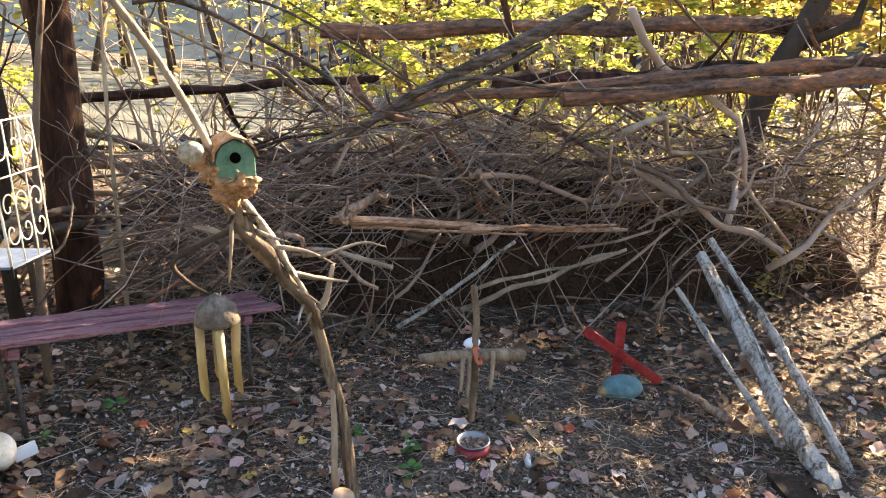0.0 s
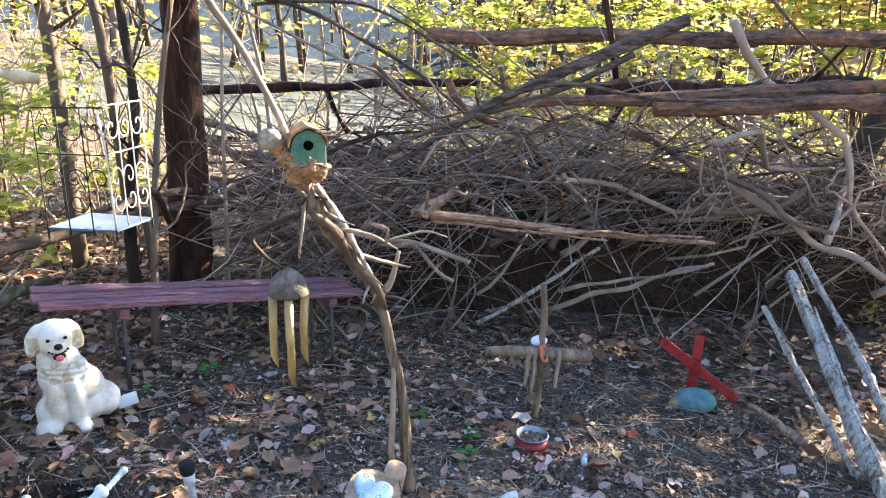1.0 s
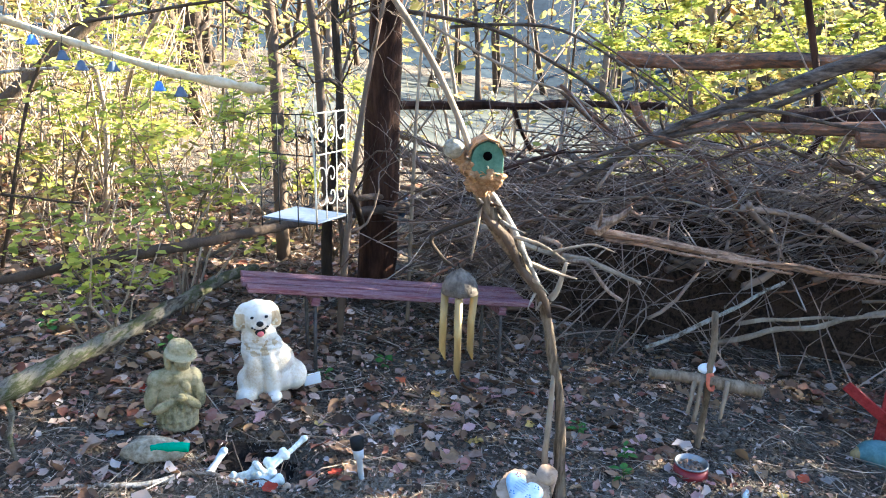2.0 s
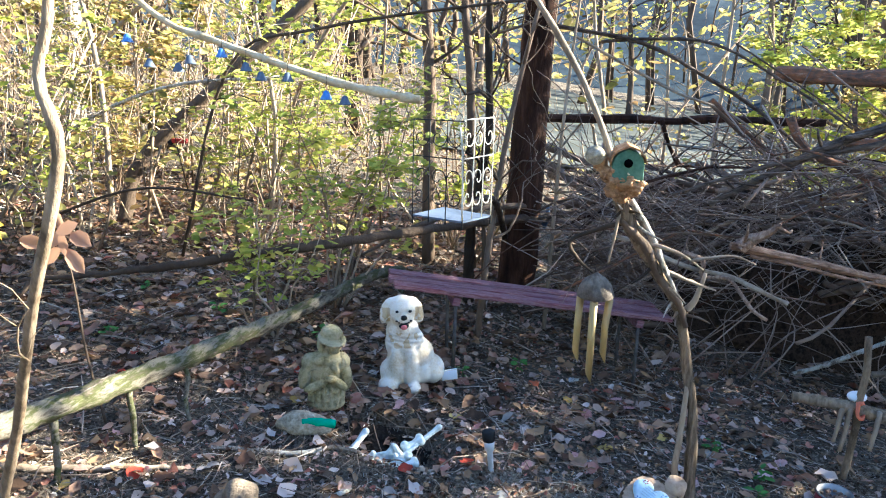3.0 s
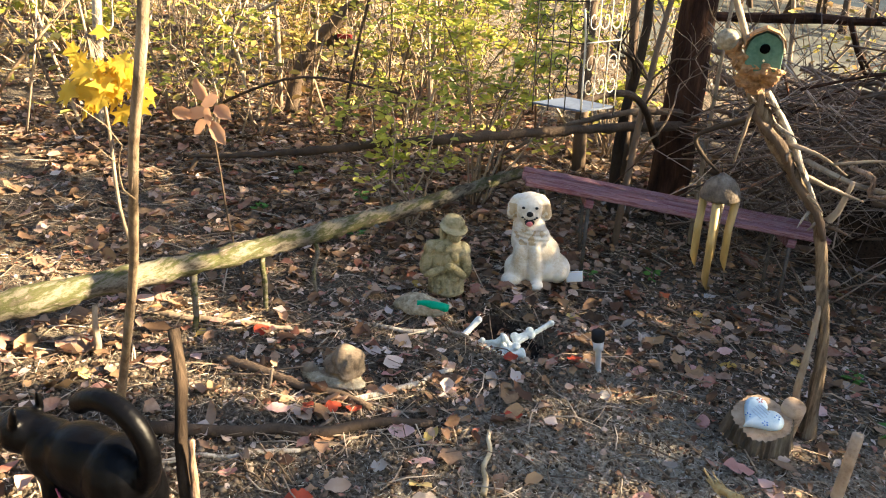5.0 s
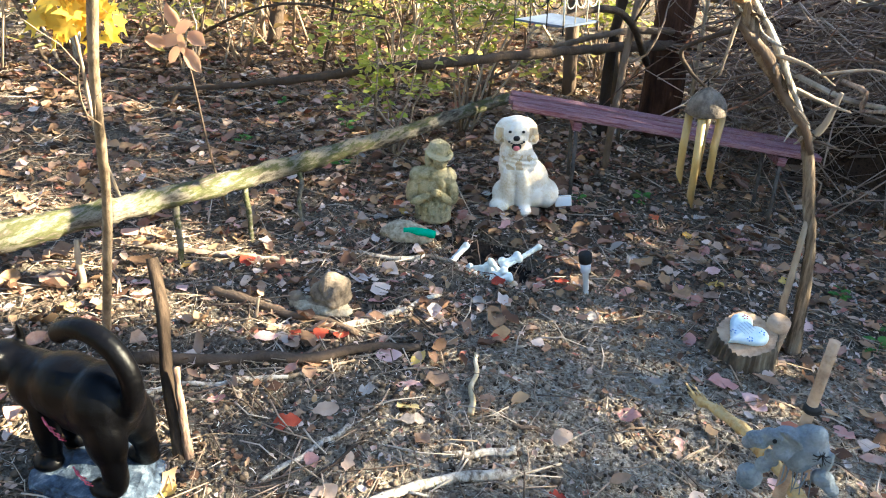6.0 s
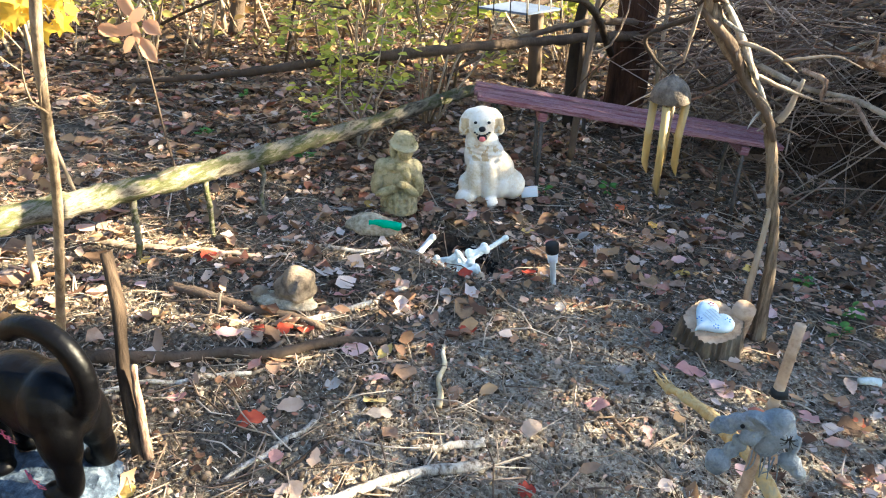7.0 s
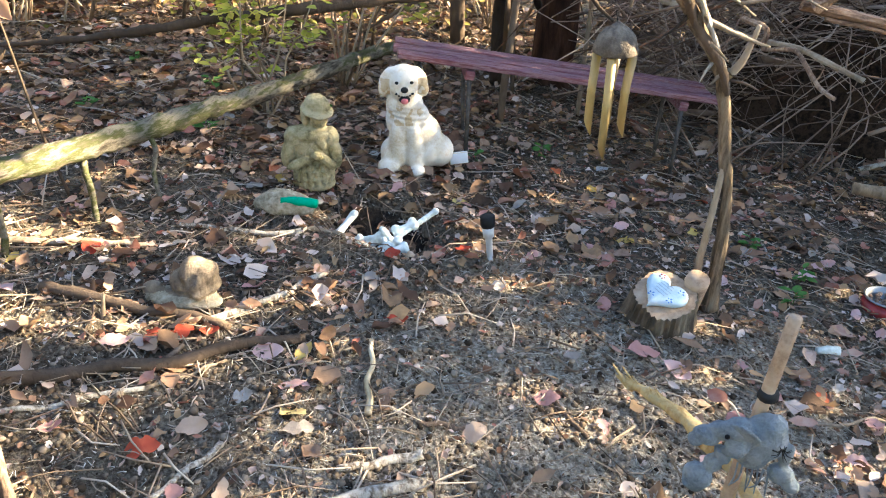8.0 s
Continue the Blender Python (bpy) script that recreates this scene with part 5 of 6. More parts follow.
# ---- sticks on the soil ----
def stick(a, b, r0, r1, mat, label, seed, bend=.03, lift=.012):
    g = random.Random(seed)
    bm = bmesh.new()
    pts = []
    for p in smooth_line(crooked((*a, 0), (*b, 0), g, bend, 5), 3):
        pts.append((p.x, p.y, gz(p.x, p.y) + lift))
    top = empty("stick", pts[0], label, "stick", "sticks on the soil")
    inv = top.matrix_world.inverted()
    tube(bm, [inv @ Vector(p) for p in pts], r0, r1, 7, .12, g)
    part("wood", bm, mat, top)
    if (Vector(a) - Vector(b)).length > .4:
        bm = bmesh.new()
        i = len(pts) // 2
        p = Vector(pts[i])
        d = (Vector(pts[-1]) - p).normalized()
        e = p + (d + Vector((-d.y, d.x, 0)) * g.choice((-.7, .7))) * g.uniform(.05, .09)
        tube(bm, [inv @ p, inv @ Vector((e.x, e.y, gz(e.x, e.y) + lift))], r0 * .5, r0 * .3, 5, .1, g)
        part("side_twig", bm, mat, top)
    return top


STICKS = [((-.36, 1.0), (.10, 1.44), .010, .016, "bleached"), ((-.09, 1.40), (.07, 1.52), .008, .013, "bleached"), ((-1.10, 1.66), (-.56, 1.73), .018, .011, "bark"), ((-.63, 1.72), (-.45, 2.11), .012, .009, "bleached"), ((-1.0, 1.23), (-.36, 1.78), .021, .014, "bark"),
          ((-.43, 1.08), (-.36, 1.37), .006, .009, "bleached"), ((-.20, 1.86), (-.10, 1.60), .006, .010, "pale_wood"), ((-.95, 1.12), (-.62, 1.45), .008, .006, "bleached"), ((-.62, 1.45), (-.5, 1.62), .006, .004, "bark_pale"),
          ((-.62, 2.27), (-.42, 2.37), .009, .009, "bark_pale"), ((-.98, 2.12), (-.62, 2.27), .007, .010, "bleached"), ((-1.5, 1.72), (-1.0, 1.98), .013, .008, "bark_pale"), ((.02, 1.62), (.18, 1.68), .007, .008, "bark"),
          ((.30, 1.86), (.42, 1.74), .008, .006, "bark"), ((.22, 1.99), (.30, 2.05), .006, .005, "bleached"), ((-.14, 1.52), (-.2, 1.66), .004, .003, "bark_pale"), ((-.33, 1.15), (-.29, 1.34), .006, .004, "bark"),
          ((1.9, 2.55), (2.45, 2.75), .006, .004, "bark_pale"), ((1.0, 2.1), (1.4, 2.3), .006, .004, "bark_pale"), ((.95, 3.0), (.86, 3.3), .007, .003, "bleached"), ((1.55, 2.35), (1.95, 2.45), .006, .004, "bark")]
for k, (a, b, r0, r1, mt) in enumerate(STICKS):
    lab = {"bleached": "bleached grey stick lying on bare soil", "bark": "dark brown stick with bark lying on soil", "bark_pale": "grey-brown thin stick lying among leaves", "pale_wood": "pale split stick lying on bare soil"}[mt]
    stick(a, b, r0, r1, M[mt], lab, k + 30, lift=max(r0, r1) * .8)
for k, (x, y, h, r) in enumerate(((-1.42, 1.42, .17, .014), (-.88, 1.62, .07, .008))):
    bm = bmesh.new()
    z = gz(x, y)
    tube(bm, smooth_line(crooked((x, y, z - .03), (x + .01, y + .02, z + h), random.Random(k), .03, 3), 2), r, r * .6, 7, .1, random.Random(k))
    solo("standing_twig", bm, M["bark_pale"], "cut stub of a sapling standing in the soil", "twig", "sapling stubs")

# ---- leaves ----
def leaf(V, F, c, fwd, nor, ln, wd, curl, rng, wavy=0.15):
    """One curled leaf: pointed oval of eight triangles and quads round its midrib."""
    fwd = fwd.normalized()
    side = nor.cross(fwd).normalized()
    nor = fwd.cross(side)
    n = len(V)
    rows = ((-.5, 0, .0), (-.22, .42, .3), (.10, .5, .22), (.33, .28, .45), (.5, 0, 1.0))
    fold = rng.uniform(.0, .35) * wd
    for t, w, k in rows:
        m = c + fwd * (t * ln) + nor * (curl * ln * (k * .35 if t > 0 else k * .25))
        if w == 0:
            V.append(tuple(m))
        else:
            a = wd * w
            V.append(tuple(m + side * a * (1 + rng.uniform(-wavy, wavy)) + nor * (fold + wd * rng.uniform(-wavy, wavy))))
            V.append(tuple(m))
            V.append(tuple(m - side * a * (1 + rng.uniform(-wavy, wavy)) + nor * (fold + wd * rng.uniform(-wavy, wavy))))
    b, t = n, n + 10
    F.extend(((b, n + 2, n + 1), (b, n + 3, n + 2)))
    for i in (1, 4):
        F.extend(((n + i, n + i + 1, n + i + 4, n + i + 3), (n + i + 1, n + i + 2, n + i + 5, n + i + 4)))
    F.extend(((n + 7, n + 8, t), (n + 8, n + 9, t)))


def rand_dir(rng, up=0.3):
    a = rng.uniform(0, 2 * math.pi)
    return Vector((math.cos(a), math.sin(a), rng.uniform(-up, up)))


def bare(x, y):
    """How trodden and free of leaves the soil is, from 0 to 1."""
    path = math.exp(-((x - .42) / .6) ** 4 - ((y - 1.65) / .8) ** 4)
    yard = math.exp(-((x - 1.8) / .6) ** 4 - ((y - 3.25) / .42) ** 4)
    hole = math.exp(-((x + .42) / .3) ** 2 - ((y - 2.54) / .2) ** 2)
    front = math.exp(-((x + .65) / .7) ** 4 - ((y - 1.2) / .62) ** 4)
    return min(.96, .95 * path + .88 * yard + .7 * hole + .62 * front)


rng = random.Random(17)
V, F = [], []
count = 0
while count < 7600:
    x, y = rng.uniform(-3.0, 3.4), rng.uniform(.35, 5.2)
    if rng.random() < bare(x, y) or (y > 4.35 and .9 < x < 4.4):
        continue
    if noise.noise((x * 1.3, y * 1.3, 7)) + rng.uniform(-.5, .5) < -.28:
        continue
    count += 1
    ln = rng.choice((.022, .026, .03, .036, .042, .048, .055, .062, .072, .095))
    flat = rng.random() < .6
    nor = Vector((rng.gauss(0, .22 if flat else .7), rng.gauss(0, .22 if flat else .7), 1)).normalized()
    leaf(V, F, Vector((x, y, gz(x, y) + .006 + rng.random() * .012)), rand_dir(rng, .15), nor, ln, ln * rng.uniform(.35, .8), rng.uniform(-.3, 1.3), rng, .28)
while count < 16100:
    r = 4 + 9 * rng.random()
    a = rng.uniform(-1.4, 1.15)
    x, y = r * math.sin(a), r * math.cos(a) + .5
    if y < 3.6 and -2.6 < x < 3.2:
        continue
    count += 1
    ln = rng.uniform(.05, .09)
    nor = Vector((rng.gauss(0, .4), rng.gauss(0, .4), 1)).normalized()
    leaf(V, F, Vector((x, y, gz(x, y) + .012)), rand_dir(rng, .2), nor, ln, ln * rng.uniform(.5, .8), rng.uniform(0, .6), rng)
for i in range(34000):
    r, a = 9.5 * rng.random() ** .6, rng.uniform(0, 2 * math.pi)
    x, y = .3 + r * math.sin(a), 1.2 + r * math.cos(a)
    inner = min(x + 3.0, 3.4 - x, y - .35, 5.2 - y)
    if inner > .25 * rng.random() or (y > 3.6 and abs(x) < .75 * y):
        continue
    if noise.noise((x * .8, y * .8, 3)) + rng.uniform(-.5, .5) < -.25:
        continue
    ln = rng.uniform(.04, .085)
    nor = Vector((rng.gauss(0, .3), rng.gauss(0, .3), 1)).normalized()
    leaf(V, F, Vector((x, y, gz(x, y) + .012)), rand_dir(rng, .2), nor, ln, ln * rng.uniform(.5, .8), rng.uniform(0, .6), rng)
for i in range(7000):
    x, y = rng.uniform(-4.2, -.3), rng.uniform(2.5, 6.5)
    ln = rng.uniform(.035, .075)
    nor = Vector((rng.gauss(0, .4), rng.gauss(0, .4), 1)).normalized()
    leaf(V, F, Vector((x, y, gz(x, y) + .008 + rng.random() * .02)), rand_dir(rng, .2), nor, ln, ln * rng.uniform(.45, .8), rng.uniform(0, .6), rng)
M["old_litter"] = material("old brown leaves", [(.07, .043, .027), (.2, .12, .072), (.13, .08, .05), (.32, .21, .135), (.22, .085, .055), (.46, .33, .24), (.1, .063, .042), (.3, .19, .1)], 14, .8, .4, 50, island=.8, translucent=.1)
fresh, old = ([], []), ([], [])
for i in range(len(V) // 11):
    x, y, z = V[11 * i + 5]
    share = .12 + .68 * min(1, max(0, (y - 2.2) / .8, (-.95 - x) / .6))
    vs, fs = old if rng.random() < share else fresh
    k = len(vs) - 11 * i
    vs.extend(V[11 * i:11 * i + 11])
    fs.extend(tuple(n + k for n in f) for f in F[8 * i:8 * i + 8])
from_lists("leaf_litter", *fresh, M["litter"], "dry tan and pink fallen leaves scattered over soil", "leaves")
from_lists("leaf_litter", *old, M["old_litter"], "old dark brown fallen leaves matted over soil", "leaves")

V, F = [], []
for i in range(30000):
    x, y = rng.uniform(-2.2, 2.6), rng.uniform(.45, 4.3)
    if rng.random() < bare(x, y) * .75:
        continue
    ln = rng.choice((.006, .008, .011, .014, .018, .023, .03))
    nor = Vector((rng.gauss(0, .5), rng.gauss(0, .5), 1)).normalized()
    leaf(V, F, Vector((x, y, gz(x, y) + .004 + rng.random() * .005)), rand_dir(rng, .3), nor, ln, ln * rng.uniform(.3, .8), rng.uniform(-.2, .6), rng, .3)
from_lists("leaf_fragments", V, F, M["litter"], "broken bits of dry leaf strewn over soil", "leaves")

# twigs and crumbs of the forest floor
bm = bmesh.new()
TV, TF = [], []


def twig3(p, q, r, rng):
    """A thin bent three-sided twig."""
    p, q = Vector(p), Vector(q)
    d = (q - p).normalized()
    s = d.orthogonal().normalized()
    u = d.cross(s)
    n = len(TV)
    mid = p.lerp(q, .5) + (s * rng.uniform(-.12, .12) + u * rng.uniform(-.05, .08)) * (q - p).length
    for c, rr in ((p, r), (mid, r * .85), (q, r * .5)):
        for k in range(3):
            TV.append(tuple(c + (s * math.cos(k * 2.094) + u * math.sin(k * 2.094)) * rr))
    for i in (0, 3):
        for k in range(3):
            TF.append((n + i + k, n + i + (k + 1) % 3, n + i + 3 + (k + 1) % 3, n + i + 3 + k))
    TF.append((n, n + 2, n + 1))
    TF.append((n + 6, n + 7, n + 8))


bm.free()
for i in range(39500):
    if i > 34500:
        x, y = rng.uniform(-4, -.6), rng.uniform(2.6, 6)
    elif i > 30500:
        a, r = rng.uniform(0, 2 * math.pi), rng.uniform(1.5, 8)
        x, y = .3 + r * math.sin(a), 1.2 + r * math.cos(a)
    elif i < 28000:
        x, y = rng.uniform(-2.8, 3.3), rng.uniform(.4, 5.0)
    else:
        a, r = rng.uniform(-1.3, .3), rng.uniform(3, 9)
        x, y = r * math.sin(a), r * math.cos(a) + .5
    ln = rng.choice((.01, .015, .02, .02, .03, .03, .04, .05, .07, .12, .18)) * (1 if i < 28000 else 2.2)
    d = rand_dir(rng, .12) * ln
    z = gz(x, y) + .006
    twig3((x, y, z + rng.random() * .006), (x + d.x, y + d.y, gz(x + d.x, y + d.y) + .007 + abs(d.z)), rng.uniform(.0006, .0024) * (1.5 if ln > .1 else 1), rng)
from_lists("twig_litter", TV, TF, M["twigs"], "fine dry twigs and needles scattered over soil", "twigs")
TV, TF = [], []
for i in range(17000):
    x, y = rng.uniform(-1.2, 1.7), rng.uniform(.6, 3.0)
    if rng.random() > .12 + bare(x, y):
        continue
    d = rand_dir(rng, .25) * rng.uniform(.004, .022)
    twig3((x, y, gz(x, y) + .004), (x + d.x, y + d.y, gz(x + d.x, y + d.y) + .005 + abs(d.z)), rng.uniform(.0006, .0017), rng)
M["chips"] = material("pale wood chips", [(.24, .22, .18), (.46, .43, .37), (.68, .65, .59)], 9, .85, .2, 90, island=.8)
from_lists("wood_chips", TV, TF, M["chips"], "pale slivers of wood and dry grass on trodden soil", "wood chips")
V, F = [], []
bm = bmesh.new()
bmesh.ops.create_icosphere(bm, subdivisions=1, radius=1)
bm.verts.index_update()
ICO_V = [tuple(v.co) for v in bm.verts]
ICO_F = [tuple(v.index for v in f.verts) for f in bm.faces]
bm.free()
for i in range(44000):
    x, y = rng.uniform(-1.5, 1.9), rng.uniform(.5, 3.4)
    if rng.random() > .25 + bare(x, y) + (.5 if x < 0 and y < 1.9 else 0):
        continue
    s = rng.choice((.002, .0025, .003, .003, .004, .005, .006, .008, .011)) * rng.uniform(.7, 1.2)
    z = gz(x, y) + s * .2
    n = len(V)
    for vx, vy, vz in ICO_V:
        k = s * rng.uniform(.65, 1.25)
        V.append((x + vx * k, y + vy * k, z + vz * k * .75))
    F.extend((n + p, n + q, n + r) for p, q, r in ICO_F)
M["crumb"] = material("soil crumbs", [(.034, .024, .016), (.10, .073, .048), (.16, .122, .086), (.26, .205, .15)], 9, .95, .3, 90, island=.7)
from_lists("soil_crumbs", V, F, M["crumb"], "loose crumbs of grey-brown soil", "soil")

# large single leaves
def big_leaf(x, y, ln, wd, turn, mat, label, seed, curl=.35):
    """A single fallen leaf: ragged or lobed outline, folded at the midrib, curled, with its stalk."""
    g = random.Random(seed)
    bm = bmesh.new()
    n = 15
    lobes = g.choice((0, 0, 0, 2, 3))
    roll = g.uniform(-.5, 1.0) * curl
    twist = g.uniform(-.5, .5)
    mids, inner, outer = [], [], []
    for i in range(n):
        t = i / (n - 1)
        w = wd * .5 * (math.sin(math.pi * t ** .75) ** .75 if 0 < t < 1 else 0) + .0006
        zc = roll * ln * .55 * (t - .45) ** 2 + .004 + .004 * math.sin(t * 6 + seed)
        px = (t - .5) * ln
        mids.append(bm.verts.new((px, .003 * math.sin(t * 5 + seed), zc)))
        row_i, row_o = [], []
        for sgn in (1, -1):
            k = 1 + g.uniform(-.12, .12)
            if lobes:
                k *= .62 + .55 * abs(math.sin(math.pi * lobes * t + .3 * sgn))
            e = curl * w * g.uniform(.2, .5) + sgn * twist * w * (t - .5)
            row_i.append(bm.verts.new((px + .1 * w, sgn * w * k * .55, zc + e * .35)))
            row_o.append(bm.verts.new((px + .22 * w, sgn * w * k, zc + e * 1.5 * g.uniform(.7, 1.3))))
        inner.append(row_i)
        outer.append(row_o)
    for i in range(n - 1):
        for s in (0, 1):
            for p, q in ((mids, [r[s] for r in inner]), ([r[s] for r in inner], [r[s] for r in outer])):
                f = (p[i], p[i + 1], q[i + 1], q[i])
                bm.faces.new(f if s == 0 else f[::-1])
    tube(bm, [(-ln * .5, 0, mids[0].co.z), (-ln * .62, .004, .004), (-ln * .75, .012, .003)], .0011, .0008, 4, 0)
    top = tagged(part("fallen_leaf", bm, M[mat]), label, "leaf", "large fallen leaves")
    top.matrix_world = pose(x, y, gz(x, y) + .008, g.uniform(-16, 16), g.uniform(-16, 10), turn)
    return top


M["leaf_tan"] = material("tan leaf", [(.36, .2, .11), (.5, .32, .2), (.6, .44, .32)], 30, .65, .4, 90, per_object=.5, translucent=.2)
M["leaf_rose"] = material("rose leaf", [(.42, .2, .17), (.56, .33, .29), (.66, .46, .42)], 30, .6, .4, 90, per_object=.5, translucent=.2)
M["leaf_red"] = material("red leaf", [(.3, .045, .03), (.5, .09, .045), (.6, .2, .09)], 30, .6, .4, 90, per_object=.5, translucent=.2)
M["leaf_gold"] = material("gold leaf", [(.5, .32, .08), (.66, .47, .14), (.7, .55, .25)], 30, .6, .4, 90, per_object=.5, translucent=.2)
M["leaf_pale"] = material("silvery leaf underside", [(.3, .25, .21), (.42, .37, .32), (.54, .5, .45)], 30, .6, .4, 90, per_object=.5, translucent=.2)
LAB = {"leaf_tan": "curled tan fallen leaf on soil", "leaf_rose": "large dry rose-pink fallen leaf on soil", "leaf_red": "dark red curled fallen leaf on soil", "leaf_gold": "golden yellow fallen leaf on soil", "leaf_pale": "pale silvery underside of a fallen leaf on soil"}
LEAVES = [(.52, 2.16, .10, .055, 20, "leaf_rose"), (.62, 2.13, .09, .05, -25, "leaf_rose"), (.33, 2.05, .055, .04, 40, "leaf_pale"), (.30, 1.84, .07, .045, 10, "leaf_rose"), (.16, 1.64, .07, .055, 50, "leaf_tan"), (.45, 1.80, .055, .03, -60, "leaf_rose"),
          (.22, 1.42, .05, .045, 30, "leaf_red"), (-.17, 1.99, .06, .05, 20, "leaf_red"), (-.42, 1.69, .085, .06, 20, "leaf_rose"), (-.26, 1.52, .09, .045, -15, "leaf_gold"), (-.30, 1.60, .085, .04, 15, "leaf_rose"), (-.22, 1.47, .075, .045, 30, "leaf_pale"),
          (-.50, 1.28, .085, .055, 30, "leaf_red"), (-.44, 1.38, .08, .05, 20, "leaf_tan"), (-.27, 1.12, .08, .055, 60, "leaf_tan"), (-.36, 1.20, .07, .035, -40, "leaf_rose"), (-.73, 1.62, .07, .05, 10, "leaf_red"), (-.66, 1.66, .075, .05, 60, "leaf_red"),
          (-.70, 1.58, .08, .05, -30, "leaf_tan"), (-.78, 1.55, .08, .05, 35, "leaf_rose"), (-.60, 1.70, .06, .05, 0, "leaf_red"), (-.86, 1.68, .07, .05, 75, "leaf_tan"), (-.93, 2.02, .075, .06, 30, "leaf_pale"), (-1.12, 1.88, .065, .055, 90, "leaf_red"),
          (-.62, 2.06, .06, .03, 20, "leaf_rose"), (-.40, 1.98, .05, .035, 0, "leaf_rose"), (-.30, 2.28, .06, .045, 0, "leaf_red"), (.10, 2.55, .075, .05, 60, "leaf_rose"), (.30, 2.72, .08, .045, -35, "leaf_rose"), (.40, 2.86, .075, .035, -10, "leaf_gold"),
          (.33, 2.91, .05, .035, 10, "leaf_tan"), (.06, 2.86, .06, .04, 0, "leaf_pale"), (-.14, 2.83, .075, .045, 10, "leaf_pale"), (-.86, 2.58, .08, .04, -25, "leaf_gold"), (-.76, 2.62, .07, .045, 15, "leaf_rose"), (-.93, 2.50, .075, .05, -10, "leaf_pale"),
          (-.40, 2.47, .06, .04, 50, "leaf_gold"), (-1.04, 2.62, .07, .05, 30, "leaf_red"), (-.94, 3.0, .08, .06, 20, "leaf_tan"), (-1.0, 2.88, .07, .05, -40, "leaf_red"), (.88, 2.16, .07, .04, -30, "leaf_rose"), (.96, 2.3, .08, .05, -10, "leaf_tan"),
          (.78, 2.0, .06, .045, 50, "leaf_rose"), (1.12, 2.62, .08, .05, 25, "leaf_tan"), (.95, 2.75, .08, .05, -20, "leaf_tan"), (.48, 2.3, .06, .04, 80, "leaf_tan"), (.38, 2.38, .075, .045, 100, "leaf_rose"), (-1.3, 1.55, .09, .06, 20, "leaf_rose"),
          (-.05, 1.18, .06, .04, 10, "leaf_tan"), (-.58, 1.5, .06, .045, -50, "leaf_tan"), (-.1, 2.1, .05, .04, 30, "leaf_tan"), (-.02, 2.02, .045, .03, 100, "leaf_tan"), (1.62, 2.55, .06, .045, 0, "leaf_pale"), (1.9, 2.95, .06, .04, 0, "leaf_pale"),
          (1.5, 2.6, .07, .04, -30, "leaf_rose"), (.82, 3.05, .08, .04, 70, "leaf_tan"), (1.05, 2.95, .08, .05, 30, "leaf_rose"), (-.95, 1.02, .10, .07, 30, "leaf_rose"), (-.88, .95, .09, .06, -70, "leaf_tan"), (-.58, .93, .06, .05, 80, "leaf_gold")]
for k, (x, y, ln, wd, t, mt) in enumerate(LEAVES):
    big_leaf(x, y, ln, wd, t, mt, LAB[mt], k)
g = random.Random(77)
for k in range(190):
    x, y = g.uniform(-1.7, 1.9), g.uniform(.9, 3.6)
    if g.random() < bare(x, y):
        continue
    mt = g.choice(("leaf_tan", "leaf_tan", "leaf_rose", "leaf_red", "leaf_rose", "leaf_pale", "leaf_gold"))
    big_leaf(x, y, g.uniform(.05, .08), g.uniform(.03, .05), g.uniform(0, 360), mt, LAB[mt], 200 + k, g.uniform(.2, .7))


# ---- shrubs ----
def shrub(name, base, height, spread, stems, leaves, mat, label, seed, size=.05, low=.25, lean=(0, 0)):
    g = random.Random(seed)
    top = empty(name, base, label, "shrub")
    bm = bmesh.new()
    ends = []
    for i in range(stems):
        a = g.uniform(0, 2 * math.pi)
        e = Vector((math.cos(a) * spread * g.uniform(.3, 1) + lean[0], math.sin(a) * spread * g.uniform(.3, 1) + lean[1], height * g.uniform(.6, 1.05)))
        pts = smooth_line(crooked((g.uniform(-.04, .04), g.uniform(-.04, .04), -.02), e, g, .05, 4), 2)
        tube(bm, pts, .007, .002, 5, .1, g)
        for j in range(7):
            b = pts[g.randrange(max(1, int(len(pts) * low)), len(pts))]
            d = rand_dir(g, .5).normalized() * spread * g.uniform(.25, .6)
            q = crooked(b, b + d, g, .06, 3)
            tube(bm, q, .003, .001, 3, 0, g)
            ends.append((b, b + d))
    part("stem_tangle", bm, M["stems"], top)["kind"] = "stuff"
    V, F = [], []
    for i in range(leaves):
        b, e = g.choice(ends)
        p = b.lerp(e, g.uniform(.15, 1.08)) + Vector((g.gauss(0, .025), g.gauss(0, .025), g.gauss(0, .025)))
        ln = size * g.uniform(.6, 1.2)
        leaf(V, F, p, rand_dir(g, .5), Vector((g.gauss(0, .5), g.gauss(0, .5), 1)).normalized(), ln, ln * .55, g.uniform(0, .3), g, .05)
    ob = from_lists("foliage", V, F, mat, label, "", "stuff", top)
    return top


shrub("shrub", (-1.25, 3.15, gz(-1.25, 3.15)), .78, .32, 7, 380, M["leaf_green"], "small shrub with yellow-green leaves growing beside the log", 1, .05, .5, (.05, -.1))
shrub("shrub", (-1.15, 3.75, gz(-1.15, 3.75)), 1.5, .5, 9, 850, M["leaf_green"], "tall shrub with bright yellow-green leaves", 2, .055, .55, (.15, 0))
shrub("shrub", (-1.9, 4.3, gz(-1.9, 4.3)), 1.7, .7, 9, 900, M["leaf_green"], "tall sunlit shrub with yellow-green leaves", 3, .06, .45)
shrub("shrub", (-2.9, 3.5, gz(-2.9, 3.5)), 1.5, .6, 8, 350, M["leaf_green"], "sparse shrub with green leaves among bare stems", 4, .06, .35)
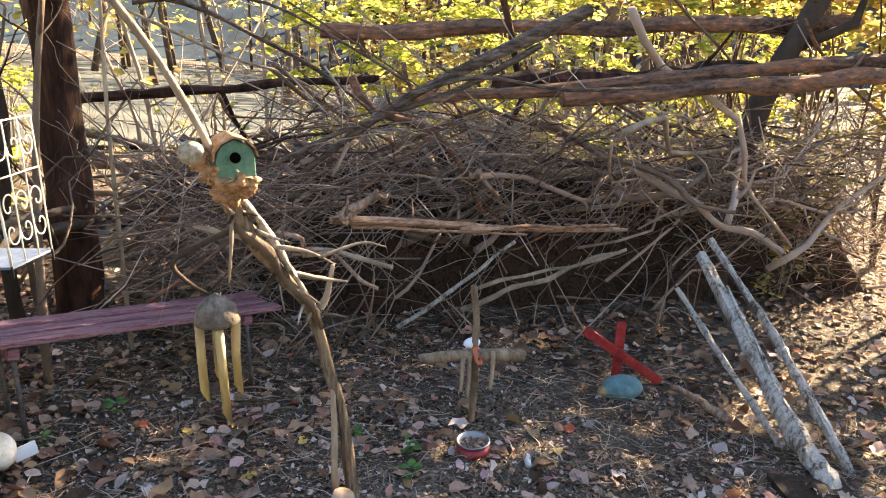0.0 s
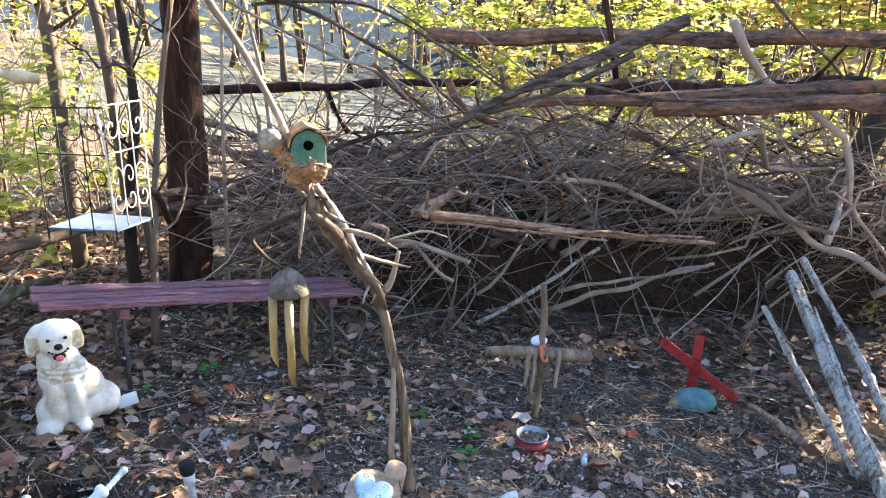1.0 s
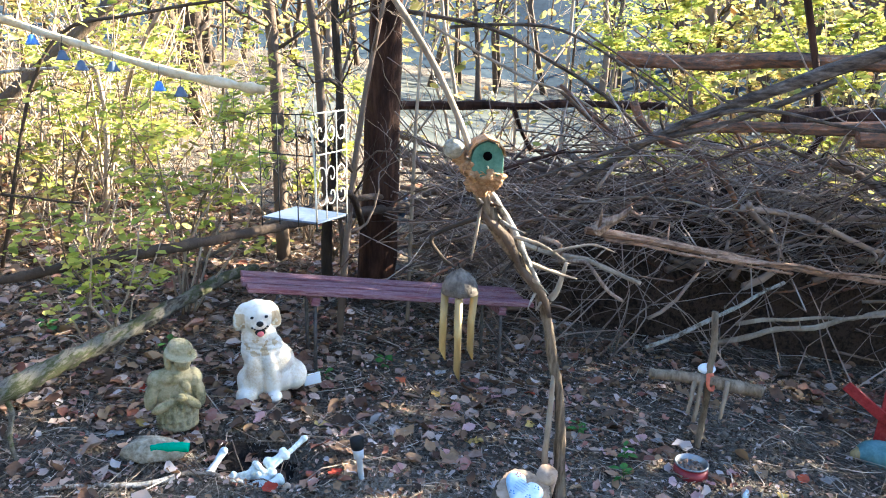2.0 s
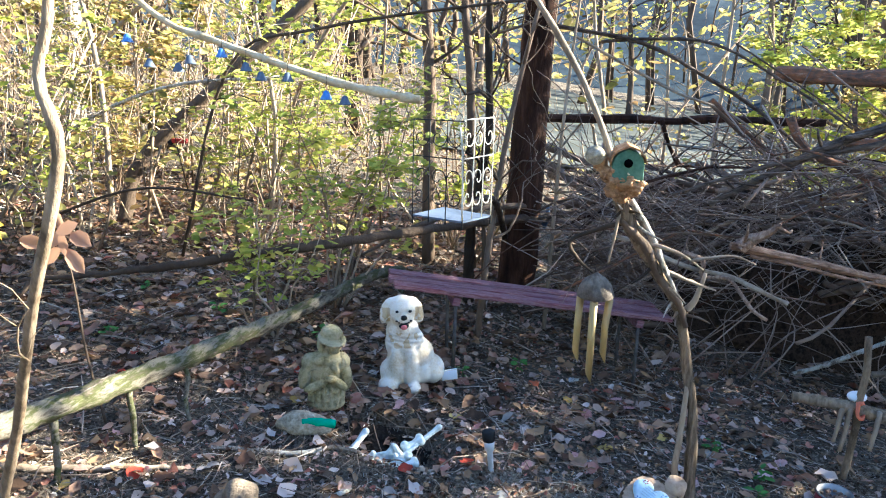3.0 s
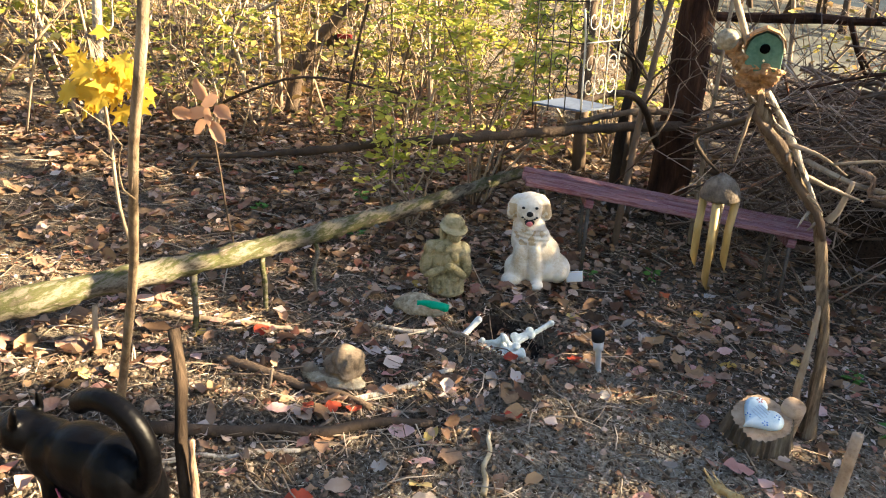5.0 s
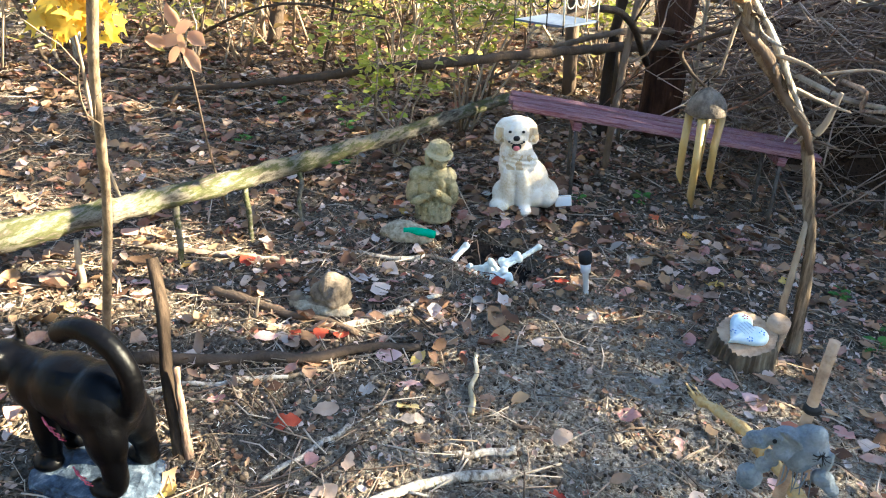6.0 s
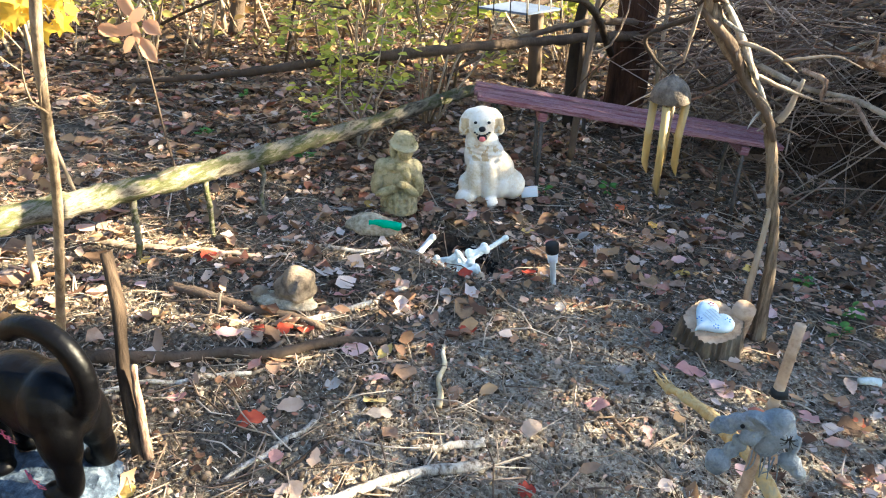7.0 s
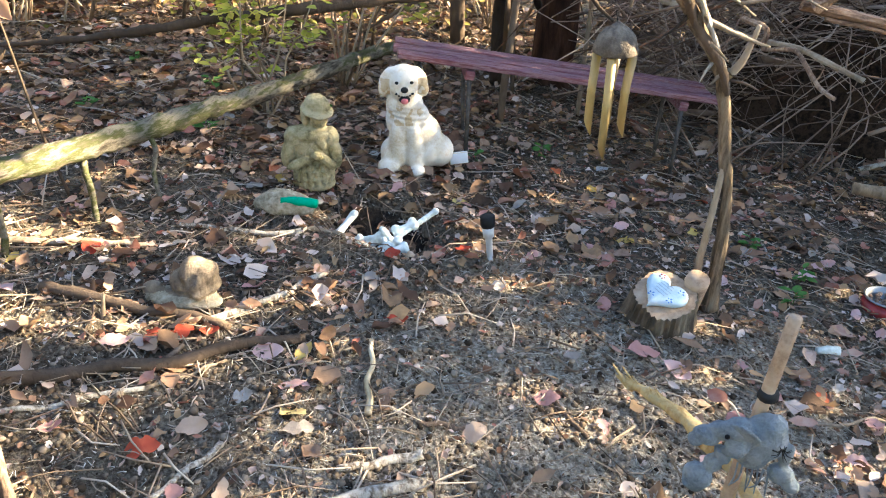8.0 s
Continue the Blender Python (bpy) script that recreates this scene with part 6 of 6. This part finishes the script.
shrub("shrub", (-.9, 5.6, gz(-.9, 5.6)), 1.6, .6, 8, 950, M["leaf_green"], "yellow-green shrub behind young trees", 5, .06, .4)
shrub("shrub", (-3.6, 5.2, gz(-3.6, 5.2)), 2.2, .8, 9, 1520, M["far_leaf"], "tall tangled shrub with autumn leaves", 6, .07, .3)
shrub("shrub", (-2.6, 6.6, gz(-2.6, 6.6)), 2.3, .9, 9, 1200, M["leaf_green"], "tall yellow-green shrub in the thicket", 7, .07, .3)
shrub("shrub", (2.2, 7.2, gz(2.2, 7.2)), 3.2, 1.2, 10, 2850, M["leaf_green"], "tall yellow-green bush behind the brush pile", 8, .09, .3)
shrub("shrub", (4.0, 7.4, gz(4.0, 7.4)), 3.4, 1.3, 10, 2850, M["leaf_green"], "broad yellow-green bush behind the brush pile", 9, .09, .25)
shrub("shrub", (3.1, 6.4, gz(3.1, 6.4)), 2.2, .9, 8, 1330, M["far_leaf"], "autumn-coloured bush behind the brush pile", 10, .08, .3)
shrub("shrub", (5.6, 6.2, gz(5.6, 6.2)), 3.0, 1.1, 9, 2470, M["leaf_green"], "yellow-green bush beside the leaning tree", 11, .085, .2)
shrub("shrub", (4.7, 4.6, gz(4.7, 4.6)), 1.4, .6, 7, 665, M["far_leaf"], "thin bush with autumn leaves at the pile's end", 12, .06, .3)

BUSH = []
for k, (x, y, h) in enumerate(((3.4, 9.2, 3.6), (5.2, 8.6, 3.8), (6.8, 7.6, 3.6), (-4.8, 7.0, 3.0), (-3.6, 8.2, 3.2), (-5.6, 4.6, 2.6))):
    big = shrub("shrub", (x, y, gz(x, y)), h, 1.3, 9, 2200, M["leaf_green" if k % 3 else "far_leaf"], "large sunlit bush of yellow-green autumn leaves", 30 + k, .10, .15)
    BUSH.append(big)


# ---- leaf sprays close to the camera ----
def maple_spray():
    top = empty("maple_sapling", (-1.78, 1.92, gz(-1.78, 1.92)), "slim maple sapling with bright yellow lobed leaves", "sapling")
    g = random.Random(3)
    inv = top.matrix_world.inverted()
    bm = bmesh.new()
    line = smooth_line([(-1.80, 1.95, gz(-1.8, 1.95) - .02), (-1.84, 1.93, .5), (-1.80, 1.90, .9), (-1.83, 1.88, 1.25), (-1.82, 1.86, 1.6)], 4)
    tube(bm, [inv @ p for p in line], .009, .003, 6, .1, g)
    part("stem", bm, M["bark_pale"], top)
    for k in range(46):
        c = Vector((-1.72 + g.gauss(0, .075), 1.86 + g.gauss(0, .05), 1.015 + g.gauss(0, .06)))
        s = g.uniform(.055, .085)
        f = Vector((g.uniform(-1, 1), g.uniform(-.6, .1), g.uniform(-1, .1))).normalized()
        nrm = Vector((g.gauss(0, .35), -1, .6 + g.gauss(0, .3))).normalized()
        side = nrm.cross(f).normalized()
        nrm = f.cross(side)
        bm = bmesh.new()
        mid = bm.verts.new(inv @ c)
        out = []
        for i in range(20):
            a = 2 * math.pi * i / 20
            lobe = (1.0, .6, .55, .88, .5, .48, .72, .4, .42, .5, .18)[min(i, 20 - i)]
            out.append(bm.verts.new(inv @ (c + (f * math.cos(a) + side * math.sin(a)) * s * lobe * g.uniform(.92, 1.08) + nrm * g.uniform(-.004, .006))))
        for i in range(20):
            bm.faces.new((mid, out[i], out[(i + 1) % 20]))
        part("leaf", bm, M["leaf_yellow"], top)
        bm = bmesh.new()
        node = min(line, key=lambda q: abs(q.z - c.z - .08 - g.uniform(-.06, .06)))
        tube(bm, [inv @ (c - f * s * .2), inv @ (c.lerp(node, .5) + Vector((0, .01, .015))), inv @ node], .0012, .0016, 3, 0, g)
        part("leaf_stalk", bm, M["bark_pale"], top)


maple_spray()


def pink_spray():
    top = empty("pink_leaf_sprig", (-1.42, 2.1, gz(-1.42, 2.1)), "thin sprig with faded pink and orange leaves", "sprig")
    g = random.Random(5)
    inv = top.matrix_world.inverted()
    bm = bmesh.new()
    line = smooth_line([(-1.40, 2.12, gz(-1.4, 2.12) - .02), (-1.44, 2.1, .45), (-1.43, 2.06, .75), (-1.45, 2.05, .93)], 4)
    tube(bm, [inv @ p for p in line], .006, .002, 5, .1, g)
    part("stem", bm, M["bark"], top)
    for dx, dz, fx, fz, s in ((.0, .06, -.2, 1, .085), (.06, .03, .9, .35, .08), (.07, -.02, 1, -.35, .09), (.05, -.09, .6, -.9, .085), (-.04, -.03, -1, -.1, .085), (-.03, -.08, -.7, -.7, .075), (-.10, -.04, -1, .2, .08), (.02, -.03, .2, -1, .07)):
        V, F = [], []
        c = Vector((-1.45 + dx, 2.04 + g.uniform(-.03, .02), .92 + dz))
        leaf(V, F, inv @ c, Vector((fx, g.uniform(-.3, .1), fz)), Vector((g.gauss(0, .2), -1, .6)).normalized(), s * 1.25, s * .62, .2, g, .04)
        me = bpy.data.meshes.new("leaf")
        me.from_pydata(V, [], F)
        me.materials.append(M["leaf_pink"])
        me.shade_smooth()
        new("leaf", me).parent = top


pink_spray()

# ---- pale fallen limb with blue bells ----
limb = empty("pale_limb", (-1.9, 3.3, 1.7), "long pale dead limb caught across the shrubs", "branch")
inv = limb.matrix_world.inverted()
bm = bmesh.new()
line = smooth_line([(-2.5, 3.4, 2.15), (-1.898, 3.315, 1.683), (-1.565, 3.315, 1.555), (-1.024, 3.315, 1.40), (-.70, 3.30, 1.34), (-.546, 3.298, 1.32)], 5)
tube(bm, [inv @ p for p in line], .022, .022, 8, .18, random.Random(4), radii=[.013 + .016 * abs(math.sin(i * .9)) * (i / len(line)) for i in range(len(line))])
part("wood", bm, M["pale_wood"], limb)
for k, (x, z) in enumerate(((-2.021, 1.557), (-1.909, 1.443), (-1.754, 1.427), (-1.688, 1.465), (-1.519, 1.50), (-1.396, 1.44), (-1.32, 1.40), (-1.185, 1.40), (-.994, 1.325), (-.902, 1.305))):
    bell = empty("glass_bell", (x, 3.29, z), "small pale blue glass bell hanging from a limb", "bell", "glass bells on the limb")
    bm = bmesh.new()
    lathe(bm, [(.030, -.022), (.026, -.014), (.018, .0), (.013, .014), (.006, .02)], seg=16)
    part("cup", bm, M["blue"] if k % 4 == 0 else M["tray"], bell)
    bm = bmesh.new()
    tube(bm, [(0, 0, .018), (0, .01, .09)], .0012, .0012, 4, 0)
    part("cord", bm, M["dull_black"], bell)
bm = bmesh.new()
box(bm, (.12, .03, .035), pose(0, 0, 0), .006)
ball(bm, (-.07, 0, -.01), (.025, .02, .025), (0, 0, 0), 1, 10)
ob = solo("red_scrap", bm, [M["red"], M["dull_black"]], "small red and black scrap caught in brush", "scrap", m=pose(-2.93, 5.1, .80, 0, 0, 8))

# ---- dead boughs caught in the shrubs ----
def bough(pts, r0, r1, mat, label, seed, side=6):
    g = random.Random(seed)
    top = empty("dead_bough", pts[0], label, "branch", "dead boughs in the shrubs")
    inv = top.matrix_world.inverted()
    line = smooth_line(pts, 5)
    bm = bmesh.new()
    tube(bm, [inv @ p for p in line], r0, r1, 9, .14, g)
    part("wood", bm, mat, top)
    for k in range(side):
        p = line[g.randrange(2, len(line))]
        e = p + Vector((g.uniform(-1, 1), g.uniform(-.6, .6), g.uniform(-.3, 1))).normalized() * g.uniform(.2, .7)
        bm = bmesh.new()
        tube(bm, [inv @ q for q in smooth_line(crooked(p, e, g, .08, 4), 2)], r1 * .6, r1 * .2, 5, .1, g)
        part("side_branch", bm, mat, top)
    return top


bough([foot(-3.05, 4.5), (-2.9, 4.6, .74), (-2.26, 4.8, 1.37), (-1.68, 5.0, 1.95), (-1.1, 5.2, 2.7)], .05, .035, M["bark"], "dark dead trunk leaning through the shrubs", 1)
bough([foot(-2.3, 4.05), (-1.89, 4.0, 1.39), (-1.32, 4.0, 1.63), (-.19, 4.1, 1.8), (.3, 4.2, 1.82)], .010, .007, M["bark"], "thin dark bough bent across the shrubs", 2)
bough([foot(-3.5, 3.2), (-3.37, 3.2, 1.14), (-3.25, 3.2, 1.8), (-3.2, 3.2, 2.8)], .03, .018, M["bleached"], "pale barkless sapling trunk standing in the shrubs", 3)
bough([foot(-6.2, 8), (-6.13, 8.0, 1.65), (-6.09, 8.0, 2.18), (-6.0, 8.1, 4.5)], .13, .08, M["bleached"], "pale thick tree trunk deep in the thicket", 4, 4)
bough([foot(-3.9, 4.4), (-3.3, 4.3, .9), (-2.5, 4.25, 1.25), (-1.7, 4.3, 1.35)], .014, .008, M["bleached"], "bleached fallen limb slanting through brambles", 5)
bough([foot(-4.4, 5.4), (-3.9, 5.2, 1.2), (-3.0, 5.1, 1.9), (-2.2, 5.2, 2.3)], .022, .012, M["bark_pale"], "pale fallen limb slanting through brambles", 6)
bough([foot(-2.6, 6.0), (-2.2, 5.8, 1.3), (-1.5, 5.7, 2.2), (-.9, 5.7, 2.6)], .02, .012, M["bark_pale"], "pale bare limb arching over the shrubs", 7)
bough([foot(-3.2, 3.7), (-2.8, 3.6, .55), (-2.2, 3.6, .75), (-1.6, 3.7, .7)], .011, .006, M["bark"], "dark bent stem lying across brambles", 8)

# ---- thicket ----
rng = random.Random(41)
V, F = [], []
TV, TF = [], []
for i in range(1250):
    a, r = rng.uniform(-1.25, .9), rng.uniform(4.2, 12)
    x, y = r * math.sin(a), r * math.cos(a) + .3
    if -0.2 < x < 4.6 and y < 6.2:
        continue
    if x > -1.3 and y < 5:
        continue
    if -.26 < x / y < .22 and y > 5.2 and rng.random() < (.7 if y > 7.5 else .6):
        continue
    z = gz(x, y)
    h = rng.uniform(.4, 2.2) * (1 if r > 5.5 else .6)
    lean = rand_dir(rng, 0) * h * rng.uniform(.1, .95)
    top_p = Vector((x + lean.x, y + lean.y, z + h))
    twig3((x, y, z - .02), top_p, rng.choice((.003, .004, .005, .008, .014)), rng)
    for j in range(4):
        b = Vector((x, y, z)).lerp(top_p, rng.uniform(.35, .9))
        twig3(b, b + (rand_dir(rng, .8) + Vector((0, 0, .3))) * h * .25, .0025, rng)
    for j in range(rng.choice((1, 4, 8, 13, 20))):
        b = Vector((x, y, z)).lerp(top_p, rng.uniform(.2, 1.05)) + rand_dir(rng, .5) * rng.uniform(.02, .28)
        ln = rng.uniform(.04, .10)
        leaf(V, F, b, rand_dir(rng, .6), Vector((rng.gauss(0, .6), rng.gauss(0, .6), 1)).normalized(), ln, ln * .6, .2, rng, .05)
from_lists("undergrowth", TV, TF, M["stems"], "tangle of thin bare brown stems and brambles", "undergrowth")
from_lists("undergrowth_leaves", V, F, M["far_leaf"], "scattered yellow and tan leaves in the undergrowth", "leaves")

WOOD = []
for k in range(4):
    h = (5.5, 7, 6, 8)[k]
    g = random.Random(60 + k)
    base = tree("woodland_tree", [(0, 0, -.1), (g.uniform(-.1, .1), .05, h * .3), (g.uniform(-.3, .3), .1, h * .65), (g.uniform(-.4, .4), 0, h)], [.09 + .02 * k, .08, .055, .015],
                M["bark"], "slender woodland tree with thin autumn crown", 70 + k, 12, .25, 1.6, sides=8, flare=.3, group="woodland trees")
    V, F = [], []
    for i in range(900):
        t = g.uniform(.35, 1)
        a, rr = g.uniform(0, 6.28), 1.3 * math.sqrt(g.random()) * (1.1 - .5 * abs(t - .65))
        p = Vector((rr * math.cos(a), rr * math.sin(a), h * t + g.gauss(0, .2)))
        if noise.noise(p * 1.1 + Vector((k * 9, 0, 0))) < .0:
            continue
        ln = g.uniform(.08, .15)
        leaf(V, F, p, rand_dir(g, .6), Vector((g.gauss(0, .6), g.gauss(0, .6), 1)).normalized(), ln, ln * .6, .2, g, .05)
    ob = from_lists("crown", V, F, M["far_leaf"] if k % 2 else M["leaf_green"], "thin yellow-brown autumn foliage", "", "stuff", base)
    WOOD.append(base)
spots = []
g = random.Random(99)
while len(spots) < 26:
    a, r = g.uniform(-1.35, 1.2), g.uniform(9, 24)
    x, y = r * math.sin(a), r * math.cos(a)
    if .66 < a < 1.5 or (-3.0 < x / y * 10 < 3.4 and r < 20) or any((x - p) ** 2 + (y - q) ** 2 < .8 for p, q in spots):
        continue
    spots.append((x, y))
for k, (x, y) in enumerate(spots):
    m = pose(x, y, gz(x, y), g.uniform(-4, 4), g.uniform(-4, 4), g.uniform(0, 360))
    if k < 4:
        WOOD[k].matrix_world = m
    else:
        copy_thing(WOOD[k % 4], m)

# ---- far hillside woods ----
bm = bmesh.new()
cols, rows_n = 90, 12
grid = []
for j in range(rows_n):
    for i in range(cols):
        a = radians(-100 + 200 * i / (cols - 1))
        t = j / (rows_n - 1)
        r = 30 + 34 * t
        z = -3 + 13 * t ** 1.2 + 2.2 * noise.noise((math.sin(a) * 6, math.cos(a) * 6, t * 4)) * t
        grid.append(bm.verts.new((r * math.sin(a), r * math.cos(a), z)))
for j in range(rows_n - 1):
    for i in range(cols - 1):
        bm.faces.new((grid[j * cols + i], grid[j * cols + i + 1], grid[(j + 1) * cols + i + 1], grid[(j + 1) * cols + i]))
tagged(part("backdrop", bm, M["hill"]), "distant dark wooded hillside", "hillside", "", "structure")
V, F, TV, TF = [], [], [], []
for i in range(420):
    a, r = rng.uniform(-1.4, .95), rng.uniform(24, 44)
    x, y = r * math.sin(a), r * math.cos(a)
    if -.28 < a < .26 and rng.random() < .75:
        continue
    t = max(0, (r - 30) / 34)
    z = max(gz(x, y), -3 + 13 * t ** 1.2)
    h = rng.uniform(4, 8)
    twig3((x, y, z - .5), (x + rng.uniform(-.6, .6), y, z + h), rng.uniform(.06, .18), rng)
    for j in range(4):
        b = Vector((x, y, z + h * rng.uniform(.3, .9)))
        twig3(b, b + Vector((rng.uniform(-2, 2), rng.uniform(-1, 1), rng.uniform(.5, 2))), .04, rng)
    for j in range(26):
        p = Vector((x + rng.gauss(0, 1.3), y + rng.gauss(0, 1.3), z + h * rng.uniform(.15, 1)))
        ln = rng.uniform(.25, .6)
        leaf(V, F, p, rand_dir(rng, .6), Vector((rng.gauss(0, .6), rng.gauss(0, .6), 1)).normalized(), ln, ln * .7, .2, rng, .05)
from_lists("far_trunks", TV, TF, M["bark"], "distant grey tree trunks on the hillside", "woods")
from_lists("far_foliage", V, F, M["far_leaf"], "distant autumn foliage on the hillside", "woods")

# ---- pale sheet added beyond the thicket, standing in for distant haze ----
bm = bmesh.new()
cols = 40
inner = []
for r in (11.5, 18, 32):
    for i in range(cols):
        a = radians(-12 + 40 * i / (cols - 1))
        x, y = r * math.sin(a), r * math.cos(a)
        inner.append(bm.verts.new((x, y, gz(x, y) + .06)))
for j in range(2):
    for i in range(cols - 1):
        bm.faces.new((inner[j * cols + i], inner[j * cols + i + 1], inner[(j + 1) * cols + i + 1], inner[(j + 1) * cols + i]))
tagged(part("meadow", bm, M["meadow"]), "pale ground sheet standing in for haze beyond the thicket", "meadow", "", "structure")
# unseen trees added at the sunny edge of the clearing to dapple the soil
for k, (x, y, t) in enumerate(((7.4, 3.5, 130), (10.5, 3.2, 250))):
    copy_thing(WOOD[k], pose(x, y, gz(x, y), 0, 0, t))

# unseen woods added to close the clearing behind the path and cut low skylight
g = random.Random(808)
for k in range(20):
    a = radians(105 + 160 * k / 19) + g.uniform(-.06, .06)
    r = g.uniform(6.5, 9.5)
    x, y = r * math.sin(a), r * math.cos(a)
    copy_thing(WOOD[k % 4], pose(x, y, gz(x, y), 0, 0, g.uniform(0, 360)))
for k in range(16):
    a = radians(112 + 150 * k / 15) + g.uniform(-.05, .05)
    r = g.uniform(4.6, 6.2)
    x, y = r * math.sin(a), r * math.cos(a)
    copy_thing(BUSH[k % len(BUSH)], pose(x, y, gz(x, y), 0, 0, g.uniform(0, 360)))

# dense leafy bushes added out of view under them, tops shaped for sun patches
def dip(u, mid, half):
    return 1 / (1 + ((u - mid) / half) ** 6)


def shade_line(u):
    """Height of the added bushes' tops, over a slope that falls away from the sun, along the clearing's edge; dips let
    sun through.
    """
    z = (.92 if u < -3.75 else .7 if u < -3.1 else .52 if u < -.9 else .34) + .16 * noise.noise((u * 2.3, 1.7, 0)) + .08 * noise.noise((u * 6, 4.1, 0))
    return z - .5 * dip(u, -2.05, .36) - .5 * dip(u, -1.18, .2) + .5 * dip(u, -2.95, .42) + .55 * dip(u, -1.54, .15)


for k, u0 in enumerate((-4.4, -3.6, -2.9, -2.1, -1.3, -.5, .3, 1.1)):
    g = random.Random(722 + k)
    bx, by = 8 * .913 + u0 * .407, 8 * .407 - u0 * .914
    bush = empty("edge_bush", (bx, by, gz(bx, by)), "tall dense leafy bush added out of view to shade the clearing", "bush", "bushes at the clearing's edge")
    high = 4.0 - gz(bx, by)
    for j in range(7):
        a = rand_dir(g, 0) * g.uniform(.1, .6)
        bm = bmesh.new()
        tube(bm, smooth_line(crooked((0, 0, -.05), (a.x, a.y, high * g.uniform(.55, .8)), g, .05, 4), 2), .02, .006, 5, .1, g)
        part("stem", bm, M["bark"], bush)
    V, F = [], []
    for j in range(1700):
        x, y = g.uniform(-.5, .5), g.uniform(-.5, .5)
        u, s8 = .407 * (bx + x) - .914 * (by + y), .913 * (bx + x) + .407 * (by + y)
        lid = shade_line(u) + s8 * .4245 - gz(bx, by)
        z = lid - .05 - 2.7 * g.random() if g.random() < .95 else lid + .35 * g.random() ** 2
        ln = g.uniform(.09, .15)
        leaf(V, F, Vector((x, y, max(z, .05))), rand_dir(g, .6), Vector((g.gauss(0, .6), g.gauss(0, .6), 1)).normalized(), ln, ln * .65, .2, g, .05)
    from_lists("foliage", V, F, M["far_leaf"], "dense yellow-brown leaves", "", "stuff", bush)

# pale bare saplings in the gap behind the dark tree
for k, (x, y) in enumerate(((.25, 6.4), (.7, 7.2), (1.15, 6.9), (.05, 7.6), (1.6, 7.8), (.95, 8.6), (-3.2, 4.6), (-4.0, 6.2), (-2.3, 5.3))):
    g = random.Random(300 + k)
    h = g.uniform(2.2, 3.6)
    z = gz(x, y)
    tree("sapling", [(x, y, z - .03), (x + g.uniform(-.08, .08), y, z + h * .35), (x + g.uniform(-.2, .2), y, z + h * .7), (x + g.uniform(-.35, .35), y, z + h)], [.022, .018, .012, .004], M["bark_pale"],
         "pale bare young sapling with thin upright limbs", 310 + k, 9, .25, .7, sides=7, group="pale bare saplings")


def weed(x, y, seed):
    g = random.Random(seed)
    top = empty("green_weed", (x, y, gz(x, y)), "small green leafy weed growing in leaf litter", "weed", "green weeds")
    for k in range(g.randrange(5, 9)):
        V, F = [], []
        d = rand_dir(g, .2)
        ln = g.uniform(.03, .055)
        leaf(V, F, d.normalized() * ln * .7 + Vector((0, 0, g.uniform(.015, .06))), d, Vector((g.gauss(0, .3), g.gauss(0, .3), 1)).normalized(), ln, ln * .6, .2, g, .05)
        me = bpy.data.meshes.new("leaf")
        me.from_pydata(V, [], F)
        me.materials.append(M["leaf_weed"])
        new("leaf", me).parent = top
    bm = bmesh.new()
    tube(bm, [(0, 0, -.01), (.004, 0, .03), (0, .004, .06)], .0015, .001, 4, 0)
    part("stem", bm, M["leaf_weed"], top)


M["leaf_weed"] = material("fresh green leaves", [(.05, .13, .03), (.1, .22, .05), (.16, .28, .07)], 9, .5, .1, 30, translucent=.3)
for k, (x, y) in enumerate(((1.02, 2.9), (.98, 2.72), (-1.62, 3.3), (-1.35, 2.85), (-1.9, 2.8), (-.3, 3.25), (-1.05, 3.3), (-2.1, 3.4), (.86, 3.1), (-.05, 3.5))):
    weed(x, y, 500 + k)
